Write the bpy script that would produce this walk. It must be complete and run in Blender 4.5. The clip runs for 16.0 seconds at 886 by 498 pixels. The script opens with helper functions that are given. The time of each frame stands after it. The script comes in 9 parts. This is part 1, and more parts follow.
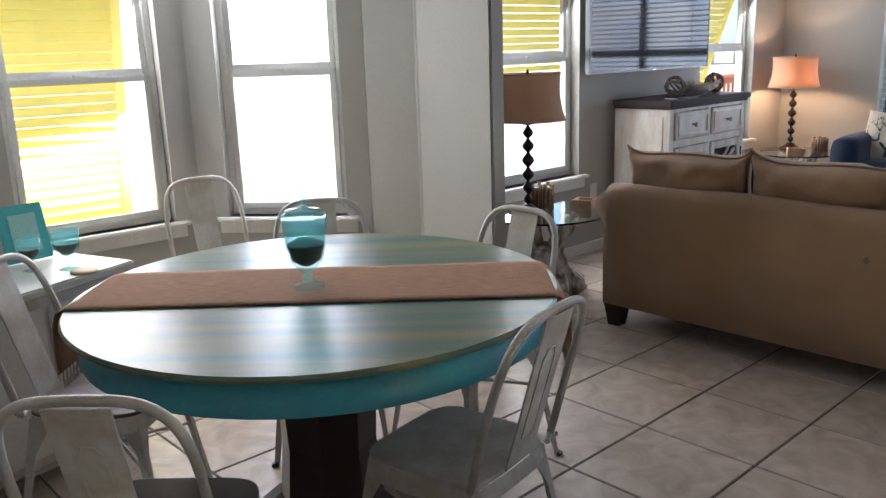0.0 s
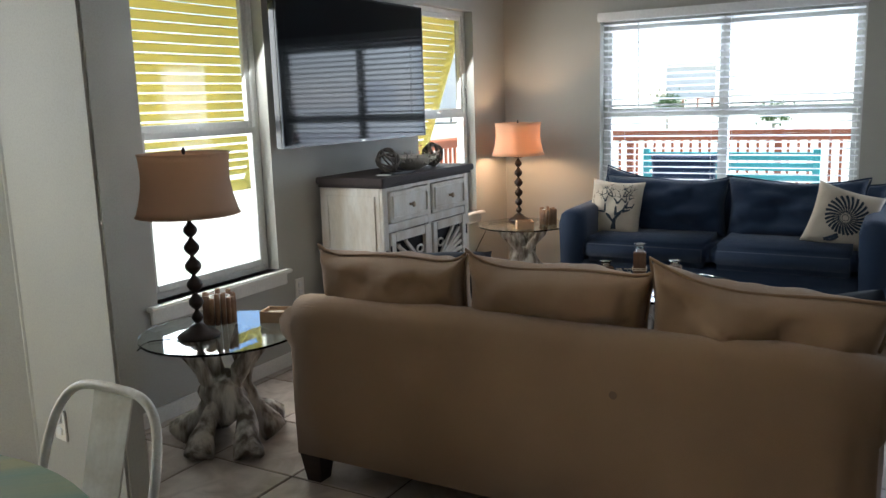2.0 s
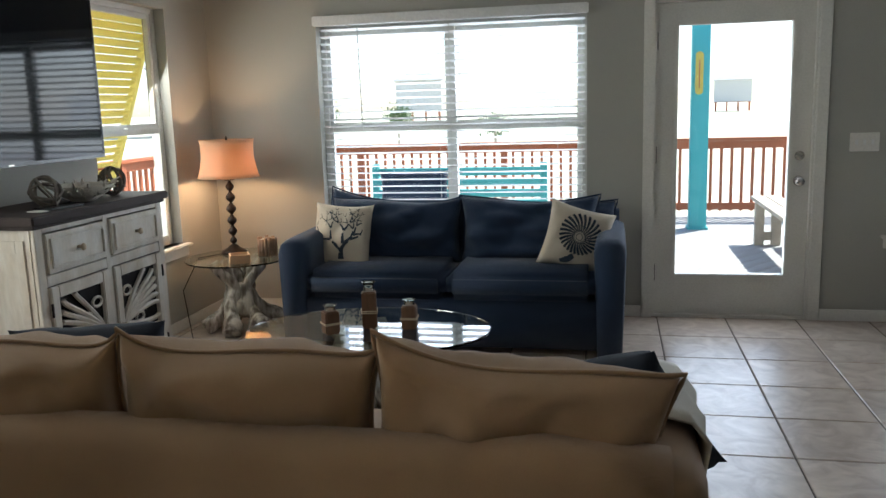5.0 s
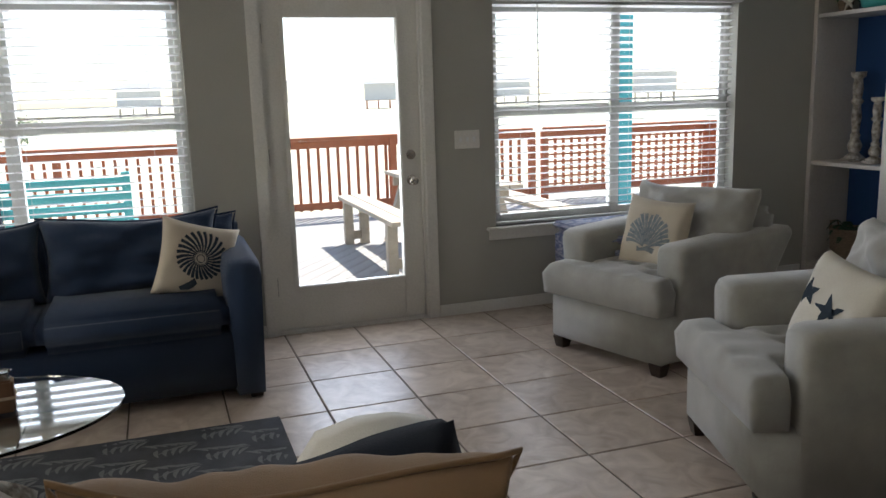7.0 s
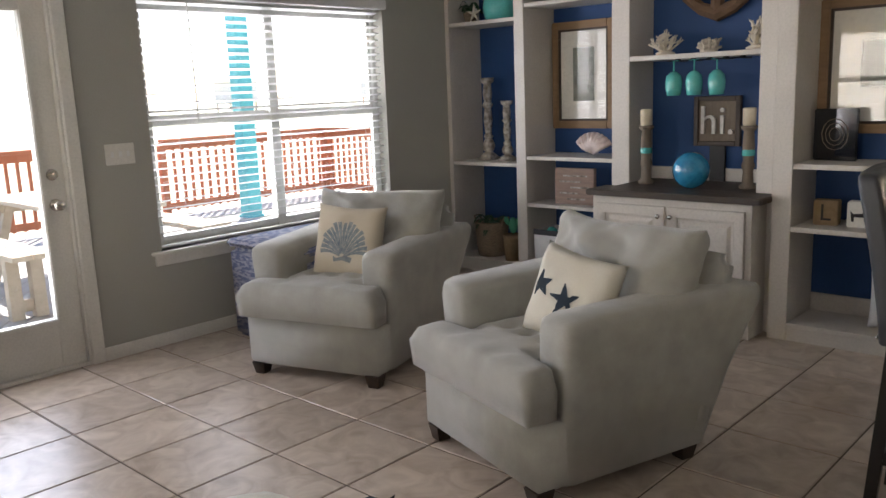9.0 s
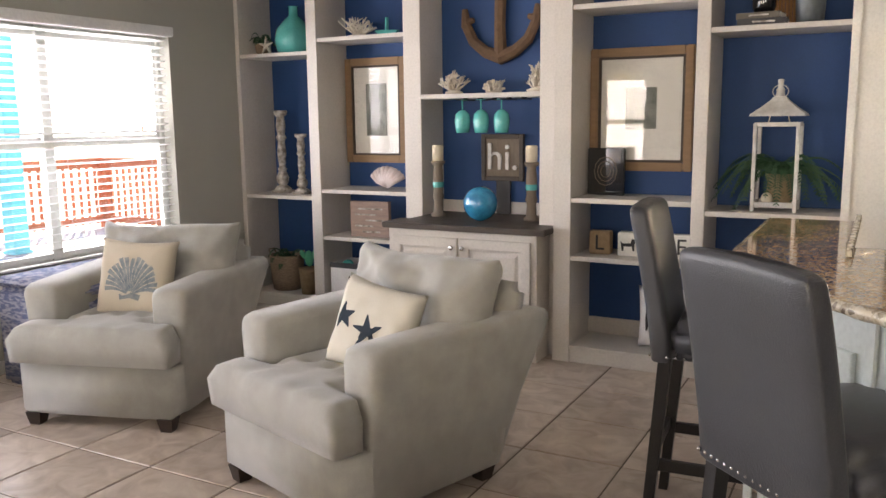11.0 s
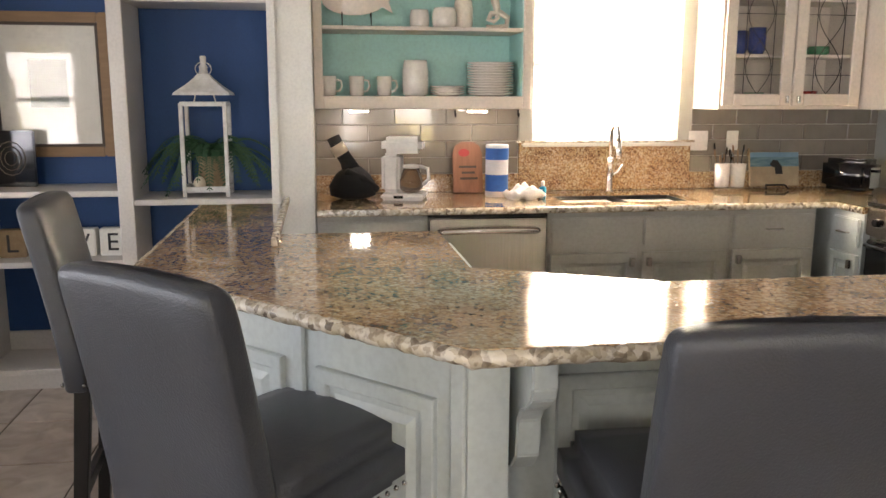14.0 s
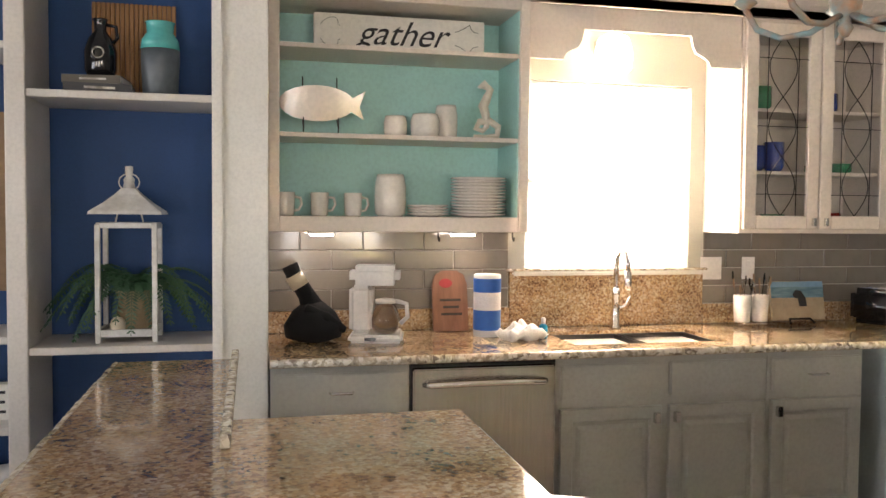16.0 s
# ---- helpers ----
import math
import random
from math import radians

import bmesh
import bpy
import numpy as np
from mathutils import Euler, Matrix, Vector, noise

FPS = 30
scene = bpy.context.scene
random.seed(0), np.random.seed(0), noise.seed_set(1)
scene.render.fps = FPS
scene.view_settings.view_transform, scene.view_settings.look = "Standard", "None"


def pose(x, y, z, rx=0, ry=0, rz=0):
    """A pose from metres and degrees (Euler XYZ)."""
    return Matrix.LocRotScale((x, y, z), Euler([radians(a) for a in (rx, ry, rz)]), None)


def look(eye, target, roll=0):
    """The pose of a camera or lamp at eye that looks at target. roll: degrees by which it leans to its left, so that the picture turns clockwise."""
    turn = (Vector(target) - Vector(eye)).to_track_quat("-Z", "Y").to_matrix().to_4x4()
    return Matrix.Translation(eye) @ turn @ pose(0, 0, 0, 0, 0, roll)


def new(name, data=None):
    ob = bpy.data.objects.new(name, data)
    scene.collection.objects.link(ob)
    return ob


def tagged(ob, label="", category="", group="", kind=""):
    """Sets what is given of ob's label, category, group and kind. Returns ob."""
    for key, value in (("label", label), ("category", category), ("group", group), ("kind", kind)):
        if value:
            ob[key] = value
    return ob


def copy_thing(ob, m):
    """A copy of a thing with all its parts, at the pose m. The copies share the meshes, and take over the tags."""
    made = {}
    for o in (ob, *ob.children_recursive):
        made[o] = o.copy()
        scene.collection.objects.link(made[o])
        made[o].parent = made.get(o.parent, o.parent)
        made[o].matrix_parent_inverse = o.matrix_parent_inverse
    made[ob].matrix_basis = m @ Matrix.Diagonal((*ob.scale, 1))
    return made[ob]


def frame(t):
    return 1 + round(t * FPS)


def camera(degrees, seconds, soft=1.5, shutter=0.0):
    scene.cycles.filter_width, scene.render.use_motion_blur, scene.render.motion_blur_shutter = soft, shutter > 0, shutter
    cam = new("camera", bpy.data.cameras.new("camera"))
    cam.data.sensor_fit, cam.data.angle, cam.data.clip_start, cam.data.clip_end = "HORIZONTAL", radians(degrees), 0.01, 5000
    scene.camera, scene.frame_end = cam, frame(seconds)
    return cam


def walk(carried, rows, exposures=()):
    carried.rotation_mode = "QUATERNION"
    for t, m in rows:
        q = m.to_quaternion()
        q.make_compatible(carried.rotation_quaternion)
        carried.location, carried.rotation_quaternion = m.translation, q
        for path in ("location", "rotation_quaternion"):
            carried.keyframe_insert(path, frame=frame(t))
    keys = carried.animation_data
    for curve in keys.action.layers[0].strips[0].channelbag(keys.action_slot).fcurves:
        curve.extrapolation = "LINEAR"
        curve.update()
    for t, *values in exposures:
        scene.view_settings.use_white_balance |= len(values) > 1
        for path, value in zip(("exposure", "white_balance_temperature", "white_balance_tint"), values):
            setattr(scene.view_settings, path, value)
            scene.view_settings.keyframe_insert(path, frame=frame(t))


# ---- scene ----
cam = camera(56.6, 16.0)
METRES, EYE, TILT, LEAN, TURN = 8.0, 1.5, 0.0, 0.0, -42.7
PATH = [
    (0, (0.154, 0.156, 1.404), (1.472, 1.584, 0.933), -1.9),
    (0.5, (0.351, 0.251, 1.412), (1.765, 1.600, 0.989), -2.3),
    (1, (0.636, 0.352, 1.442), (2.160, 1.594, 1.075), -1.1),
    (1.5, (0.896, 0.470, 1.436), (2.534, 1.564, 1.091), -0.4),
    (2, (1.183, 0.567, 1.438), (2.888, 1.552, 1.084), -1.8),
    (2.5, (1.448, 0.569, 1.428), (3.173, 1.509, 1.051), -1.7),
    (3, (1.610, 0.547, 1.432), (3.332, 1.492, 1.054), -1.3),
    (3.2, (1.633, 0.545, 1.436), (3.356, 1.488, 1.057), -1.5),
    (5.3, (2.009, 0.756, 1.441), (3.961, 1.041, 1.111), -1.3),
    (5.5, (2.066, 0.774, 1.444), (4.029, 0.98, 1.123), -1.0),
    (6, (2.213, 0.873, 1.444), (4.185, 0.802, 1.117), -0.8),
    (6.5, (2.356, 1.034, 1.436), (4.288, 0.643, 1.101), -1.4),
    (7, (2.537, 1.088, 1.43), (4.396, 0.449, 1.059), -1.7),
    (7.5, (2.782, 1.114, 1.432), (4.555, 0.264, 1.065), -1.9),
    (8, (2.934, 1.225, 1.42), (4.549, 0.102, 1.06), -2.0),
    (8.5, (3.042, 1.347, 1.417), (4.486, 0.018, 1.033), -2.5),
    (10.8, (3.055, 1.382, 1.425), (4.081, -0.305, 1.112), -0.6),
    (11, (3.066, 1.404, 1.42), (4.0, -0.336, 1.107), -0.7),
    (11.5, (3.026, 1.369, 1.416), (3.694, -0.489, 1.096), -0.8),
    (12, (3.009, 1.363, 1.387), (3.368, -0.578, 1.071), -0.5),
    (12.5, (2.993, 1.307, 1.408), (3.042, -0.661, 1.056), -0.3),
    (13, (2.972, 1.237, 1.415), (2.862, -0.723, 1.033), -0.8),
    (13.5, (2.961, 1.144, 1.414), (2.739, -0.808, 1.041), -0.3),
    (14, (3.009, 1.007, 1.415), (2.719, -0.937, 1.048), 0.2),
    (14.5, (3.089, 0.781, 1.414), (2.705, -1.15, 1.062), -0.8),
    (15, (3.074, 0.565, 1.398), (2.662, -1.364, 1.072), -0.6),
    (15.5, (3.028, 0.324, 1.391), (2.619, -1.625, 1.21), 0.3),
    (16, (3.096, 0.188, 1.424), (2.644, -1.758, 1.339), 0.5),
]
walk(cam, [(t, look(eye, target, roll)) for t, eye, target, roll in PATH], exposures=[(0, 1.44, 5500, 17), (1, 1.17, 5700, 15), (3, 1.32, 5500, 7), (5.5, 1.02, 6000, 9), (7, 0.97, 6250, 13), (8.5, 1.36, 6450, 16), (11, 2.34, 6850, 21), (12.5, 2.25, 6550, 19), (14.5, 2.22, 6450, 19), (16, 2.12, 6500, 19)])

# ---- world, sun and large lights ----
SUN_EL, SUN_AZ = radians(52), radians(132)
world = bpy.data.worlds.new("world")
scene.world = world
world.use_nodes = True
wn = world.node_tree.nodes
sky = wn.new("ShaderNodeTexSky")
sky.sky_type, sky.sun_disc, sky.sun_elevation, sky.sun_rotation = "NISHITA", False, SUN_EL, SUN_AZ
sky.air_density, sky.dust_density = 1.0, 0.8
world.node_tree.links.new(sky.outputs[0], wn["Background"].inputs[0])
wn["Background"].inputs[1].default_value = 0.15
sun = new("sun", bpy.data.lights.new("sun", "SUN"))
sun.data.energy, sun.data.angle, sun.data.color = 5.0, radians(0.5), (1.0, 0.95, 0.86)
SUN_WAY = Vector((math.sin(SUN_AZ) * math.cos(SUN_EL), math.cos(SUN_AZ) * math.cos(SUN_EL), math.sin(SUN_EL)))
sun.matrix_world = look(SUN_WAY * 20, (0, 0, 0))


def window_light(name, centre, facing, width, height, power, colour=(0.9, 0.95, 1.0)):
    lamp = new(name, bpy.data.lights.new(name, "AREA"))
    lamp.data.shape, lamp.data.size, lamp.data.size_y = "RECTANGLE", width, height
    lamp.data.energy, lamp.data.color = 0.76 * power, colour
    c = Vector(centre)
    lamp.matrix_world = look(c, c + Vector(facing))
    return lamp


window_light("daylight_window_1", (7.72, 1.80, 1.30), (-1, 0, -0.15), 1.8, 1.4, 28)
window_light("daylight_window_2", (7.72, -1.91, 1.30), (-1, 0, -0.15), 1.8, 1.4, 27)
window_light("daylight_door", (7.62, -0.01, 1.10), (-1, 0, -0.15), 0.66, 1.55, 9)
window_light("daylight_window_3", (4.14, 3.80, 1.30), (0, -1, -0.5), 0.8, 1.4, 17, (1.0, 0.97, 0.88))
window_light("daylight_window_4", (6.50, 3.80, 1.30), (0, -1, -0.5), 0.8, 1.4, 15, (1.0, 0.97, 0.88))
window_light("daylight_bay_1", (1.62, 4.42, 1.35), (0.03, -1, -0.45), 0.72, 1.4, 19, (1.0, 0.95, 0.85))
window_light("daylight_bay_2", (2.60, 4.01, 1.35), (-0.76, -0.65, -0.4), 0.6, 1.4, 14, (1.0, 0.97, 0.9))
window_light("daylight_kitchen", (1.35, -3.80, 1.60), (0, 1, -0.15), 0.85, 0.9, 60, (1.0, 0.93, 0.82))

# ---- materials ----
def material(name, colour, rough=0.6, metal=0.0, colour2=None, scale=8.0, amount=0.5, bump=0.0, bump_scale=60.0,
             stretch=(1, 1, 1), fine=None, coat=0.0, detail=6.0, sheen=0.0, emission=0.0):
    """A procedural surface: two tones mixed by noise, a finer grain, and fine relief."""
    m = bpy.data.materials.new(name)
    m.use_nodes = True
    t, n = m.node_tree, m.node_tree.nodes
    b = n["Principled BSDF"]
    b.inputs["Roughness"].default_value, b.inputs["Metallic"].default_value = rough, metal
    b.inputs["Coat Weight"].default_value = coat
    b.inputs["Sheen Weight"].default_value = sheen
    co = n.new("ShaderNodeTexCoord")
    mp = n.new("ShaderNodeMapping")
    mp.inputs["Scale"].default_value = stretch
    t.links.new(co.outputs["Object"], mp.inputs["Vector"])
    c1 = (*colour, 1)
    c2 = (*(colour2 or [c * 0.82 for c in colour]), 1)
    noise_a = n.new("ShaderNodeTexNoise")
    noise_a.inputs["Scale"].default_value, noise_a.inputs["Detail"].default_value = scale, detail
    t.links.new(mp.outputs[0], noise_a.inputs["Vector"])
    ramp = n.new("ShaderNodeValToRGB")
    ramp.color_ramp.elements[0].position, ramp.color_ramp.elements[1].position = 0.5 - amount / 2, 0.5 + amount / 2
    ramp.color_ramp.elements[0].color, ramp.color_ramp.elements[1].color = c2, c1
    t.links.new(noise_a.outputs["Fac"], ramp.inputs[0])
    noise_b = n.new("ShaderNodeTexNoise")
    noise_b.inputs["Scale"].default_value, noise_b.inputs["Detail"].default_value = bump_scale, 4.0
    t.links.new(mp.outputs[0], noise_b.inputs["Vector"])
    mix = n.new("ShaderNodeMix")
    mix.data_type, mix.blend_type = "RGBA", "MULTIPLY"
    mix.inputs[0].default_value = 0.35
    t.links.new(ramp.outputs[0], mix.inputs[6])
    r2 = n.new("ShaderNodeValToRGB")
    r2.color_ramp.elements[0].color, r2.color_ramp.elements[1].color = (0.72, 0.72, 0.72, 1), (1, 1, 1, 1)
    r2.color_ramp.elements[0].position, r2.color_ramp.elements[1].position = 0.3, 0.6
    t.links.new(noise_b.outputs["Fac"], r2.inputs[0])
    t.links.new(r2.outputs[0], mix.inputs[7])
    t.links.new(mix.outputs[2], b.inputs["Base Color"])
    if bump:
        bp = n.new("ShaderNodeBump")
        bp.inputs["Strength"].default_value, bp.inputs["Distance"].default_value = bump, 0.004
        t.links.new(noise_b.outputs["Fac"], bp.inputs["Height"])
        t.links.new(bp.outputs[0], b.inputs["Normal"])
    if emission:
        b.inputs["Emission Color"].default_value = (*colour, 1)
        b.inputs["Emission Strength"].default_value = emission
    return m


def glass_material(name, colour=(1, 1, 1), rough=0.0, ior=1.45):
    m = bpy.data.materials.new(name)
    m.use_nodes = True
    b = m.node_tree.nodes["Principled BSDF"]
    b.inputs["Base Color"].default_value = (*colour, 1)
    b.inputs["Transmission Weight"].default_value, b.inputs["Roughness"].default_value, b.inputs["IOR"].default_value = 1.0, rough, ior
    return m


def pane_material(name):
    """Thin window glass: clear, with a faint mirror at a glancing angle."""
    m = bpy.data.materials.new(name)
    m.use_nodes = True
    t, n = m.node_tree, m.node_tree.nodes
    n.remove(n["Principled BSDF"])
    clear, gloss, mix, lw = n.new("ShaderNodeBsdfTransparent"), n.new("ShaderNodeBsdfGlossy"), n.new("ShaderNodeMixShader"), n.new("ShaderNodeLayerWeight")
    gloss.inputs["Roughness"].default_value = 0.02
    power, scaled = n.new("ShaderNodeMath"), n.new("ShaderNodeMath")
    power.operation, power.inputs[1].default_value = "POWER", 4.0
    scaled.operation, scaled.inputs[1].default_value, scaled.inputs[2].default_value = "MULTIPLY_ADD", 0.4, 0.03
    t.links.new(lw.outputs["Facing"], power.inputs[0])
    t.links.new(power.outputs[0], scaled.inputs[0])
    t.links.new(scaled.outputs[0], mix.inputs[0])
    t.links.new(clear.outputs[0], mix.inputs[1])
    t.links.new(gloss.outputs[0], mix.inputs[2])
    t.links.new(mix.outputs[0], n["Material Output"].inputs[0])
    return m


def translucent_material(name, colour, glow=0.6):
    m = bpy.data.materials.new(name)
    m.use_nodes = True
    t, n = m.node_tree, m.node_tree.nodes
    b = n["Principled BSDF"]
    b.inputs["Base Color"].default_value, b.inputs["Roughness"].default_value = (*colour, 1), 0.7
    tr, mix = n.new("ShaderNodeBsdfTranslucent"), n.new("ShaderNodeMixShader")
    tr.inputs[0].default_value = (*colour, 1)
    mix.inputs[0].default_value = glow
    t.links.new(b.outputs[0], mix.inputs[1])
    t.links.new(tr.outputs[0], mix.inputs[2])
    t.links.new(mix.outputs[0], n["Material Output"].inputs[0])
    return m


M = {}
M["wall"] = material("wall_paint", (0.40, 0.39, 0.345), 0.75, colour2=(0.375, 0.365, 0.32), scale=1.5, bump=0.15, bump_scale=160)
M["trim"] = material("trim_paint", (0.74, 0.72, 0.67), 0.4, colour2=(0.68, 0.66, 0.6), scale=4, bump=0.05, bump_scale=90)
M["ceiling"] = material("ceiling_paint", (0.74, 0.73, 0.70), 0.9, bump=0.3, bump_scale=120, scale=2, amount=0.3)
M["grout"] = material("grout", (0.13, 0.10, 0.08), 0.85, bump=0.4, bump_scale=200)
M["navy"] = material("navy_paint", (0.006, 0.052, 0.175), 0.62, colour2=(0.005, 0.043, 0.150), scale=2, bump=0.1, bump_scale=120)
M["cream"] = material("shelf_paint", (0.62, 0.58, 0.53), 0.42, colour2=(0.55, 0.51, 0.46), scale=3, bump=0.08, bump_scale=80)
M["aqua"] = material("aqua_paint", (0.40, 0.68, 0.63), 0.5, colour2=(0.37, 0.64, 0.59), scale=2, bump=0.08)
M["cab_grey"] = material("cabinet_grey_paint", (0.40, 0.385, 0.34), 0.42, colour2=(0.36, 0.345, 0.30), scale=3, bump=0.06)
M["cab_blue"] = material("island_pale_paint", (0.52, 0.56, 0.54), 0.42, colour2=(0.47, 0.51, 0.49), scale=3, bump=0.06)
M["cab_white"] = material("upper_cabinet_paint", (0.70, 0.62, 0.54), 0.42, colour2=(0.64, 0.57, 0.49), scale=3, bump=0.06)
M["glass"] = pane_material("window_glass")
M["clear"] = glass_material("table_glass", (0.90, 0.98, 0.95))
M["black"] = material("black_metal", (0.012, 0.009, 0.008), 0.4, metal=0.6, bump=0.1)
M["beige"] = material("beige_twill", (0.33, 0.205, 0.108), 0.9, colour2=(0.27, 0.165, 0.085), scale=3, bump=0.5, bump_scale=500, sheen=0.2)
M["blue"] = material("navy_twill", (0.007, 0.021, 0.054), 0.9, colour2=(0.010, 0.028, 0.068), scale=3, bump=0.5, bump_scale=500, sheen=0.15)
M["grey"] = material("grey_microsuede", (0.38, 0.37, 0.335), 0.85, colour2=(0.28, 0.27, 0.24), scale=9, amount=0.5, bump=0.3, bump_scale=350, sheen=0.4)
M["leather"] = material("grey_leather", (0.050, 0.053, 0.062), 0.37, colour2=(0.043, 0.044, 0.050), scale=6, bump=0.35, bump_scale=260)
M["granite"] = material("granite", (0.42, 0.32, 0.2), 0.12, scale=60, coat=0.3)
M["steel"] = material("stainless_steel", (0.42, 0.385, 0.345), 0.24, metal=1.0, stretch=(40, 1, 1), scale=3, bump=0.05)


# ---- mesh helpers ----
def bm_box(lo, hi, bevel=0.0, segs=2, into=None):
    bm = bmesh.new()
    bmesh.ops.create_cube(bm, size=1.0)
    lo, hi = Vector(lo), Vector(hi)
    for v in bm.verts:
        v.co = Vector(((lo[i] + hi[i]) / 2 + v.co[i] * (hi[i] - lo[i])) for i in range(3))
    if bevel:
        bmesh.ops.bevel(bm, geom=bm.edges[:], offset=bevel, segments=segs, affect="EDGES", clamp_overlap=True)
    return merged(into, bm)


def merged(into, bm):
    if into is None:
        return bm
    me = bpy.data.meshes.new("tmp")
    bm.to_mesh(me)
    into.from_mesh(me)
    bpy.data.meshes.remove(me)
    bm.free()
    return into


def bm_lathe(profile, steps=28, into=None, centre=(0, 0, 0), cap=True):
    """Turned about z: profile is (radius, height) from below."""
    bm = bmesh.new()
    rings = []
    for r, z in profile:
        rings.append([bm.verts.new((centre[0] + r * math.cos(6.28318531 * k / steps), centre[1] + r * math.sin(6.28318531 * k / steps), centre[2] + z)) for k in range(steps)])
    for a, b in zip(rings, rings[1:]):
        for k in range(steps):
            bm.faces.new((a[k], a[(k + 1) % steps], b[(k + 1) % steps], b[k]))
    if cap:
        bm.faces.new(rings[0][::-1])
        bm.faces.new(rings[-1])
    return merged(into, bm)


def bm_tube(points, radius, steps=8, into=None, closed=False, flat=1.0):
    """A round bar along points; radius is a number or one for each point."""
    bm = bmesh.new()
    pts = [Vector(p) for p in points]
    radii = radius if isinstance(radius, (list, tuple)) else [radius] * len(pts)
    rings, up = [], None
    for i, p in enumerate(pts):
        a = pts[i - 1] if i or closed else p
        b = pts[(i + 1) % len(pts)] if i < len(pts) - 1 or closed else p
        d = (b - a).normalized()
        if up is None:
            up = d.orthogonal().normalized()
        up = (up - d * up.dot(d)).normalized()
        side = d.cross(up)
        rings.append([bm.verts.new(p + radii[i] * (math.cos(6.28318531 * k / steps) * up + flat * math.sin(6.28318531 * k / steps) * side)) for k in range(steps)])
    pairs = list(zip(rings, rings[1:])) + ([(rings[-1], rings[0])] if closed else [])
    for a, b in pairs:
        for k in range(steps):
            bm.faces.new((a[k], a[(k + 1) % steps], b[(k + 1) % steps], b[k]))
    if not closed:
        bm.faces.new(rings[0][::-1])
        bm.faces.new(rings[-1])
    return merged(into, bm)


def bm_prism(outline, z0, z1, into=None, bevel=0.0, holes=()):
    """An outline of (x, y) raised from z0 to z1."""
    bm = bmesh.new()
    low = [bm.verts.new((x, y, z0)) for x, y in outline]
    high = [bm.verts.new((x, y, z1)) for x, y in outline]
    bm.faces.new(low[::-1])
    bm.faces.new(high)
    for k in range(len(low)):
        j = (k + 1) % len(low)
        bm.faces.new((low[k], low[j], high[j], high[k]))
    bmesh.ops.recalc_face_normals(bm, faces=bm.faces[:])
    if bevel:
        bmesh.ops.bevel(bm, geom=bm.edges[:], offset=bevel, segments=2, affect="EDGES", clamp_overlap=True)
    return merged(into, bm)


def bm_pillow(w, h, d, puff=0.7, nx=14, ny=12, sag=0.0, wrinkle=0.006, corner=1.0, seed=0, crown=0.0, into=None):
    """A stuffed cushion in the xz plane, w wide and h high, d deep at its middle, with drawn-in seams."""
    bm = bmesh.new()
    grids = []
    for side in (-1, 1):
        g = []
        for j in range(ny + 1):
            row = []
            for i in range(nx + 1):
                u, v = -1 + 2 * i / nx, -1 + 2 * j / ny
                e = (max(0.0, 1 - abs(u) ** 3.2) * max(0.0, 1 - abs(v) ** 3.2)) ** (0.5 * puff)
                pull = 1 - 0.07 * corner * (1 - abs(u) ** 2 * 1.0) * abs(v) ** 4
                pull2 = 1 - 0.07 * corner * (1 - abs(v) ** 2 * 1.0) * abs(u) ** 4
                x, z = u * w / 2 * pull2, v * h / 2 * pull
                nn = noise.noise(Vector((u * 2.2 + seed, v * 2.2, side * 3.1 + seed)))
                y = side * (d / 2 * e) + side * wrinkle * nn * 3 * e
                z -= sag * e * (1 - v) * 0.1
                if crown:
                    z -= crown * max(0.0, v) ** 3 * (0.55 + 0.45 * math.sin(3.1 * u + seed)) * (1 - u ** 8)
                    rim = max(abs(u), abs(v))
                    y += side * 0.022 * e * math.sin(17 * u + 5 * noise.noise(Vector((u * 2, v * 2, seed)))) * max(0.0, rim - 0.45)
                    y += side * 0.015 * e * noise.noise(Vector((u * 5.5, v * 4.5, seed + side)))
                row.append(bm.verts.new((x, y, z)) if side < 0 or (0 < i < nx and 0 < j < ny) else grids[0][j][i])
            g.append(row)
        grids.append(g)
    for s, g in zip((-1, 1), grids):
        for j in range(ny):
            for i in range(nx):
                f = (g[j][i], g[j][i + 1], g[j + 1][i + 1], g[j + 1][i])
                bm.faces.new(f if s < 0 else f[::-1])
    return merged(into, bm)


def bm_move(bm, m):
    bmesh.ops.transform(bm, matrix=m, verts=bm.verts[:])
    return bm


def part(name, bm, mat, parent=None, label="", smooth=False, **tags):
    me = bpy.data.meshes.new(name)
    bm.to_mesh(me)
    bm.free()
    me.materials.append(M[mat] if isinstance(mat, str) else mat)
    if smooth:
        for p in me.polygons:
            p.use_smooth = True
    ob = new(name, me)
    if parent:
        ob.parent = parent
    return tagged(ob, label, **tags)


def soft(ob, levels=1, width=0.0):
    if width:
        b = ob.modifiers.new("bevel", "BEVEL")
        b.width, b.segments, b.limit_method = width, 3, "ANGLE"
    if levels:
        s = ob.modifiers.new("subsurf", "SUBSURF")
        s.levels = s.render_levels = levels
    return ob


def thing(name, label, category, m=None, group=""):
    ob = new(name)
    ob.empty_display_size = 0.1
    if m is not None:
        ob.matrix_world = m
    return tagged(ob, label, category, group)


# ---- structure ----
ROOM_H = 2.60
EAST, NORTH, SOUTH, WEST = 7.47, 3.56, -3.63, -1.60
W1 = (0.90, 2.74, 0.60, 2.00)
W2 = (-2.84, -0.98, 0.56, 2.00)
DOOR = (-0.50, 0.47, 0.0, 2.05)
WC = (3.72, 4.56, 0.555, 2.10)
WD = (6.07, 6.92, 0.575, 2.10)
WK = (0.92, 1.80, 1.15, 2.08)


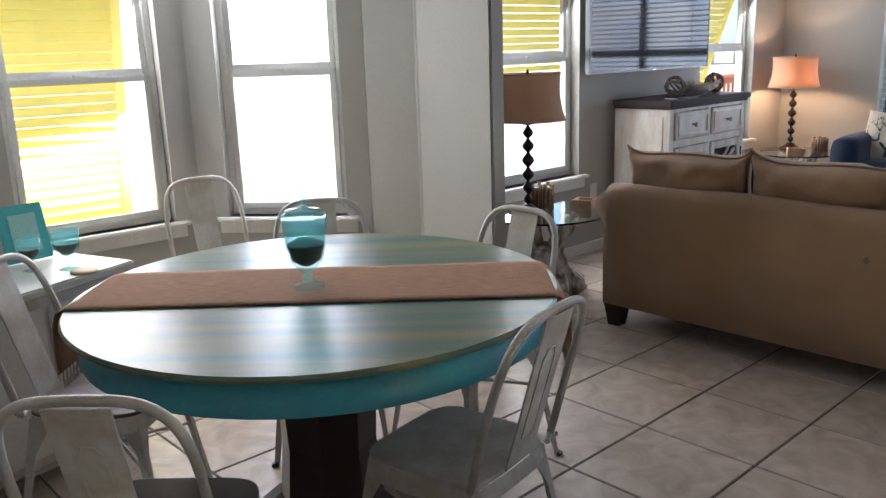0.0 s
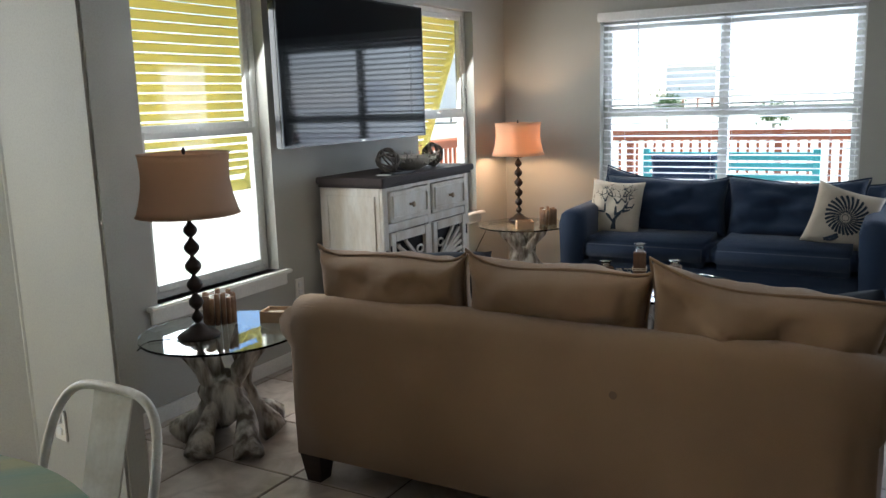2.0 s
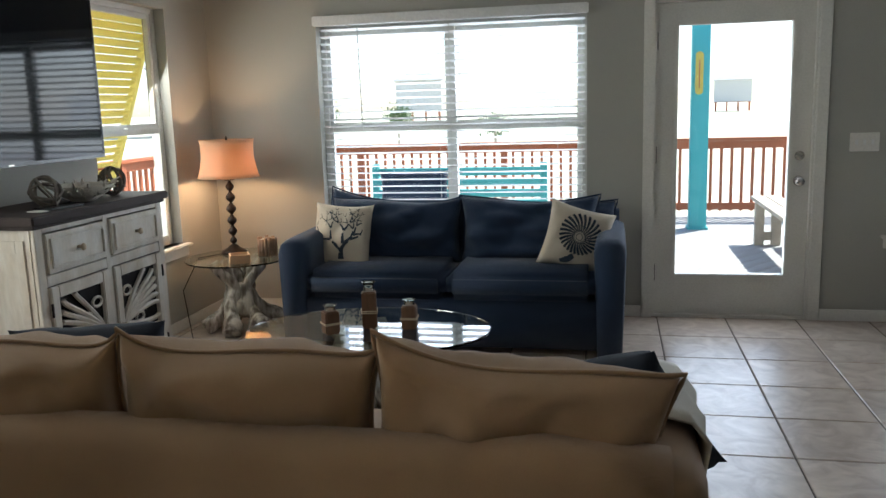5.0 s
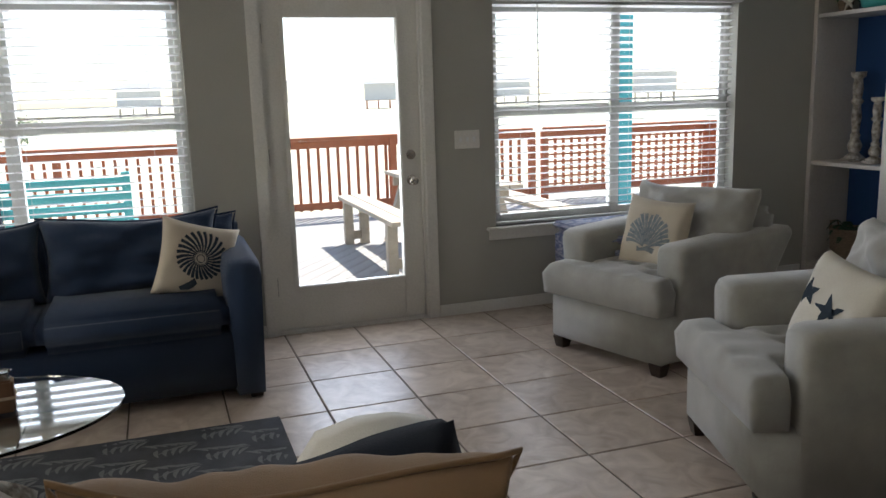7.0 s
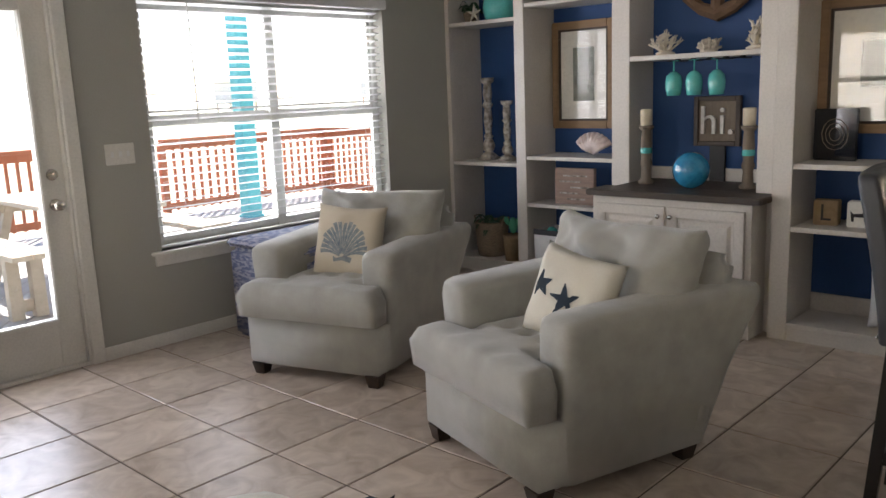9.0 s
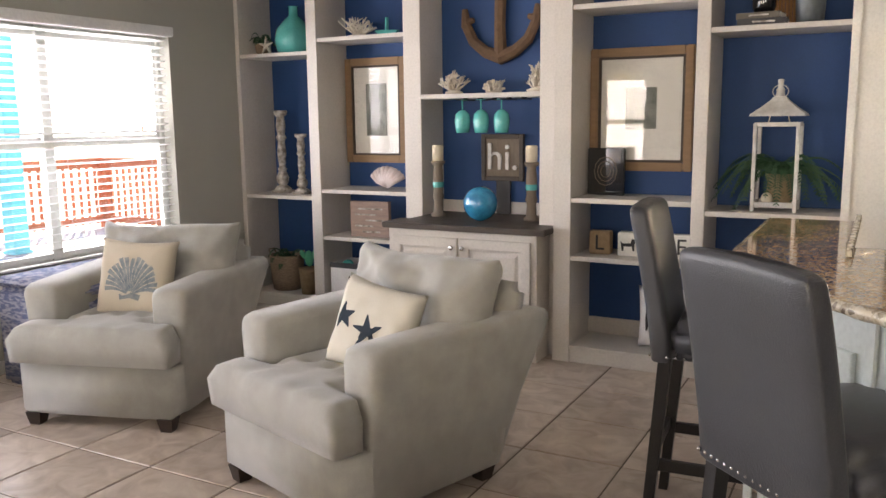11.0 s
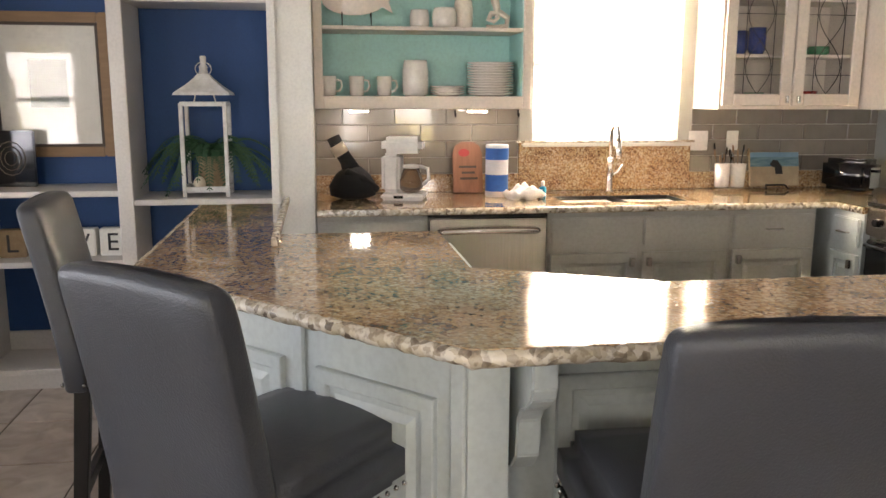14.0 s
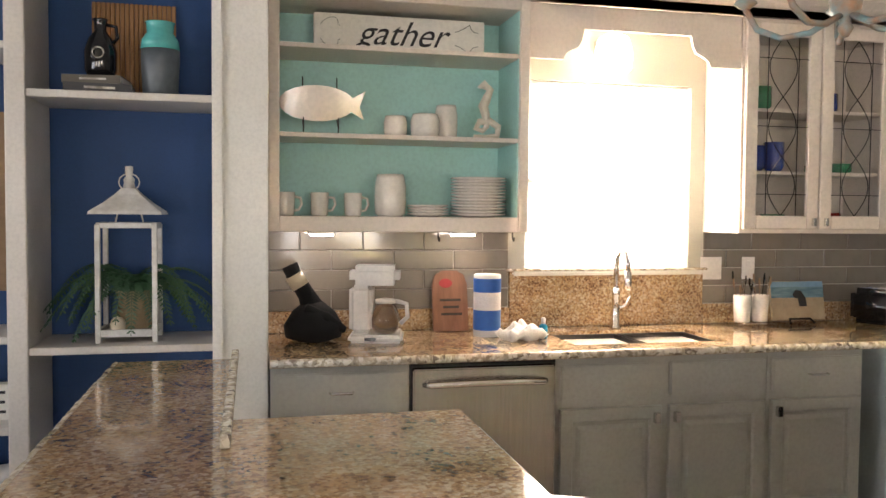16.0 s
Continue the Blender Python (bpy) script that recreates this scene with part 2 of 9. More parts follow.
def wall_with_openings(name, start, end, thick, openings, mat="wall", height=ROOM_H, label=""):
    """A wall along start-end, thick to its left; openings are (a, b, low, high) along it."""
    a, b = Vector((*start, 0)), Vector((*end, 0))
    length = (b - a).length
    bm = bmesh.new()
    at = 0.0
    for s0, s1, lo, hi in sorted(openings):
        bm_box((at, 0, 0), (s0, thick, height), into=bm)
        if lo > 0:
            bm_box((s0, 0, 0), (s1, thick, lo), into=bm)
        bm_box((s0, 0, hi), (s1, thick, height), into=bm)
        at = s1
    bm_box((at, 0, 0), (length, thick, height), into=bm)
    ob = part(name, bm, mat, kind="structure", label=label)
    ob.matrix_world = pose(a.x, a.y, 0, 0, 0, math.degrees(math.atan2(b.y - a.y, b.x - a.x)))
    return ob


floor = part("floor", bm_box((WEST - 0.2, -4.0, -0.2), (EAST + 0.15, 5.2, -0.004)), "grout", kind="structure", label="tiled floor with dark sanded grout joints")
ceiling = part("ceiling", bm_box((WEST - 0.2, -4.0, ROOM_H), (EAST + 0.2, 5.2, ROOM_H + 0.12)), "ceiling", kind="structure", label="flat white painted ceiling")
wall_east = wall_with_openings("wall_east", (EAST, 3.70), (EAST, -4.0), 0.16,
    [(3.70 - W1[1], 3.70 - W1[0], W1[2], W1[3]), (3.70 - DOOR[1], 3.70 - DOOR[0], 0, DOOR[3]), (3.70 - W2[1], 3.70 - W2[0], W2[2], W2[3])], label="grey-green painted wall with two windows and a door")
wall_north = wall_with_openings("wall_north", (2.91, NORTH), (EAST, NORTH), 0.16, [(WC[0] - 2.91, WC[1] - 2.91, WC[2], WC[3]), (WD[0] - 2.91, WD[1] - 2.91, WD[2], WD[3])], label="grey-green painted wall behind the television")
wall_south = wall_with_openings("wall_south", (EAST, -4.0), (WEST, -4.0), 0.16, [], label="plain wall closing the room")
wall_kitchen = wall_with_openings("wall_kitchen", (3.10, SOUTH), (-0.75, SOUTH), 0.16, [(3.10 - WK[1], 3.10 - WK[0], WK[2], WK[3])], label="kitchen wall with a window over the sink")
wall_west = wall_with_openings("wall_west", (WEST, -4.0), (WEST, 5.2), 0.16, [], label="plain wall closing the room")
wall_pier = part("wall_pier", bm_prism([(2.768, 2.65), (2.858, 2.65), (2.908, 3.2), (2.908, NORTH + 0.16), (2.745, NORTH + 0.16), (2.745, 3.50), (2.850, 3.22)], 0, ROOM_H, bevel=0.010), "wall", kind="structure", label="painted partition between dining bay and living room")
# ---- bay walls, trim, windows, door ----
BAY_A0, BAY_A1, BAY_B1 = (1.12, 4.24), (2.145, 4.205), (2.745, 3.50)


def bay_wall(name, a, b, openings, label):
    return wall_with_openings(name, a, b, 0.14, openings, label=label)


LA = math.dist(BAY_A0, BAY_A1)
LB = math.dist(BAY_A1, BAY_B1)
OPEN_A = (0.13, 0.885, 0.575, 2.12)
OPEN_B = (0.155, 0.80, 0.575, 2.12)


def frame_of(a, b):
    """The pose of a wall's own axes: x along it, y out through it, z up."""
    return pose(a[0], a[1], 0, 0, 0, math.degrees(math.atan2(b[1] - a[1], b[0] - a[0])))


bay_wall("wall_bay_long", BAY_A0, BAY_A1, [OPEN_A], "painted bay wall with a wide window")
bay_wall("wall_bay_side", BAY_A1, BAY_B1, [OPEN_B], "painted bay wall with a narrow window")
BAY_C0 = (-0.30, 2.80)
bay_wall("wall_bay_near", BAY_C0, BAY_A0, [(1.20, 1.86, 0.575, 2.12)], "painted bay wall with a window")
part("wall_bay_end", bm_box((WEST, 2.66, 0), (-0.30, 2.80, ROOM_H)), "wall", kind="structure", label="plain painted wall beside the bay")

M["vinyl"] = material("white_vinyl", (0.66, 0.66, 0.62), 0.45, scale=3, bump=0.02)
M["blind"] = material("white_blind", (0.80, 0.80, 0.78), 0.5, scale=3, bump=0.03)
M["yellow"] = translucent_material("yellow_shutter", (0.96, 0.87, 0.42), 0.85)
M["chrome"] = material("satin_nickel", (0.55, 0.52, 0.47), 0.22, metal=1.0, bump=0.02)
M["bronze"] = material("dark_bronze", (0.035, 0.022, 0.016), 0.35, metal=0.5, colour2=(0.02, 0.013, 0.01), bump=0.2)


def window_unit(name, m, width, low, high, halves=1, rail=None, sill=True, label="white vinyl sash window with a painted sill", deep=0.10):
    """A sash window; m has x along the wall, y outwards, z up, the opening's left foot at x = 0."""
    win = thing(name, label, "window", m)
    win["kind"] = "structure"
    y0, y1 = deep, deep + 0.05
    f = 0.035
    bm = bm_box((0, y0, low), (f, y1, high), 0.004)
    bm_box((width - f, y0, low), (width, y1, high), 0.004, into=bm)
    bm_box((f, y0, high - f), (width - f, y1, high), 0.004, into=bm)
    bm_box((f, y0, low), (width - f, y1, low + f), 0.004, into=bm)
    part("window_frame", bm, "vinyl", win)
    mid = rail or (low + high) / 2
    step = (width - 2 * f) / halves
    for k in range(halves):
        a = f + k * step
        b = a + step
        for lo, hi, off in ((mid, high - f, 0.012), (low + f, mid, -0.008)):
            bm = bmesh.new()
            s = 0.032
            bm_box((a + 0.002, y0 + off, lo), (a + s, y0 + off + 0.03, hi), 0.003, into=bm)
            bm_box((b - s, y0 + off, lo), (b - 0.002, y0 + off + 0.03, hi), 0.003, into=bm)
            bm_box((a + s, y0 + off, hi - s), (b - s, y0 + off + 0.03, hi), 0.003, into=bm)
            bm_box((a + s, y0 + off, lo), (b - s, y0 + off + 0.03, lo + s), 0.003, into=bm)
            part("sash", bm, "vinyl", win)
            p = part("pane", bm_box((a + s, y0 + off + 0.013, lo + s), (b - s, y0 + off + 0.016, hi - s)), "glass", win)
            p.visible_shadow = False
        part("sash_lock", bm_box(((a + b) / 2 - 0.03, y0 - 0.025, mid + 0.0), ((a + b) / 2 + 0.03, y0 + 0.004, mid + 0.012), 0.003), "vinyl", win)
    if halves == 2:
        part("mullion", bm_box((width / 2 - 0.035, y0 - 0.012, low), (width / 2 + 0.035, y1 - 0.004, high), 0.004), "vinyl", win)
    if sill:
        bm = bm_box((-0.07, -0.045, low - 0.022), (width + 0.07, y0 + 0.01, low), 0.008)
        bm_box((-0.05, -0.016, low - 0.085), (width + 0.05, 0.0, low - 0.022), 0.004, into=bm)
        part("window_sill", bm, "trim", win)
    return win


def rz_pose(x, y, rz):
    return pose(x, y, 0, 0, 0, rz)


window_1 = window_unit("window_1", rz_pose(EAST, W1[1], -90), W1[1] - W1[0], W1[2], W1[3], 2, 1.305, deep=0.09, label="wide white sash window behind open blinds")
window_2 = window_unit("window_2", rz_pose(EAST, W2[1], -90), W2[1] - W2[0], W2[2], W2[3], 2, 1.305, deep=0.09, label="wide white sash window with blinds beside the door")
window_3 = window_unit("window_3", rz_pose(WC[0], NORTH, 0), WC[1] - WC[0], WC[2], WC[3], 1, 1.335, deep=0.07)
window_4 = window_unit("window_4", rz_pose(WD[0], NORTH, 0), WD[1] - WD[0], WD[2], WD[3], 1, 1.345, deep=0.07)
window_5 = window_unit("window_5", frame_of(BAY_A0, BAY_A1) @ pose(OPEN_A[0], 0, 0), OPEN_A[1] - OPEN_A[0], 0.575, 2.12, 1, 1.33, deep=0.06)
window_6 = window_unit("window_6", frame_of(BAY_A1, BAY_B1) @ pose(OPEN_B[0], 0, 0), OPEN_B[1] - OPEN_B[0], 0.575, 2.12, 1, 1.33, deep=0.06)
window_7 = window_unit("window_7", frame_of(BAY_C0, BAY_A0) @ pose(1.20, 0, 0), 0.66, 0.575, 2.12, 1, 1.33, deep=0.06)
window_8 = window_unit("window_8", rz_pose(WK[1], SOUTH, 180), WK[1] - WK[0], WK[2], WK[3], 1, 1.60, deep=0.07, label="white sash window over the kitchen sink")


def blind(name, m, width, low, high, pitch=0.047, group="window blinds"):
    b = thing(name, "white horizontal slat blind with open slats", "window blind", m, group)
    part("headrail", bm_box((-0.02, -0.045, high - 0.005), (width + 0.02, 0.02, high + 0.06), 0.006), "blind", b)
    n = int((high - low - 0.05) / pitch)
    for side in (0, 1):
        slat = bm_box((0.006 + side * (width / 2), -0.024, -0.0012), (width / 2 - 0.002 + side * (width / 2 - 0.004), 0.024, 0.0012))
        first = None
        for k in range(n):
            if first is None:
                first = part("slat", slat, "blind", b)
                ob = first
            else:
                ob = new("slat", first.data)
                ob.parent = b
            ob.matrix_basis = pose(0, 0.045, high - 0.03 - k * pitch, -14 + 3 * noise.noise(Vector((k, side, 2))), 0.0, 0)
    part("bottom_rail", bm_box((0.006, 0.022, low + 0.008), (width - 0.006, 0.068, low + 0.022), 0.003), "blind", b)
    for fx in (0.10, 0.46, 0.54, 0.90):
        part("ladder_cord", bm_tube([(fx * width, 0.022, low + 0.02), (fx * width, 0.022, high)], 0.0012, 5), "blind", b)
    part("tilt_wand", bm_tube([(0.16 * width, -0.012, high - 0.02), (0.165 * width, -0.012, high - 0.72)], 0.004, 8), "vinyl", b)
    return b


blind("window_blind", rz_pose(EAST - 0.0, W1[1] - 0.01, -90), W1[1] - W1[0] - 0.02, W1[2], W1[3])
blind("window_blind", rz_pose(EAST - 0.0, W2[1] - 0.01, -90), W2[1] - W2[0] - 0.02, W2[2], W2[3])


def shutter(m, width, length, lean):
    """A top-hung louvred shutter that stands out from the wall by lean degrees."""
    s = thing("louvred_shutter", "bright yellow louvred shutter propped open outside the window", "shutter", m @ pose(0, 0.17, 0, lean, 0, 0), "outside shutters")
    bm = bm_box((0, -0.02, -length), (0.05, 0.02, 0), 0.004)
    bm_box((width - 0.05, -0.02, -length), (width, 0.02, 0), 0.004, into=bm)
    bm_box((0.05, -0.02, -0.06), (width - 0.05, 0.02, 0), 0.004, into=bm)
    bm_box((0.05, -0.02, -length), (width - 0.05, 0.02, -length + 0.06), 0.004, into=bm)
    part("shutter_frame", bm, "yellow", s)
    n = int((length - 0.14) / 0.052)
    base = None
    for k in range(n):
        if base is None:
            ob = base = part("louvre", bm_box((0.05, -0.036, -0.003), (width - 0.05, 0.036, 0.003)), "yellow", s)
        else:
            ob = new("louvre", base.data)
            ob.parent = s
        ob.matrix_basis = pose(0, 0, -0.09 - k * 0.052, -48, 0, 0)
    return s


shutter(rz_pose(WC[0] - 0.12, NORTH, 0) @ pose(0, 0, 2.12), 1.42, 1.25, 20)
shutter(rz_pose(WD[0] - 0.12, NORTH, 0) @ pose(0, 0, 2.12), 1.15, 1.25, 20)
shutter(frame_of(BAY_A0, BAY_A1) @ pose(OPEN_A[0] - 0.12, 0, 2.18), 0.80, 1.70, 9)
shutter(frame_of(BAY_C0, BAY_A0) @ pose(1.14, 0, 2.18), 0.78, 1.70, 9)
shutter(frame_of(BAY_A1, BAY_B1) @ pose(OPEN_B[0] - 0.06, 0, 2.16), 0.80, 0.55, 40)

# door with one tall light
door = thing("door_1", "white painted glazed door, closed, with nickel knob", "door", rz_pose(EAST, DOOR[1], -90))
door["kind"] = "structure"
dw = DOOR[1] - DOOR[0]
g0, g1, gz0, gz1 = 0.145, dw - 0.145, 0.29, 1.893
bm = bm_box((0.012, 0.035, 0.02), (g0, 0.08, 2.035), 0.003)
bm_box((g1, 0.035, 0.02), (dw - 0.012, 0.08, 2.035), 0.003, into=bm)
bm_box((g0, 0.035, 0.02), (g1, 0.08, gz0), 0.003, into=bm)
bm_box((g0, 0.035, gz1), (g1, 0.08, 2.035), 0.003, into=bm)
part("door_leaf", bm, "trim", door)
bm = bm_box((g0 - 0.028, 0.022, gz0 - 0.028), (g0, 0.04, gz1 + 0.028), 0.006)
bm_box((g1, 0.022, gz0 - 0.028), (g1 + 0.028, 0.04, gz1 + 0.028), 0.006, into=bm)
bm_box((g0, 0.022, gz0 - 0.028), (g1, 0.04, gz0), 0.006, into=bm)
bm_box((g0, 0.022, gz1), (g1, 0.04, gz1 + 0.028), 0.006, into=bm)
part("glazing_bead", bm, "trim", door)
p = part("pane", bm_box((g0, 0.055, gz0), (g1, 0.059, gz1)), "glass", door)
p.visible_shadow = False
for z, r in ((0.90, 0.028), (1.06, 0.026)):
    rose = bm_lathe([(r + 0.005, 0), (r + 0.003, 0.008), (r - 0.004, 0.012)], 24)
    part("escutcheon", bm_move(rose, pose(dw - 0.075, 0.036, z, 90)), "chrome", door, smooth=True)
part("door_handle", bm_move(bm_lathe([(0.012, 0), (0.011, 0.02), (0.022, 0.032), (0.028, 0.045), (0.026, 0.058), (0.012, 0.064)], 24), pose(dw - 0.075, 0.030, 0.90, 90)), "chrome", door, smooth=True)
for z in (0.30, 1.08, 1.80):
    part("hinge", bm_tube([(0.006, 0.016, z - 0.055), (0.006, 0.016, z + 0.055)], 0.011), "bronze", door, "dark bronze hinge")
bm = bm_box((-0.01, 0.0, 0), (0.012, 0.12, 2.05), 0.002)
bm_box((dw - 0.012, 0.0, 0), (dw + 0.01, 0.12, 2.05), 0.002, into=bm)
bm_box((0.012, 0.0, 2.036), (dw - 0.012, 0.12, 2.05), 0.002, into=bm)
bm_box((0.012, 0.0, 0.0), (dw - 0.012, 0.12, 0.018), 0.002, into=bm)
part("door_jamb", bm, "trim", door)
bm = bm_box((-0.072, -0.018, 0), (0.0, 0.0, 2.05), 0.005)
bm_box((dw, -0.018, 0), (dw + 0.072, 0.0, 2.05), 0.005, into=bm)
bm_box((-0.072, -0.020, 2.05), (dw + 0.072, 0.0, 2.125), 0.005, into=bm)
part("door_casing", bm, "trim", door)


def baseboard(name, a, b):
    a, b = Vector((*a, 0)), Vector((*b, 0))
    L = (b - a).length
    bm = bm_box((0, -0.014, 0), (L, 0, 0.075), 0.003)
    ob = part(name, bm, "trim", kind="structure", label="white painted baseboard")
    ob.matrix_world = pose(a.x, a.y, 0, 0, 0, math.degrees(math.atan2(b.y - a.y, b.x - a.x)))
    return ob


baseboard("baseboard", (EAST, NORTH - 0.015), (EAST, DOOR[1] + 0.074))
baseboard("baseboard", (EAST, DOOR[0] - 0.074), (EAST, -3.48))
baseboard("baseboard", (2.925, NORTH), (EAST, NORTH))
baseboard("baseboard", (2.745, 3.50), (2.848, 3.22))
baseboard("baseboard", (2.848, 3.22), (2.768, 2.65))
baseboard("baseboard", (2.768, 2.65), (2.858, 2.65))
baseboard("baseboard", BAY_A0, BAY_A1)
baseboard("baseboard", BAY_A1, BAY_B1)
baseboard("baseboard", BAY_C0, BAY_A0)


def wall_plate(name, m, slots, label, w=0.075, h=0.115):
    pl = thing(name, label, "wall plate", m)
    part("plate", bm_box((-w / 2, -0.007, -h / 2), (w / 2, 0, h / 2), 0.003), "trim", pl)
    for x, z, a, b in slots:
        part("switch" if "switch" in name else "socket", bm_box((x - a, -0.012, z - b), (x + a, -0.004, z + b), 0.002), "blind", pl)


wall_plate("light_switch", pose(EAST, -0.79, 1.14, 0, 0, -90), [(-0.046, 0, 0.008, 0.016), (0.046, 0, 0.008, 0.016), (0, 0, 0.008, 0.016)], "white three-gang light switch beside the door", 0.17, 0.115)
wall_plate("power_outlet", pose(4.72, NORTH, 0.42, 0, 0, 0), [(0, 0.022, 0.016, 0.014), (0, -0.022, 0.016, 0.014)], "white power outlet low on the wall")
wall_plate("power_outlet", pose(2.822, 3.03, 0.40, 0, 0, -98), [(0, 0.022, 0.016, 0.014), (0, -0.022, 0.016, 0.014)], "white power outlet on the partition")

# ---- outdoors ----
M["sand"] = material("sandy_ground", (0.62, 0.58, 0.46), 0.95, colour2=(0.50, 0.50, 0.33), scale=0.08, amount=0.4, bump=0.4, bump_scale=6)
M["deck"] = material("weathered_deck", (0.42, 0.41, 0.38), 0.8, colour2=(0.30, 0.29, 0.27), scale=2, stretch=(0.3, 4, 4), bump=0.5, bump_scale=30)
M["red_wood"] = material("red_stained_wood", (0.50, 0.16, 0.07), 0.7, colour2=(0.40, 0.12, 0.05), scale=5, bump=0.3)
M["pale_wood"] = material("weathered_bench_wood", (0.55, 0.48, 0.38), 0.8, colour2=(0.42, 0.36, 0.28), scale=3, stretch=(0.4, 4, 4), bump=0.3)
M["teal"] = material("teal_paint", (0.10, 0.50, 0.52), 0.5, colour2=(0.08, 0.43, 0.46), scale=3, bump=0.1)
M["leaf"] = material("leaf", (0.08, 0.14, 0.03), 0.7, colour2=(0.04, 0.09, 0.02), scale=5)
M["roof_grey"] = material("shingle_grey", (0.42, 0.43, 0.45), 0.8, scale=4)
M["house_tan"] = material("siding_tan", (0.72, 0.70, 0.66), 0.7, scale=2)
M["dark_glass"] = material("dark_window", (0.16, 0.18, 0.20), 0.1, scale=2)

bm = bmesh.new()
N = 24
grid = {}
for i in range(N + 1):
    for j in range(N + 1):
        x, y = [math.copysign(abs(c) ** 2.2, c) * 900 for c in (2 * i / N - 1, 2 * j / N - 1)]
        grid[i, j] = bm.verts.new((x + 9, y, -2.6 + 0.25 * noise.noise(Vector((x * 0.02, y * 0.02, 0)))))
for i in range(N):
    for j in range(N):
        bm.faces.new((grid[i, j], grid[i + 1, j], grid[i + 1, j + 1], grid[i, j + 1]))
part("ground", bm, "sand", kind="structure", label="pale sandy ground with patches of grass")

DECK_Z = -0.12
deck = new("deck_floor")
tagged(deck, "weathered grey deck of diagonal boards", kind="structure")
outline = [Vector(p) for p in ((7.64, -7.0), (13.35, -7.0), (13.35, 6.5), (7.64, 6.5))]
board_dir = Vector((0.80, -0.60))
board_n = Vector((0.60, 0.80))
lo_x, hi_x, lo_y, hi_y = 7.64, 13.35, -7.0, 6.5
for k in range(-40, 110):
    c = k * 0.146
    ts = []
    for axis, lo, hi in ((0, lo_x, hi_x), (1, lo_y, hi_y)):
        p0 = board_n[axis] * c
        ts.append(sorted(((lo - p0) / board_dir[axis], (hi - p0) / board_dir[axis])))
    t0, t1 = max(ts[0][0], ts[1][0]), min(ts[0][1], ts[1][1])
    if t1 - t0 < 0.3:
        continue
    b = part("deck_board", bm_box((t0, -0.07, -0.035), (t1, 0.07, 0.0), 0.004, 1), "deck", deck)
    b.matrix_basis = pose(board_n.x * c, board_n.y * c, DECK_Z, 0, 0, math.degrees(math.atan2(board_dir.y, board_dir.x)))
part("deck_joists", bm_box((7.64, -7.0, DECK_Z - 0.22), (13.35, 6.5, DECK_Z - 0.037)), "pale_wood", deck)


def railing(a, b, lattice=False):
    a, b = Vector((*a, 0)), Vector((*b, 0))
    L = (b - a).length
    r = thing("deck_railing", "red-brown stained wooden deck railing with slim balusters", "railing", pose(a.x, a.y, DECK_Z, 0, 0, math.degrees(math.atan2(b.y - a.y, b.x - a.x))), "deck railings")
    part("top_rail", bm_box((0, -0.07, 1.0), (L, 0.07, 1.04), 0.006), "red_wood", r)
    part("upper_rail", bm_box((0, -0.02, 0.90), (L, 0.02, 0.995), 0.004), "red_wood", r)
    part("lower_rail", bm_box((0, -0.02, 0.10), (L, 0.02, 0.19), 0.004), "red_wood", r)
    for k in range(int(L / 2.0) + 1):
        part("post", bm_box((k * L / int(L / 2.0) - 0.045, -0.045, 0), (k * L / int(L / 2.0) + 0.045, 0.045, 1.0), 0.004), "red_wood", r)
    base = None
    for k in range(int(L / 0.13)):
        if base is None:
            ob = base = part("baluster", bm_box((-0.018, 0.02, 0.08), (0.018, 0.055, 0.99)), "red_wood", r)
        else:
            ob = new("baluster", base.data)
            ob.parent = r
        ob.matrix_basis = pose(0.06 + k * 0.13, 0, 0)
    if lattice:
        bm = bmesh.new()
        for k in range(7):
            bm_box((0, -0.035, 0.22 + k * 0.105), (L, -0.025, 0.245 + k * 0.105), into=bm)
        part("cross_slats", bm, "red_wood", r)


railing((13.2, 6.3), (13.2, -3.95))
railing((13.2, -4.15), (13.2, -6.9), True)
railing((13.1, -6.9), (8.2, -6.9))
railing((7.9, 6.3), (13.1, 6.3))
for y in (4.6, -0.26, -4.8):
    post = thing("porch_post", "square teal painted porch post on the deck", "post", pose(12.2, y, DECK_Z), "porch posts")
    part("shaft", bm_box((-0.10, -0.10, 0), (0.10, 0.10, 2.9), 0.008), "teal", post)
    part("post_base", bm_box((-0.12, -0.12, 0), (0.12, 0.12, 0.03), 0.004), "teal", post)
th = thing("thermometer", "yellow wall thermometer on the teal post", "thermometer", pose(12.09, -0.24, 1.72, 0, 0, -90))
M["thermo"] = material("thermometer_yellow", (0.75, 0.60, 0.12), 0.4)
part("body", bm_prism([(0.045 * math.cos(a) * 1.0, 0.20 * math.copysign(1, math.sin(a)) + 0.045 * math.sin(a)) for a in [6.28318531 * k / 24 + 0.001 for k in range(24)]], 0, 0.012), "thermo", th).matrix_basis = pose(0, 0, 0, 90)
part("tube", bm_box((-0.006, -0.016, -0.17), (0.006, -0.012, 0.15)), "red_wood", th)
# porch roof above the deck
porch = part("porch_roof", bm_box((7.63, -8.0, 2.78), (9.4, 7.0, 2.9)), "house_tan", kind="structure", label="porch roof over the deck")

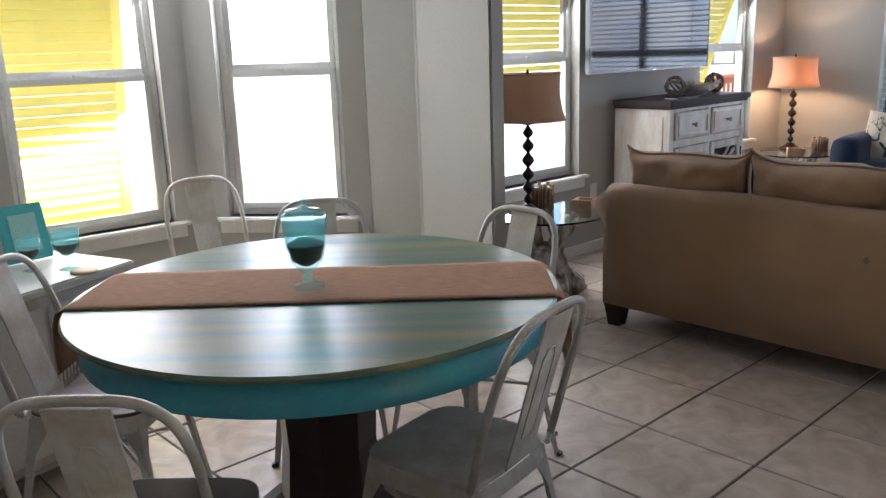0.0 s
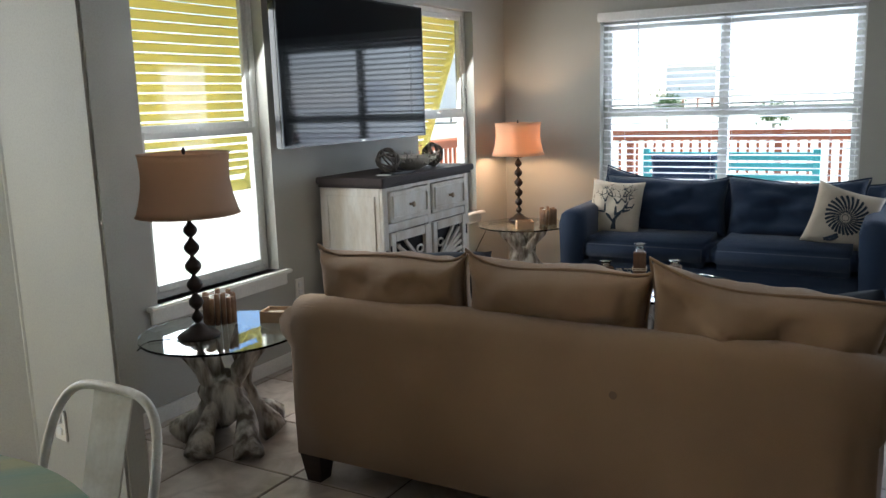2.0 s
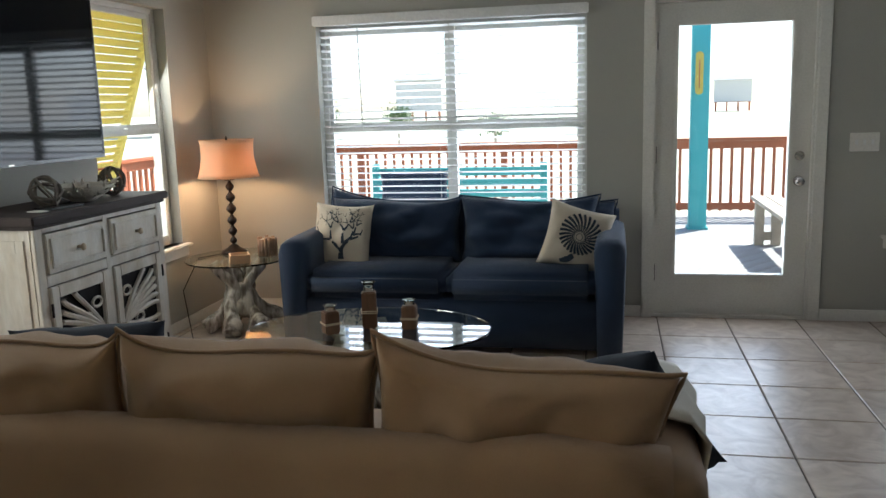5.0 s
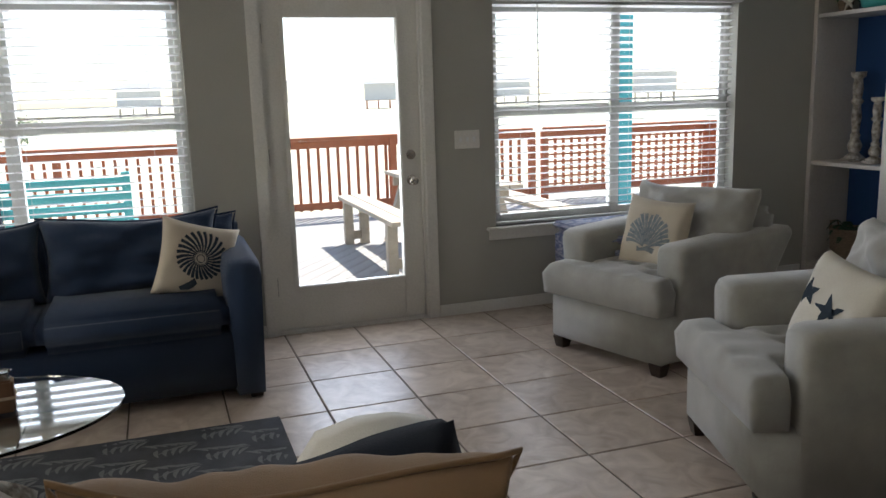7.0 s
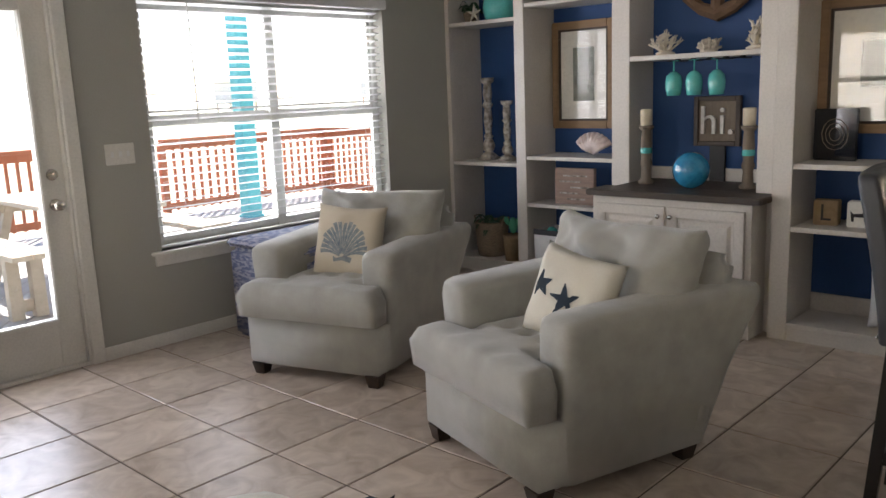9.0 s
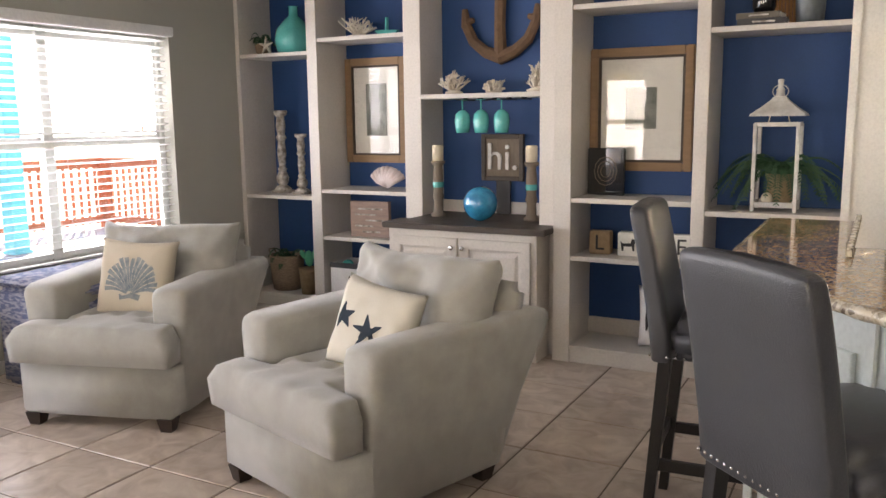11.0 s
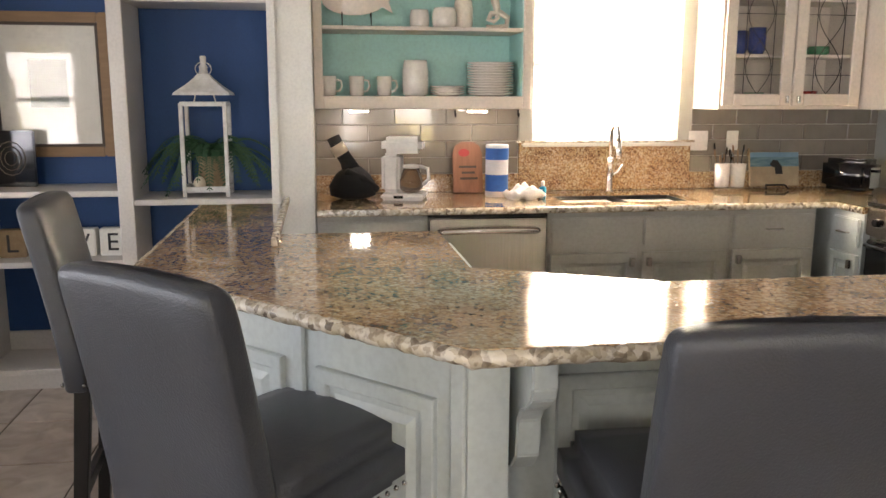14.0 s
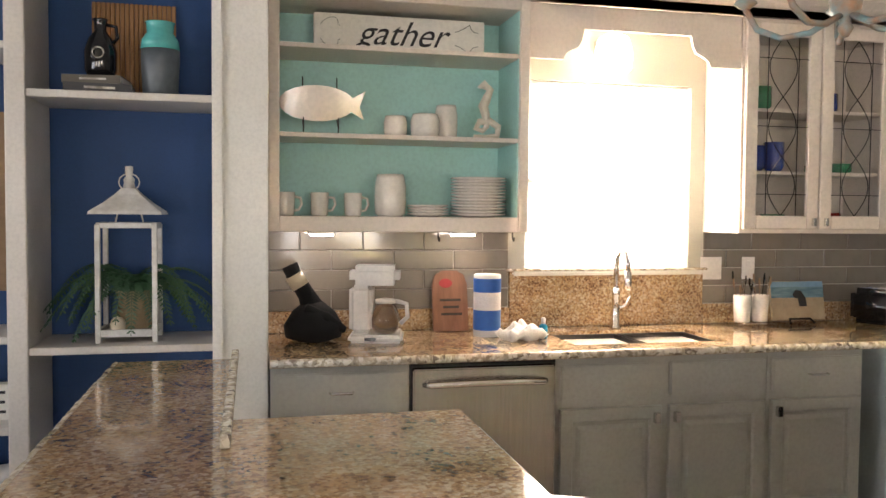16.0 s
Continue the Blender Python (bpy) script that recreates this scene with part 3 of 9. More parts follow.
# picnic table with two benches
pt = thing("picnic_table", "weathered wooden picnic table on the deck", "picnic table", pose(10.25, -1.62, DECK_Z, 0, 0, 0))
for k in range(5):
    part("table_board", bm_box((-1.05, -0.36 + k * 0.145, 0.70), (1.05, -0.225 + k * 0.145, 0.738), 0.004, 1), "pale_wood", pt)
for sx in (-0.75, 0.75):
    for sy in (-1, 1):
        bm = bm_tube([(sx, sy * 0.20, 0.70), (sx, sy * 0.42, 0.0)], 0.055, 4)
        part("leg", bm, "pale_wood", pt)
    part("cross_beam", bm_box((sx - 0.02, -0.34, 0.60), (sx + 0.02, 0.34, 0.69), 0.004), "pale_wood", pt)
for y in (-0.87, -2.37):
    bn = thing("picnic_bench", "weathered wooden bench beside the picnic table", "bench", pose(10.2, y, DECK_Z), "picnic benches")
    for k in range(2):
        part("seat_board", bm_box((-1.08, -0.15 + k * 0.152, 0.46), (1.08, -0.008 + k * 0.152, 0.50), 0.004, 1), "pale_wood", bn)
    for sx in (-0.85, 0.85):
        part("leg", bm_box((sx - 0.045, -0.13, 0), (sx + 0.045, -0.04, 0.46), 0.004), "pale_wood", bn)
        part("leg", bm_box((sx - 0.045, 0.04, 0), (sx + 0.045, 0.13, 0.46), 0.004), "pale_wood", bn)
        part("foot_beam", bm_box((sx - 0.02, -0.04, 0.05), (sx + 0.02, 0.04, 0.14), 0.004), "pale_wood", bn)

# teal slatted porch bench behind the window
pb = thing("porch_bench", "teal painted slatted porch bench facing the yard", "bench", pose(9.0, 2.05, DECK_Z, 0, 0, -90))
for k in range(6):
    part("back_slat", bm_box((-0.72, -0.02 - k * 0.012, 0.48 + k * 0.095), (0.72, 0.0 - k * 0.012, 0.55 + k * 0.095), 0.004, 1), "teal", pb)
for k in range(4):
    part("seat_slat", bm_box((-0.72, 0.04 + k * 0.11, 0.42), (0.72, 0.13 + k * 0.11, 0.44), 0.004, 1), "teal", pb)
for sx in (-0.74, 0.74):
    part("leg", bm_box((sx - 0.03, -0.06, 0), (sx + 0.03, 0.0, 1.06), 0.004), "teal", pb)
    part("leg", bm_box((sx - 0.03, 0.42, 0), (sx + 0.03, 0.48, 0.62), 0.004), "teal", pb)
    part("armrest", bm_box((sx - 0.05, -0.02, 0.62), (sx + 0.05, 0.50, 0.645), 0.004), "teal", pb)
oc = thing("outdoor_cushion", "dark blue cushion leaning on the porch bench", "cushion", pose(8.86, 2.42, DECK_Z + 0.86, 0, 0, 90))
part("cover", bm_pillow(0.62, 0.30, 0.12), "blue", oc, smooth=True)


def beach_house(x, y, w, d, h, mat, trim):
    hs = thing("beach_house", "distant beach house raised on tall piles", "house", pose(x, y, -2.5, 0, 0, math.degrees(math.atan2(y, x)) + 90), "distant beach houses")
    for sx in (-0.9, -0.3, 0.3, 0.9):
        for sy in (-0.9, 0.9):
            part("pile", bm_box((sx * w / 2 - 0.2, sy * d / 2 - 0.2, 0), (sx * w / 2 + 0.2, sy * d / 2 + 0.2, 2.6)), trim, hs)
    part("wall", bm_box((-w / 2, -d / 2, 2.6), (w / 2, d / 2, 2.6 + h)), mat, hs)
    bm = bmesh.new()
    o = 0.7
    pts = [(-w / 2 - o, -d / 2 - o, 2.6 + h), (w / 2 + o, -d / 2 - o, 2.6 + h), (w / 2 + o, d / 2 + o, 2.6 + h), (-w / 2 - o, d / 2 + o, 2.6 + h), (-w / 4, 0, 4.6 + h), (w / 4, 0, 4.6 + h)]
    v = [bm.verts.new(p) for p in pts]
    for f in ((0, 1, 5, 4), (1, 2, 5), (2, 3, 4, 5), (3, 0, 4), (3, 2, 1, 0)):
        bm.faces.new([v[k] for k in f])
    part("roof", bm, "roof_grey", hs)
    part("porch_rail", bm_box((-w / 2, -d / 2 - 2.0, 2.6), (w / 2, -d / 2 - 1.9, 3.6)), trim, hs)
    part("porch_deck", bm_box((-w / 2, -d / 2 - 2.0, 2.4), (w / 2, -d / 2, 2.6)), trim, hs)
    for k in range(3):
        wx = -w / 3 + k * w / 3
        part("window", bm_box((wx - 0.7, -d / 2 - 0.05, 3.6), (wx + 0.7, -d / 2, 5.2)), "dark_glass", hs)


for x, y, w, d, h, mt, tr in ((120, 2, 11, 9, 5, "house_tan", "pale_wood"), (125, -16, 10, 9, 6, "house_tan", "red_wood"), (128, -34, 12, 9, 5, "house_tan", "red_wood"),
                              (110, 26, 12, 9, 8, "house_tan", "red_wood"), (118, 44, 12, 9, 6, "house_tan", "pale_wood"), (120, -52, 12, 9, 5, "house_tan", "pale_wood"),
                              (105, -68, 12, 9, 6, "house_tan", "pale_wood"), (96, -88, 12, 9, 6, "house_tan", "red_wood"), (70, 38, 12, 10, 9, "house_tan", "pale_wood")):
    beach_house(x * 2.0, y * 2.0, w, d, h, mt, tr)


def leafy_tree(x, y, h, r, seed):
    rng = random.Random(seed)
    tr = thing("tree", "small leafy tree standing in the yard", "tree", pose(x, y, -2.6), "yard trees")
    part("trunk", bm_tube([(0, 0, 0), (0.1, 0.05, h * 0.35), (0.0, 0.1, h * 0.7)], [0.16, 0.12, 0.06]), "pale_wood", tr)
    bm = bmesh.new()
    for k in range(900):
        a, b, c = rng.gauss(0, 0.42), rng.gauss(0, 0.42), rng.gauss(0, 0.30)
        p = Vector((a * r, b * r, h * 0.78 + c * r))
        s = rng.uniform(0.08, 0.2)
        q = Euler((rng.uniform(0, 6), rng.uniform(0, 6), 0)).to_matrix()
        vs = [bm.verts.new(p + q @ Vector(o)) for o in ((-s, 0, 0), (0, -s * 0.5, 0), (s, 0, 0), (0, s * 0.5, 0))]
        bm.faces.new(vs)
    part("crown", bm, "leaf", tr)


leafy_tree(79, 20.9, 4.0, 1.6, 1)
leafy_tree(85, 30.8, 4.7, 1.8, 2)
leafy_tree(75, 11.0, 2.9, 1.5, 3)
leafy_tree(89, -26.4, 3.1, 1.6, 4)

# ---- living room ----
M["dark_wood"] = material("dark_wood", (0.030, 0.016, 0.010), 0.35, colour2=(0.018, 0.010, 0.007), scale=6, stretch=(1, 1, 6), bump=0.1)
M["distressed"] = material("distressed_white_wood", (0.66, 0.63, 0.57), 0.55, colour2=(0.50, 0.42, 0.32), scale=9, amount=0.35, bump=0.25, bump_scale=70, stretch=(1, 1, 0.35))
M["chest_top"] = material("dark_stained_planks", (0.045, 0.028, 0.024), 0.8, colour2=(0.028, 0.020, 0.017), scale=5, stretch=(0.4, 6, 6), bump=0.4, bump_scale=25)
M["screen"] = material("television_screen", (0.003, 0.004, 0.007), 0.05, scale=2)
M["screen"].node_tree.nodes["Principled BSDF"].inputs["Specular IOR Level"].default_value = 0.22
M["black_plastic"] = material("black_plastic", (0.012, 0.012, 0.013), 0.25, scale=3)
M["linen"] = material("natural_linen", (0.60, 0.53, 0.42), 0.9, colour2=(0.52, 0.45, 0.35), scale=4, bump=0.6, bump_scale=420)
M["ink"] = material("dark_print", (0.025, 0.040, 0.06), 0.9, scale=20)
M["driftwood"] = material("bleached_driftwood", (0.60, 0.55, 0.48), 0.8, colour2=(0.13, 0.10, 0.075), scale=7, amount=0.22, stretch=(3, 3, 0.7), bump=1.0, bump_scale=16)
M["twig"] = material("bundled_twigs", (0.33, 0.20, 0.11), 0.8, colour2=(0.18, 0.10, 0.06), scale=14, bump=0.6)
M["box_wood"] = material("light_box_wood", (0.50, 0.32, 0.18), 0.6, scale=9, stretch=(1, 6, 6), bump=0.2)
M["brown_bottle"] = material("brown_wood_sleeve", (0.16, 0.075, 0.035), 0.6, colour2=(0.09, 0.045, 0.02), scale=9, stretch=(5, 5, 1), bump=0.4)
M["jar_glass"] = glass_material("bottle_glass", (0.85, 0.93, 0.93))
M["rug"] = material("charcoal_rug", (0.075, 0.08, 0.09), 0.95, colour2=(0.035, 0.038, 0.045), scale=10, bump=0.6, bump_scale=300)
M["rug_pale"] = material("rug_pattern_grey", (0.19, 0.195, 0.20), 0.95, scale=20, bump=0.6, bump_scale=300)
M["rope"] = material("pale_twine", (0.50, 0.40, 0.28), 0.8, scale=20, bump=0.5)
M["vine"] = material("grey_vine", (0.20, 0.17, 0.14), 0.8, colour2=(0.10, 0.08, 0.06), scale=15, bump=0.5)
M["coral"] = material("white_coral", (0.66, 0.62, 0.55), 0.85, colour2=(0.52, 0.48, 0.41), scale=30, bump=1.0, bump_scale=90)
M["throw"] = material("woven_throw", (0.10, 0.12, 0.22), 0.95, colour2=(0.30, 0.30, 0.36), scale=26, amount=0.15, stretch=(1, 1, 3), bump=0.6)
M["pillow_edge"] = M["beige"]


def shade_material(name, colour, glow):
    m = translucent_material(name, colour, glow)
    return m


M["shade"] = shade_material("linen_lamp_shade", (0.48, 0.33, 0.22), 0.5)


def cushion(parent, name, mat, m, w, h, d, seed, puff=0.7, piping=True, wrinkle=0.006, subdiv=1, nx=16, ny=12, label="", corner=1.0, crown=0.0):
    bm = bm_pillow(w, h, d, puff, nx, ny, seed=seed, wrinkle=wrinkle, corner=corner, crown=crown)
    ob = part(name, bm, mat, parent, label, smooth=True)
    ob.matrix_basis = m
    if subdiv:
        soft(ob, subdiv)
    if piping:
        pts = []
        K = 80 if crown else 40
        for k in range(K):
            s = k / K * 4
            e, f = int(s), s - int(s)
            u, v = ((-1 + 2 * f, -1), (1, -1 + 2 * f), (1 - 2 * f, 1), (-1, 1 - 2 * f))[e]
            pull = 1 - 0.07 * corner * (1 - u * u) * abs(v) ** 4
            pull2 = 1 - 0.07 * corner * (1 - v * v) * abs(u) ** 4
            drop = crown * max(0.0, v) ** 3 * (0.55 + 0.45 * math.sin(3.1 * u + seed)) * (1 - u ** 8)
            pts.append((u * w / 2 * pull2, 0.0, v * h / 2 * pull - drop))
        pp = part("piping", bm_tube(pts, 0.006, 6, closed=True), mat, ob, smooth=True)
    return ob


def block(parent, name, lo, hi, mat, bevel=0.02, segs=3, label="", smooth=True, m=None):
    ob = part(name, bm_box(lo, hi, bevel, segs), mat, parent, label, smooth=smooth)
    if m is not None:
        ob.matrix_basis = m
    return ob


# beige sofa, its back towards the dining side
sofa = thing("sofa", "beige twill three-seat sofa with loose back cushions on dark feet", "sofa", pose(3.49, 0.60, 0, 0, 0, 0))
SL = 1.98
bm = bm_box((0.0, 0.02, 0.115), (0.90, SL - 0.02, 0.34), 0.02, 3)
part("base", bm, "beige", sofa, smooth=True)
bm = bmesh.new()
K = 14
prof = [(0.0, 0.115), (-0.004, 0.30), (-0.002, 0.63), (0.006, 0.685), (0.03, 0.72), (0.07, 0.735), (0.13, 0.73), (0.19, 0.70), (0.22, 0.63), (0.24, 0.36), (0.24, 0.115)]
rows = []
for j in range(K + 1):
    y = 0.005 + (SL - 0.01) * j / K
    dip = 0.012 * math.sin(j * 0.9) * (0 < j < K)
    rows.append([bm.verts.new((x, y, z - (0.010 if j in (0, K) else 0) * (z > 0.5) + (dip * 0.4 if z > 0.66 else 0))) for x, z in prof])
for a, b in zip(rows, rows[1:]):
    for k in range(len(prof)):
        q = (k + 1) % len(prof)
        bm.faces.new((a[k], a[q], b[q], b[k]))
bm.faces.new(rows[0])
bm.faces.new(rows[-1][::-1])
bmesh.ops.recalc_face_normals(bm, faces=bm.faces[:])
part("back_frame", bm, "beige", sofa, smooth=True)
for side in (0, 1):
    y0 = 0.0 if side == 0 else SL
    s = 1 if side == 0 else -1
    prof = [(0.22, 0.115), (0.22, 0.59), (0.215, 0.655), (0.18, 0.695), (0.11, 0.715), (0.03, 0.712), (-0.04, 0.69), (-0.072, 0.65), (-0.068, 0.60), (-0.03, 0.555), (0.005, 0.50), (0.0, 0.115)]
    bm = bmesh.new()
    rows = []
    for j in range(9):
        x = 0.02 + 0.88 * j / 8
        drop = 0.035 * (j / 8) + (0.012 if j in (0, 8) else 0)
        rows.append([bm.verts.new((x, y0 + s * (py + (0.008 if j in (0, 8) else 0) * (1 if py < 0.1 else -1)), pz - drop * (pz > 0.3))) for py, pz in prof])
    for a, b in zip(rows, rows[1:]):
        for k in range(len(prof)):
            q = (k + 1) % len(prof)
            bm.faces.new((a[k], a[q], b[q], b[k]))
    bm.faces.new(rows[0])
    bm.faces.new(rows[-1][::-1])
    bmesh.ops.recalc_face_normals(bm, faces=bm.faces[:])
    part("arm", bm, "beige", sofa, smooth=True)
for k in range(3):
    w = (SL - 0.44) / 3
    block(sofa, "seat_cushion", (0.24, 0.22 + k * w + 0.004, 0.34), (0.93, 0.22 + (k + 1) * w - 0.004, 0.47), "beige", 0.035)
for k, (yc, w, h, top, tilt, lean) in enumerate(((1.635, 0.66, 0.47, 0.915, 1, -12), (0.99, 0.67, 0.47, 0.917, -2.5, -12), (0.345, 0.70, 0.46, 0.905, -7, -12))):
    m = pose(0.235, yc, top - h / 2 + 0.0, 0, 0, 90) @ pose(0, 0, 0, lean, 0, 0) @ pose(0, 0, 0, 0, tilt, 0)
    cushion(sofa, "back_cushion", "beige", m, w, h, 0.26, 11 + k, wrinkle=0.020, puff=0.8, nx=30, ny=22, corner=1.5, crown=0.035)
for fx in (0.05, 0.85):
    for fy in (0.06, SL - 0.06):
        bm = bmesh.new()
        bmesh.ops.create_cone(bm, cap_ends=True, segments=4, radius1=0.045, radius2=0.068, depth=0.115)
        bmesh.ops.rotate(bm, matrix=Matrix.Rotation(radians(45), 3, "Z"), verts=bm.verts[:])
        f = part("foot", bm, "dark_wood", sofa)
        f.matrix_basis = pose(fx, fy, 0.0575)
part("stain", bm_lathe([(0.013, 0), (0.001, 0.0012)], 16), material("sofa_stain", (0.21, 0.135, 0.08), 0.9), sofa).matrix_basis = pose(-0.004, 0.72, 0.545, 0, -90)


M["pale_ink"] = material("blue_grey_print", (0.13, 0.17, 0.21), 0.85, colour2=(0.32, 0.33, 0.32), scale=45)


def printed_pillow(name, label, m, size, draw, seed=1, cover="linen", print_mat="ink", group="printed throw pillows", d=0.15):
    """A square pillow with a print drawn on its -y face as thin raised strokes; draw() gives strokes in -1..1."""
    p = thing(name, label, "throw pillow", m, group)
    part("cover", bm_pillow(size, size, d, 0.8, 20, 20, seed=seed, corner=1.4), cover, p, smooth=True)

    def on(u, v):
        e = (max(0.0, 1 - abs(u) ** 3.2) * max(0.0, 1 - abs(v) ** 3.2)) ** 0.4
        nn = noise.noise(Vector((u * 2.2 + seed, v * 2.2, -3.1 + seed)))
        pull = 1 - 0.098 * (1 - u * u) * abs(v) ** 4
        pull2 = 1 - 0.098 * (1 - v * v) * abs(u) ** 4
        return (u * size / 2 * pull2, -(d / 2 * e) - 0.018 * nn * e - 0.0015, v * size / 2 * pull)

    if draw:
        bm = bmesh.new()
        for pts, wd in draw():
            P = [Vector(on(u, v)) for u, v in pts]
            for i in range(len(P) - 1):
                w0 = wd[i] if isinstance(wd, list) else wd
                w1 = wd[i + 1] if isinstance(wd, list) else wd
                t = (P[i + 1] - P[i])
                if t.length < 1e-6:
                    continue
                nrm = Vector((t.z, 0, -t.x)).normalized()
                bm.faces.new([bm.verts.new(q) for q in (P[i] - nrm * w0, P[i + 1] - nrm * w1, P[i + 1] + nrm * w1, P[i] + nrm * w0)])
        part("print", bm, print_mat, p)
    return p


def draw_tree():
    rng = random.Random(4)
    out = []

    def branch(x, y, a, L, w, n):
        pts, ws = [], []
        for k in range(5):
            pts.append((x, y))
            ws.append(1.6 * w * (1 - 0.5 * k / 4))
            x += math.cos(a) * L / 4
            y += math.sin(a) * L / 4
            a += rng.uniform(-0.18, 0.18)
        out.append((pts, ws))
        if n:
            for s in (-1, 1):
                branch(x, y, a + s * rng.uniform(0.35, 0.75), L * 0.78, w * 0.62, n - 1)
    branch(0.15, -0.78, 1.62, 0.42, 0.013, 5)
    branch(0.13, -0.45, 2.5, 0.36, 0.009, 4)
    branch(0.15, -0.42, 0.7, 0.34, 0.009, 4)
    return [(p, w) for p, w in out if all(abs(u) < 0.85 and abs(v) < 0.9 for u, v in p)]


def draw_nautilus():
    out = []
    for k in range(26):
        a = k * 6.2831853 / 26
        r1 = 0.62 + 0.10 * math.sin(a + 0.5)
        pts = [((0.16 + 0.05 * (1 - q)) * 0 + (0.14 + (r1 - 0.14) * q) * math.cos(a + 0.35 * q), (0.14 + (r1 - 0.14) * q) * math.sin(a + 0.35 * q)) for q in [j / 5 for j in range(6)]]
        out.append((pts, [0.0020, 0.004, 0.0055, 0.007, 0.008, 0.008]))
    for r in (0.10, 0.2, 0.34):
        out.append(([(r * math.cos(k * 0.3142), r * math.sin(k * 0.3142)) for k in range(21)], 0.0022))
    out.append(([(-0.05 - 0.35 * q, -0.55 - 0.25 * q) for q in (0, 0.3, 0.6, 1)], [0.02, 0.03, 0.03, 0.015]))
    return out


def draw_scallop():
    out = []
    for k in range(17):
        a = radians(-12 + 204 * k / 16)
        r = 0.66 + 0.03 * math.sin(k * 2.1)
        pts = [(r * q * math.cos(a), -0.16 + r * q * math.sin(a) - 0.30 * (1 - q) ** 2) for q in [0.10 + 0.90 * j / 6 for j in range(7)]]
        out.append((pts, [0.0016 + 0.0098 * q for q in [j / 6 for j in range(7)]]))
    out.append(([(-0.24, -0.50), (0.0, -0.44), (0.24, -0.50)], 0.014))
    for r in (0.30, 0.45):
        out.append(([(r * math.cos(a), -0.20 + r * math.sin(a)) for a in [radians(-5 + 19 * j) for j in range(11)]], 0.003))
    return out


def draw_stars():
    out = []
    for cx, cy, r in ((0.05, -0.08, 0.36), (-0.62, 0.10, 0.30)):
        for k in range(5):
            a = radians(90 + 72 * k + 12)
            out.append(([(cx, cy), (cx + 0.4 * r * math.cos(a), cy + 0.4 * r * math.sin(a)), (cx + r * math.cos(a), cy + r * math.sin(a))], [0.020, 0.014, 0.002]))
    return [(p, w) for p, w in out if all(abs(u) < 0.95 and abs(v) < 0.95 for u, v in p)]


M["navy_pillow"] = material("dark_navy_cotton", (0.010, 0.016, 0.030), 0.85, scale=3, bump=0.4, bump_scale=300)
M["cream_pillow"] = material("cream_cotton", (0.70, 0.66, 0.57), 0.9, scale=3, bump=0.4, bump_scale=300)
printed_pillow("throw_pillow", "dark navy throw pillow on the beige sofa's seat", pose(4.02, 0.735, 0.61, -35, 18, 70), 0.46, None, 5, "navy_pillow", "sofa throw pillows")
blanket = bmesh.new()
strip = [(0.245, 0.50), (0.24, 0.63), (0.20, 0.69), (0.11, 0.714), (0.03, 0.714), (-0.05, 0.695), (-0.094, 0.64), (-0.088, 0.565), (-0.05, 0.50), (-0.035, 0.38), (-0.03, 0.26)]
for k in range(9):
    u = k / 8
    for j, (py, pz) in enumerate(strip):
        blanket.verts.new((0.30 + 0.50 * u, py + 0.006 * math.sin(k * 1.7 + j), pz - (0.010 + 0.022 * u) * (pz > 0.3) + 0.006 + 0.004 * math.sin(k * 2.3 + j * 1.1)))
blanket.verts.ensure_lookup_table()
for k in range(8):
    for j in range(10):
        a, b = k * 11 + j, (k + 1) * 11 + j
        blanket.faces.new([blanket.verts[q] for q in (a, a + 1, b + 1, b)])
throw = part("throw_blanket", blanket, "cream_pillow", label="cream cotton throw draped over the beige sofa's arm", category="throw blanket", smooth=True)
throw.matrix_world = pose(3.49, 0.60, 0.018)
thick = throw.modifiers.new("thickness", "SOLIDIFY")
thick.thickness, thick.offset = 0.009, 0.0
printed_pillow("throw_pillow", "dark navy throw pillow in the sofa's far corner", pose(3.98, 2.19, 0.665, -20, 0, 110), 0.42, None, 7, "navy_pillow", "sofa throw pillows")

# blue sofa under the window
bs = thing("blue_sofa", "dark navy twill two-seat sofa under the window", "sofa", pose(6.43, 0.67, 0))
BL = 2.0
block(bs, "base", (0.03, 0.12, 0.05), (0.88, BL - 0.12, 0.33), "blue", 0.02)
block(bs, "back_frame", (0.74, 0.02, 0.05), (0.93, BL - 0.02, 0.80), "blue", 0.045)
for y0, y1 in ((0.0, 0.15), (BL - 0.15, BL)):
    bm = bmesh.new()
    prof = [(y0, 0.03), (y0 - 0.01, 0.35), (y0 - 0.018, 0.60), (y0 - 0.008, 0.655), (y0 + 0.03, 0.678), (y0 + 0.10, 0.680), (y1 - 0.005, 0.662), (y1 + 0.012, 0.60), (y1 + 0.005, 0.35), (y1, 0.03)]
    rows = []
    for j in range(9):
        x = 0.0 + 0.92 * j / 8
        e = 0.012 if j in (0, 8) else 0.0
        rows.append([bm.verts.new((x, py + (e if py < (y0 + y1) / 2 else -e), pz - e * (pz > 0.1) + 0.015 * (j / 8) * (pz > 0.5))) for py, pz in prof])
    for a, b in zip(rows, rows[1:]):
        for k in range(len(prof)):
            q = (k + 1) % len(prof)
            bm.faces.new((a[k], a[q], b[q], b[k]))
    bm.faces.new(rows[0])
    bm.faces.new(rows[-1][::-1])
    bmesh.ops.recalc_face_normals(bm, faces=bm.faces[:])
    part("arm", bm, "blue", bs, smooth=True)
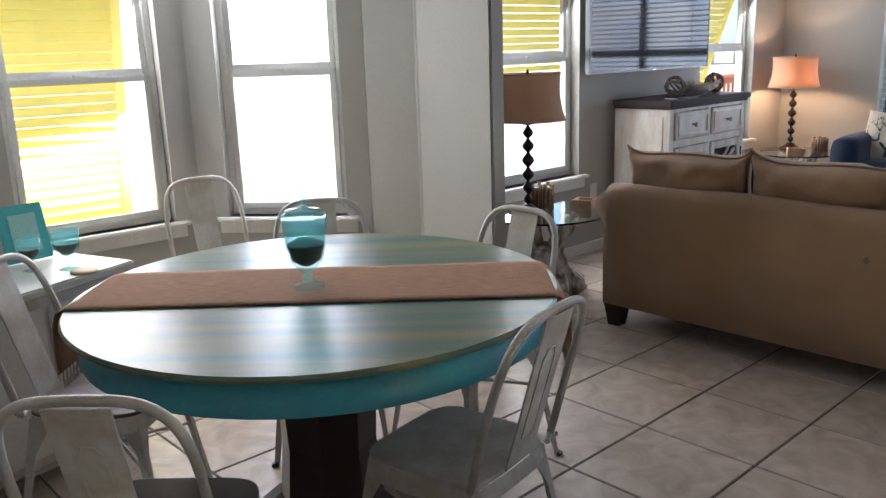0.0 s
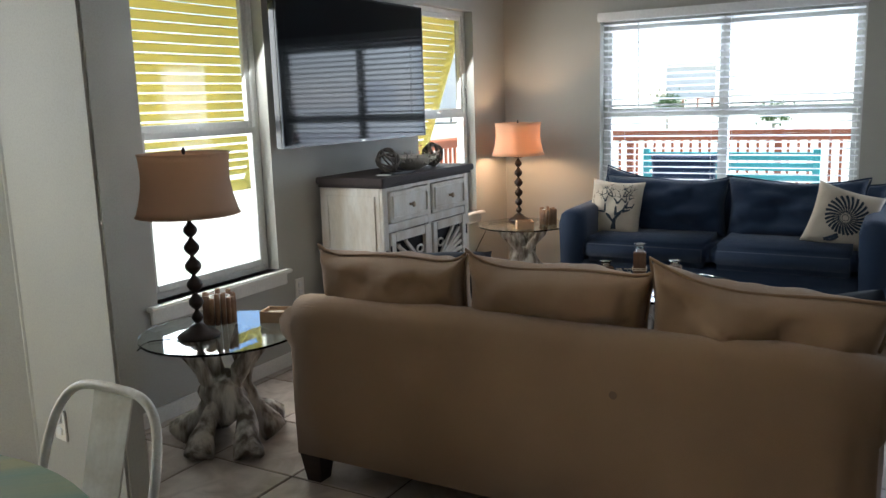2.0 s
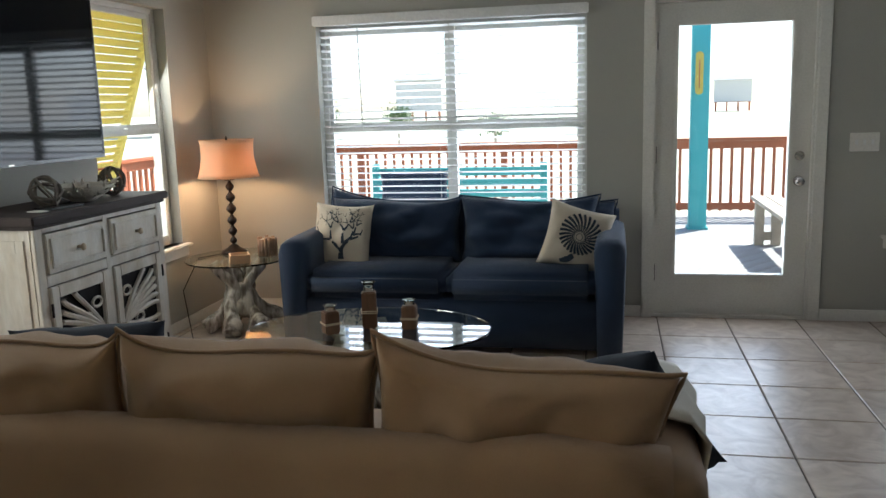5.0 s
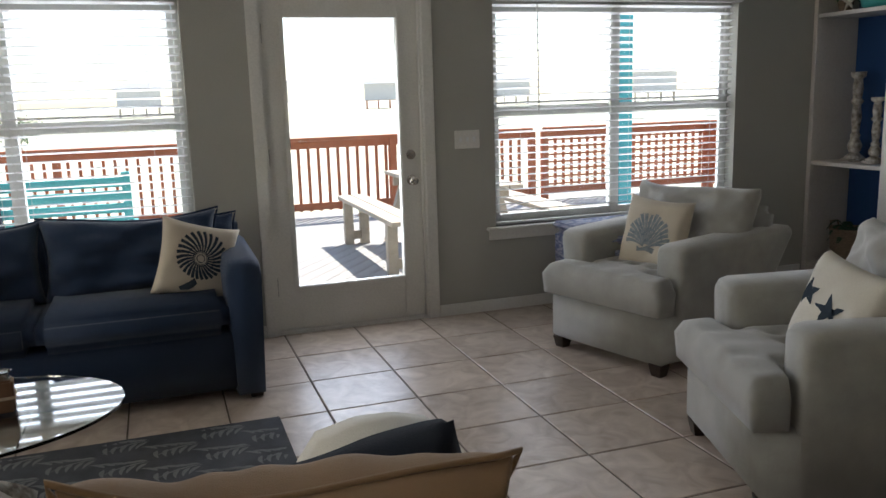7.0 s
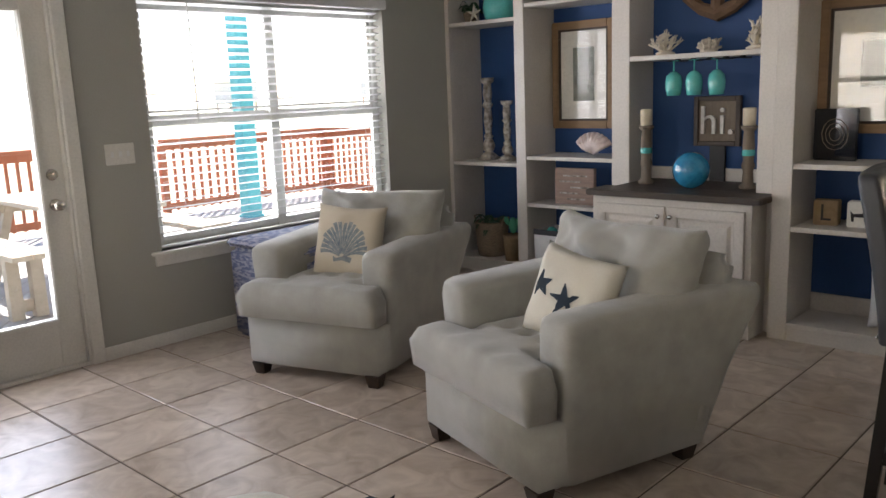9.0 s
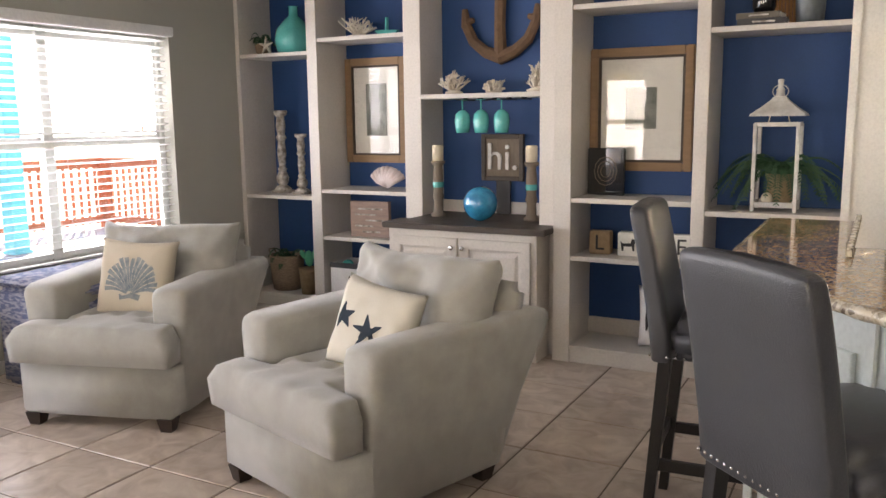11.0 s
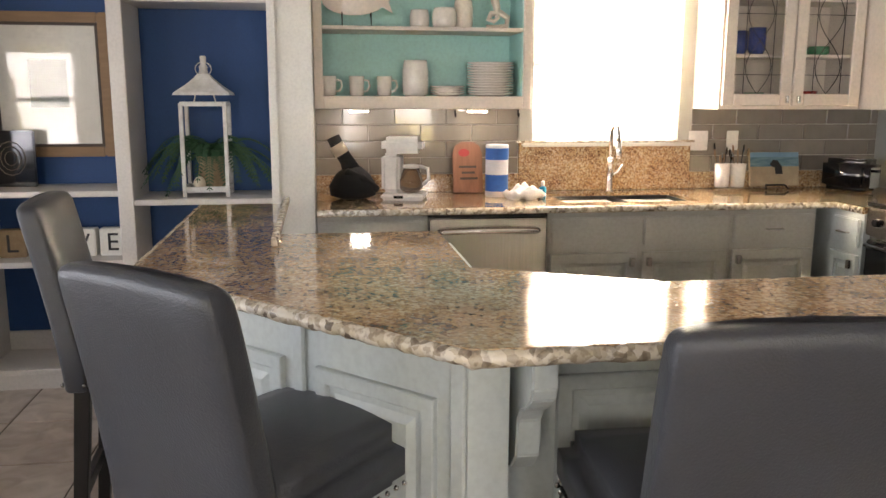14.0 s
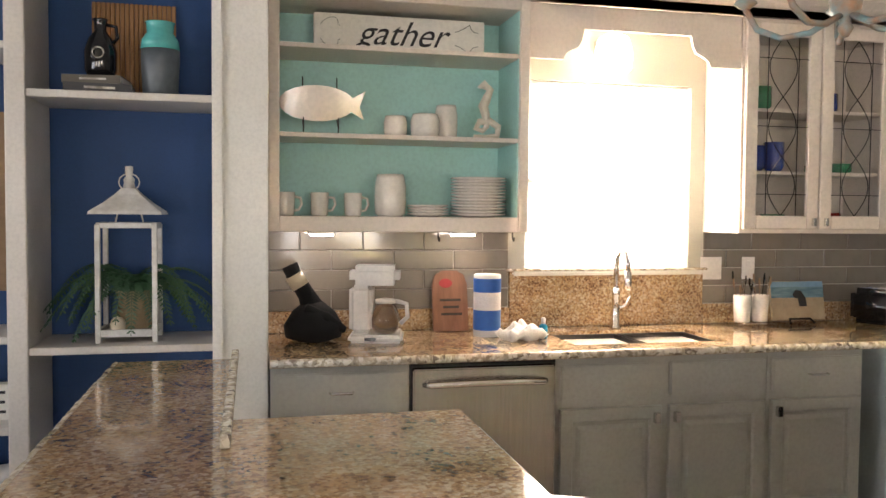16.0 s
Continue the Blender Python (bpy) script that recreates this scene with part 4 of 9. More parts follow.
for k in range(2):
    w = (BL - 0.30) / 2
    block(bs, "seat_cushion", (0.0, 0.152 + k * w, 0.33), (0.72, 0.148 + (k + 1) * w, 0.50), "blue", 0.045, 4)
    m = pose(0.60, 0.15 + (k + 0.5) * w, 0.655, 0, 0, 90) @ pose(0, 0, 0, 9, 0, 0)
    cushion(bs, "back_cushion", "blue", m, w + 0.04, 0.44, 0.26, 21 + k, wrinkle=0.020, puff=0.75, nx=30, ny=22, corner=1.2, crown=0.03)
for k, (y, z, w, h, tz) in enumerate(((1.74, 0.715, 0.44, 0.32, -14), (0.30, 0.690, 0.56, 0.24, 3))):
    cushion(bs, "corner_cushion", "blue", pose(0.76, y, z, 0, 0, 90) @ pose(0, 0, 0, 10, tz, 0), w, h, 0.14, 31 + k, wrinkle=0.015, corner=1.4)
for fx in (0.06, 0.86):
    for fy in (0.05, BL - 0.05):
        block(bs, "foot", (fx - 0.03, fy - 0.03, 0), (fx + 0.03, fy + 0.03, 0.04), "dark_wood", 0.004, 1)
printed_pillow("printed_pillow", "natural linen pillow printed with a dark branching tree", pose(6.83, 2.40, 0.65, 16, 0, -90) @ pose(0, 0, 0, -28, 0, -8), 0.40, draw_tree, 3)
printed_pillow("printed_pillow", "natural linen pillow printed with a dark spiral shell", pose(6.82, 0.94, 0.635, 0, 0, -90) @ pose(0, 0, 0, -16, 17, 10), 0.40, draw_nautilus, 8)


# armchairs
def armchair(m, label):
    c = thing("armchair", label, "armchair", m, "grey armchairs")
    W, D = 0.80, 1.0
    block(c, "base", (-W / 2 + 0.01, 0.015, 0.060), (W / 2 - 0.01, 0.80, 0.32), "grey", 0.018)
    bm = bmesh.new()
    nx, ny = 26, 24
    top = {}
    for i in range(nx + 1):
        for j in range(ny + 1):
            u, v = i / nx * 2 - 1, j / ny
            wide = W / 2 + 0.005 if v < 0.25 else 0.245
            x, y = u * wide, -0.035 + v * 0.62
            e = (1 - abs(u) ** 10) * (1 - abs(2 * v - 1) ** 10)
            z = 0.430 + 0.072 * max(e, 0.0) ** 0.22
            for tx, ty in ((-0.13, 0.27), (0.0, 0.27), (0.13, 0.27), (-0.065, 0.38), (0.065, 0.38), (-0.2, 0.16), (0.2, 0.16)):
                dd = math.hypot(x - tx, y - ty)
                z -= 0.030 * math.exp(-(dd / 0.035) ** 2)
            z += 0.006 * noise.noise(Vector((x * 9, y * 9, 5))) + 0.004 * math.sin(x * 40 + 3 * noise.noise(Vector((x * 5, y * 5, 1)))) * math.exp(-((y - 0.05) / 0.08) ** 2)
            top[i, j] = bm.verts.new((x, y, z))
    low = {}
    for (i, j), vt in list(top.items()):
        if i in (0, nx) or j in (0, ny):
            low[i, j] = bm.verts.new((vt.co.x * 0.985, vt.co.y + (0.01 if j == 0 else 0), 0.322))
    for i in range(nx):
        for j in range(ny):
            bm.faces.new((top[i, j], top[i + 1, j], top[i + 1, j + 1], top[i, j + 1]))
    ring = [(i, 0) for i in range(nx)] + [(nx, j) for j in range(ny)] + [(i, ny) for i in range(nx, 0, -1)] + [(0, j) for j in range(ny, 0, -1)]
    for a, b in zip(ring, ring[1:] + ring[:1]):
        bm.faces.new((low[a], low[b], top[b], top[a]))
    bm.faces.new([low[r] for r in ring][::-1])
    bmesh.ops.recalc_face_normals(bm, faces=bm.faces[:])
    part("seat_cushion", bm, "grey", c, smooth=True)
    for k, (tx, ty) in enumerate(((-0.13, 0.27), (0.0, 0.27), (0.13, 0.27), (-0.065, 0.38), (0.065, 0.38))):
        part("tuft_button", bm_lathe([(0.008, 0), (0.006, 0.004), (0.001, 0.006)], 10), "grey", c).matrix_basis = pose(tx, ty - 0.0, 0.476)
    for s in (-1, 1):
        bm = bmesh.new()
        rows = []
        for j in range(12):
            t = (0, 0.02, 0.06, 0.2, 0.35, 0.5, 0.65, 0.8, 0.92, 0.96, 0.985, 1)[j]
            y = 0.13 + (D - 0.13) * t
            low_y = 0.13 + 0.67 * t
            topz = 0.655 + 0.02 * t
            out = 0.02 + 0.055 * t
            prof = [(0.238, 0.065), (0.24, 0.40), (0.236 + 0.2 * out, topz - 0.04), (0.242 + 0.3 * out, topz - 0.014), (0.262 + 0.6 * out, topz), (0.385 + out, topz + 0.002), (0.404 + out, topz - 0.012), (0.410 + out, topz - 0.04), (0.397 + 0.4 * out, 0.35), (0.394, 0.065)]
            e = {0: 0.022, 1: 0.007, 10: 0.007, 11: 0.022}.get(j, 0.0)
            cx = sum(p[0] for p in prof) / len(prof)
            rows.append([bm.verts.new((s * (px + (e if px < cx else -e)), low_y + (y - low_y) * min(1.0, max(0.0, (pz - 0.1) / 0.5)), pz - (e if pz > 0.45 else 0))) for px, pz in prof])
        for a, b in zip(rows, rows[1:]):
            for k in range(len(prof)):
                q = (k + 1) % len(prof)
                bm.faces.new((a[k], a[q], b[q], b[k]))
        bm.faces.new(rows[0])
        bm.faces.new(rows[-1][::-1])
        bmesh.ops.recalc_face_normals(bm, faces=bm.faces[:])
        part("arm", bm, "grey", c, smooth=True)
    bm = bm_box((-0.41, 0.0, -0.35), (0.41, 0.13, 0.36), 0.04, 3)
    part("back_frame", bm, "grey", c, smooth=True).matrix_basis = pose(0, 0.76, 0.44, -12)
    cushion(c, "back_cushion", "grey", pose(0.045, 0.69, 0.68, -14), 0.80, 0.46, 0.25, 41, wrinkle=0.018, puff=0.75, piping=False, nx=30, ny=22, corner=1.2, crown=0.02)
    for fx in (-0.34, 0.34):
        for fy in (0.06, 0.74):
            bm = bmesh.new()
            bmesh.ops.create_cone(bm, cap_ends=True, segments=4, radius1=0.038, radius2=0.055, depth=0.063)
            bmesh.ops.rotate(bm, matrix=Matrix.Rotation(radians(45), 3, "Z"), verts=bm.verts[:])
            part("foot", bm, "dark_wood", c).matrix_basis = pose(fx, fy, 0.0315)
    return c


CH_A = pose(6.235, -1.05, 0, 0, 0, 197.5)
CH_B = pose(4.955, -0.80, 0, 0, 0, 162.5)
armchair(CH_A, "light grey microsuede armchair beside the blue throw")
armchair(CH_B, "light grey microsuede armchair beside the bookcase cabinet")
printed_pillow("printed_pillow", "cream linen pillow printed with a blue-grey scallop shell", CH_A @ pose(0.02, 0.41, 0.645, -16, 3, 6), 0.40, draw_scallop, 12, print_mat="pale_ink")
printed_pillow("printed_pillow", "cream linen pillow printed with two blue starfish", CH_B @ pose(0.11, 0.40, 0.635, -18, 10, 16), 0.36, draw_stars, 15, "cream_pillow")

th = thing("storage_box", "blue patterned fabric-covered storage box beside the armchair", "storage box", pose(6.88, -1.36, 0, 0, 0, 0))
part("box", bm_box((-0.30, -0.62, 0.0), (0.42, 0.05, 0.55), 0.03, 3), "throw", th, smooth=True)
part("lid", bm_box((-0.31, -0.63, 0.552), (0.43, 0.06, 0.60), 0.02, 3), "throw", th, smooth=True)


# driftwood tables
def driftwood(parent, seed, height, spread, n=6):
    rng = random.Random(seed)
    for k in range(n):
        a = 6.2831853 * k / n + rng.uniform(-0.3, 0.3)
        r0, r1 = spread * rng.uniform(0.75, 1.05), spread * rng.uniform(0.35, 0.8)
        a2 = a + rng.uniform(-1.2, 1.2)
        pts, rad = [], []
        for j in range(11):
            t = j / 10
            mid = 1 - abs(2 * t - 1) ** 1.4
            rr = (r0 * (1 - t) + r1 * t) * (1 - 0.72 * mid)
            aa = a * (1 - t) + a2 * t
            wob = 0.025 * noise.noise(Vector((seed, k * 3.1, t * 4)))
            pts.append((rr * math.cos(aa) + wob, rr * math.sin(aa) - wob, 0.03 + t * (height - 0.04)))
            rad.append((0.045 - 0.012 * t) * (1 + 0.45 * noise.noise(Vector((k * 2.2, seed, t * 6)))) + (0.02 if j < 2 else 0))
        bm = bm_tube(pts, rad, 9)
        for v in bm.verts:
            nz = noise.noise(v.co * 18 + Vector((seed, k, 0)))
            v.co += Vector((nz, noise.noise(v.co * 23), 0.4 * nz)) * 0.010
            v.co.z = max(0.001, min(height - 0.001, v.co.z))
        part("branch", bm, "driftwood", parent, smooth=True)
    bm = bmesh.new()
    bmesh.ops.create_icosphere(bm, subdivisions=3, radius=0.105)
    for v in bm.verts:
        v.co += v.co.normalized() * 0.045 * noise.noise(v.co * 11 + Vector((seed, 0, 0)))
        v.co.z = v.co.z * 1.1 + height * 0.42
    part("knot", bm, "driftwood", parent, smooth=True)


def glass_table(name, label, m, rx, ry, height, thick, seed, spread, category, n=6):
    t = thing(name, label, category, m)
    out = [(rx * math.cos(6.2831853 * k / 72), ry * math.sin(6.2831853 * k / 72)) for k in range(72)]
    top = part("tabletop", bm_prism(out, height - thick, height), "clear", t, "clear glass top with a green edge")
    driftwood(t, seed, height - thick - 0.001, spread, n)
    return t


glass_table("side_table", "round glass side table on a bleached driftwood base", pose(3.66, 3.10, 0), 0.345, 0.345, 0.50, 0.010, 3, 0.27, "side table")
glass_table("side_table", "round glass side table on driftwood in the corner", pose(6.90, 3.15, 0), 0.345, 0.345, 0.49, 0.010, 9, 0.27, "side table")
glass_table("coffee_table", "oval glass coffee table on a bleached driftwood base", pose(5.42, 1.82, 0, 0, 0, 6), 0.40, 0.56, 0.445, 0.012, 5, 0.30, "coffee table", 8)


def lamp(m, label, lit):
    l = thing("table_lamp", label, "table lamp", m, "bobbin table lamps")
    prof = [(0.085, 0), (0.088, 0.008), (0.075, 0.02), (0.045, 0.035), (0.03, 0.05), (0.012, 0.06)]
    part("base", bm_lathe(prof, 28), "bronze", l, smooth=True)
    prof = []
    z = 0.058
    for r in (0.027, 0.034, 0.036, 0.038, 0.036, 0.032):
        n = 8
        for k in range(n):
            a = math.pi * k / n
            prof.append((0.007 + (0.9 * r - 0.007) * math.sin(a), z + 2 * r * k / n * 0.98))
        z += 2 * r + 0.004
    prof.append((0.007, z))
    prof.append((0.007, z + 0.03))
    part("bobbin_stem", bm_lathe(prof, 20), "bronze", l, smooth=True)
    part("drip_plate", bm_lathe([(0.01, z + 0.004), (0.035, z + 0.008), (0.036, z + 0.011), (0.01, z + 0.012)], 20), "bronze", l, smooth=True)
    z0, z1 = z + 0.03, z + 0.275
    bm = bmesh.new()
    K, R = 48, 9
    rows = []
    for j in range(R + 1):
        t = j / R
        rr = 0.207 - 0.026 * t - 0.016 * math.sin(t * 3.14)
        row = []
        for k in range(K):
            a = 6.2831853 * k / K
            rib = 1 - 0.03 * (1 - abs(math.cos(3 * a)))
            row.append(bm.verts.new((rr * rib * math.cos(a + 0.3), rr * rib * math.sin(a + 0.3), z0 + (z1 - z0) * t)))
        rows.append(row)
    for a, b in zip(rows, rows[1:]):
        for k in range(K):
            bm.faces.new((a[k], a[(k + 1) % K], b[(k + 1) % K], b[k]))
    sh = part("shade", bm, "shade", l, "tan linen bell shade", smooth=True)
    so = sh.modifiers.new("solidify", "SOLIDIFY")
    so.thickness = 0.002
    for zz, rr in ((z0, 0.206), (z1, 0.180)):
        part("shade_trim", bm_tube([(rr * math.cos(6.2831853 * k / 40), rr * math.sin(6.2831853 * k / 40), zz) for k in range(40)], 0.003, 6, closed=True), "shade", l)
    part("harp", bm_tube([(0, 0, z), (0.035, 0, z + 0.06), (0.04, 0, z + 0.14), (0, 0, z + 0.23), (-0.04, 0, z + 0.14), (-0.035, 0, z + 0.06), (0, 0, z)], 0.002, 6), "bronze", l)
    part("finial", bm_lathe([(0.004, z + 0.27), (0.009, z + 0.285), (0.003, z + 0.30)], 14), "bronze", l, smooth=True)
    for k in range(3):
        a = 2.094 * k
        part("spider_arm", bm_tube([(0, 0, z + 0.23), (0.178 * math.cos(a), 0.178 * math.sin(a), z1 - 0.01)], 0.0015, 5), "bronze", l)
    bulb = part("bulb", bm_lathe([(0.012, z + 0.03), (0.014, z + 0.06), (0.028, z + 0.10), (0.024, z + 0.13), (0.004, z + 0.145)], 18), material("lamp_bulb" + str(lit), (1.0, 0.78, 0.5) if lit else (0.7, 0.7, 0.68), 0.3, emission=14.0 if lit else 0.0), l, smooth=True)
    if lit:
        pl = new("lamp_glow", bpy.data.lights.new("lamp_glow", "POINT"))
        pl.data.energy, pl.data.color, pl.data.shadow_soft_size = 5.2, (1.0, 0.55, 0.25), 0.03
        pl.location = m.translation + Vector((0, 0, z + 0.10))
        bulb.visible_shadow = False
    return l


lamp(pose(3.55, 3.125, 0.50, 0, 0, 20), "dark bronze bobbin table lamp with tan shade, unlit", False)
lamp(pose(7.06, 3.26, 0.49, 0, 0, 10), "dark bronze bobbin table lamp with tan shade, lit", True)
part("lamp_cord", bm_tube([(3.50, 3.16, 0.505), (3.40, 3.25, 0.505), (3.34, 3.36, 0.42), (3.42, 3.48, 0.30), (3.50, 3.50, 0.22), (3.52, 3.52, 0.02)], 0.003, 6), "black", label="thin black lamp cord hanging behind the side table", category="cord", smooth=True)
part("lamp_cord", bm_tube([(7.0, 3.30, 0.495), (6.82, 3.40, 0.495), (6.70, 3.46, 0.30), (6.66, 3.40, 0.02), (6.50, 3.30, 0.008), (6.42, 3.34, 0.008)], 0.003, 6), "black", label="thin black lamp cord trailing onto the floor", category="cord", smooth=True)


def twig_holder(m, r, h, label):
    t = thing("candle_holder", label, "candle holder", m)
    bm = bm_lathe([(r * 0.8, 0), (r * 0.8, h * 0.9), (r * 0.66, h * 0.9), (r * 0.66, 0.02)], 24)
    part("glass_cup", bm, "trim", t)
    rng = random.Random(int(r * 1000))
    for k in range(15):
        a = 6.2831853 * k / 15
        hh = h * rng.uniform(0.86, 1.06)
        part("twig", bm_tube([(r * math.cos(a), r * math.sin(a), 0), (r * math.cos(a + 0.03), r * math.sin(a + 0.03), hh)], r * 0.2, 6), "twig", t, smooth=True)


twig_holder(pose(3.77, 3.22, 0.50), 0.062, 0.13, "round candle holder wrapped in brown sticks")
twig_holder(pose(6.98, 2.98, 0.49), 0.055, 0.12, "round candle holder wrapped in driftwood sticks in the corner")


def wood_box(m, s, h, label, letter=None):
    b = thing("coaster_box", label, "coaster box", m)
    bm = bm_box((-s, -s, 0), (s, s, 0.008), 0.001)
    for x0, y0, x1, y1 in ((-s, -s, -s + 0.008, s), (s - 0.008, -s, s, s), (-s + 0.008, -s, s - 0.008, -s + 0.008), (-s + 0.008, s - 0.008, s - 0.008, s)):
        bm_box((x0, y0, 0.008), (x1, y1, h), 0.001, into=bm)
    part("box", bm, "box_wood", b)
    part("coasters", bm_box((-s + 0.012, -s + 0.012, 0.009), (s - 0.012, s - 0.012, h * 0.7)), "rope", b)


wood_box(pose(3.89, 3.00, 0.50, 0, 0, 20), 0.055, 0.05, "small square wooden coaster box")
wood_box(pose(6.72, 3.06, 0.49, 0, 0, 30), 0.062, 0.055, "small pale wooden coaster box beside the lit lamp")

# rug
rug = thing("rug", "charcoal area rug with a pale grey branching pattern", "rug", pose(5.42, 1.72, 0.0))
part("rug_body", bm_box((-0.72, -1.06, 0.0), (0.72, 1.06, 0.010), 0.004), "rug", rug)
rng = random.Random(5)
bm = bmesh.new()
def leaf_stroke(bm, x, y, a, L, w):
    P = [(x + L * t * math.cos(a + 0.5 * t), y + L * t * math.sin(a + 0.5 * t)) for t in (0, 0.25, 0.5, 0.75, 1)]
    W = [0.2 * w, w, 0.9 * w, 0.6 * w, 0.1 * w]
    for i in range(4):
        d = Vector((P[i + 1][0] - P[i][0], P[i + 1][1] - P[i][1], 0)).normalized()
        nrm = Vector((-d.y, d.x, 0))
        q = [Vector((*P[i], 0)) - nrm * W[i], Vector((*P[i + 1], 0)) - nrm * W[i + 1], Vector((*P[i + 1], 0)) + nrm * W[i + 1], Vector((*P[i], 0)) + nrm * W[i]]
        if all(abs(p.x) < 0.70 and abs(p.y) < 1.04 for p in q):
            bm.faces.new([bm.verts.new((p.x, p.y, 0.0112)) for p in q])
for gy in range(-5, 6):
    for gx in range(-3, 4):
        cx, cy = gx * 0.22 + (0.11 if gy % 2 else 0), gy * 0.20
        for s in (-1, 1):
            for k in range(5):
                leaf_stroke(bm, cx + s * 0.012, cy - 0.09 + k * 0.04, 1.57 - s * (0.5 + 0.15 * k) + rng.uniform(-0.1, 0.1), 0.075, 0.010)
        leaf_stroke(bm, cx, cy - 0.10, 1.45, 0.2, 0.006)
part("pattern", bm, "rug_pale", rug)


def bottle(m, h, label):
    b = thing("wooden_vase", label, "vase", m, "wood-wrapped glass vases")
    bm = bm_box((-0.033, -0.033, 0), (0.033, 0.033, h * 0.80), 0.006, 2)
    part("wood_sleeve", bm, "brown_bottle", b)
    part("glass_neck", bm_lathe([(0.027, h * 0.80), (0.024, h * 0.88), (0.022, h * 0.93), (0.033, h), (0.030, h), (0.020, h * 0.93), (0.020, h * 0.80)], 24, cap=False), "jar_glass", b, smooth=True)
    for zz in (0.35, 0.39):
        s = 0.036
        part("twine", bm_tube([(s, s, h * zz), (-s, s, h * zz), (-s, -s, h * zz), (s, -s, h * zz)], 0.0025, 6, closed=True), "rope", b)
    return b


bottle(pose(5.44, 1.815, 0.445, 0, 0, 15), 0.215, "tall wood-sleeved glass vase tied with twine")
bottle(pose(5.33, 1.965, 0.445, 0, 0, 40), 0.130, "short wood-sleeved glass vase tied with twine")
bottle(pose(5.45, 1.630, 0.445, 0, 0, 5), 0.135, "short dark wood-sleeved glass vase on the table")


# media chest
ch = thing("media_chest", "distressed white wooden chest with dark plank top and scroll doors", "cabinet", pose(4.89, 3.08, 0) @ Matrix.Diagonal((1, 1, 1.035, 1)))
CW, CD = 0.99, 0.43
part("top", bm_box((-0.035, -0.03, 0.962), (CW + 0.035, CD + 0.0, 1.0), 0.006), "chest_top", ch)
part("top_moulding", bm_box((-0.018, -0.015, 0.945), (CW + 0.018, CD, 0.962), 0.005), "chest_top", ch)
bm = bm_box((0, 0.02, 0.10), (0.03, CD, 0.945), 0.003)
bm_box((CW - 0.03, 0.02, 0.10), (CW, CD, 0.945), 0.003, into=bm)
bm_box((0.03, CD - 0.02, 0.10), (CW - 0.03, CD, 0.945), into=bm)
bm_box((0.03, 0.03, 0.10), (CW - 0.03, CD - 0.02, 0.13), into=bm)
bm_box((0.03, 0.03, 0.72), (CW - 0.03, CD - 0.02, 0.74), into=bm)
part("body", bm, "distressed", ch)
bm = bm_box((0.0, 0.0, 0.0), (0.05, 0.02, 0.945), 0.003)
bm_box((CW - 0.05, 0.0, 0.0), (CW, 0.02, 0.945), 0.003, into=bm)
bm_box((CW / 2 - 0.02, 0.0, 0.13), (CW / 2 + 0.02, 0.02, 0.945), 0.003, into=bm)
for z0, z1 in ((0.08, 0.13), (0.70, 0.745), (0.925, 0.945)):
    bm_box((0.05, 0.001, z0), (CW - 0.05, 0.021, z1), 0.002, into=bm)
part("face_frame", bm, "distressed", ch)
bm = bm_box((-0.008, 0.05, 0.16), (0.0, 0.09, 0.90), 0.002)
bm_box((-0.008, CD - 0.06, 0.16), (0.0, CD - 0.02, 0.90), 0.002, into=bm)
bm_box((-0.008, 0.09, 0.16), (0.0, CD - 0.06, 0.22), 0.002, into=bm)
bm_box((-0.008, 0.09, 0.85), (0.0, CD - 0.06, 0.90), 0.002, into=bm)
part("side_panel", bm, "distressed", ch)
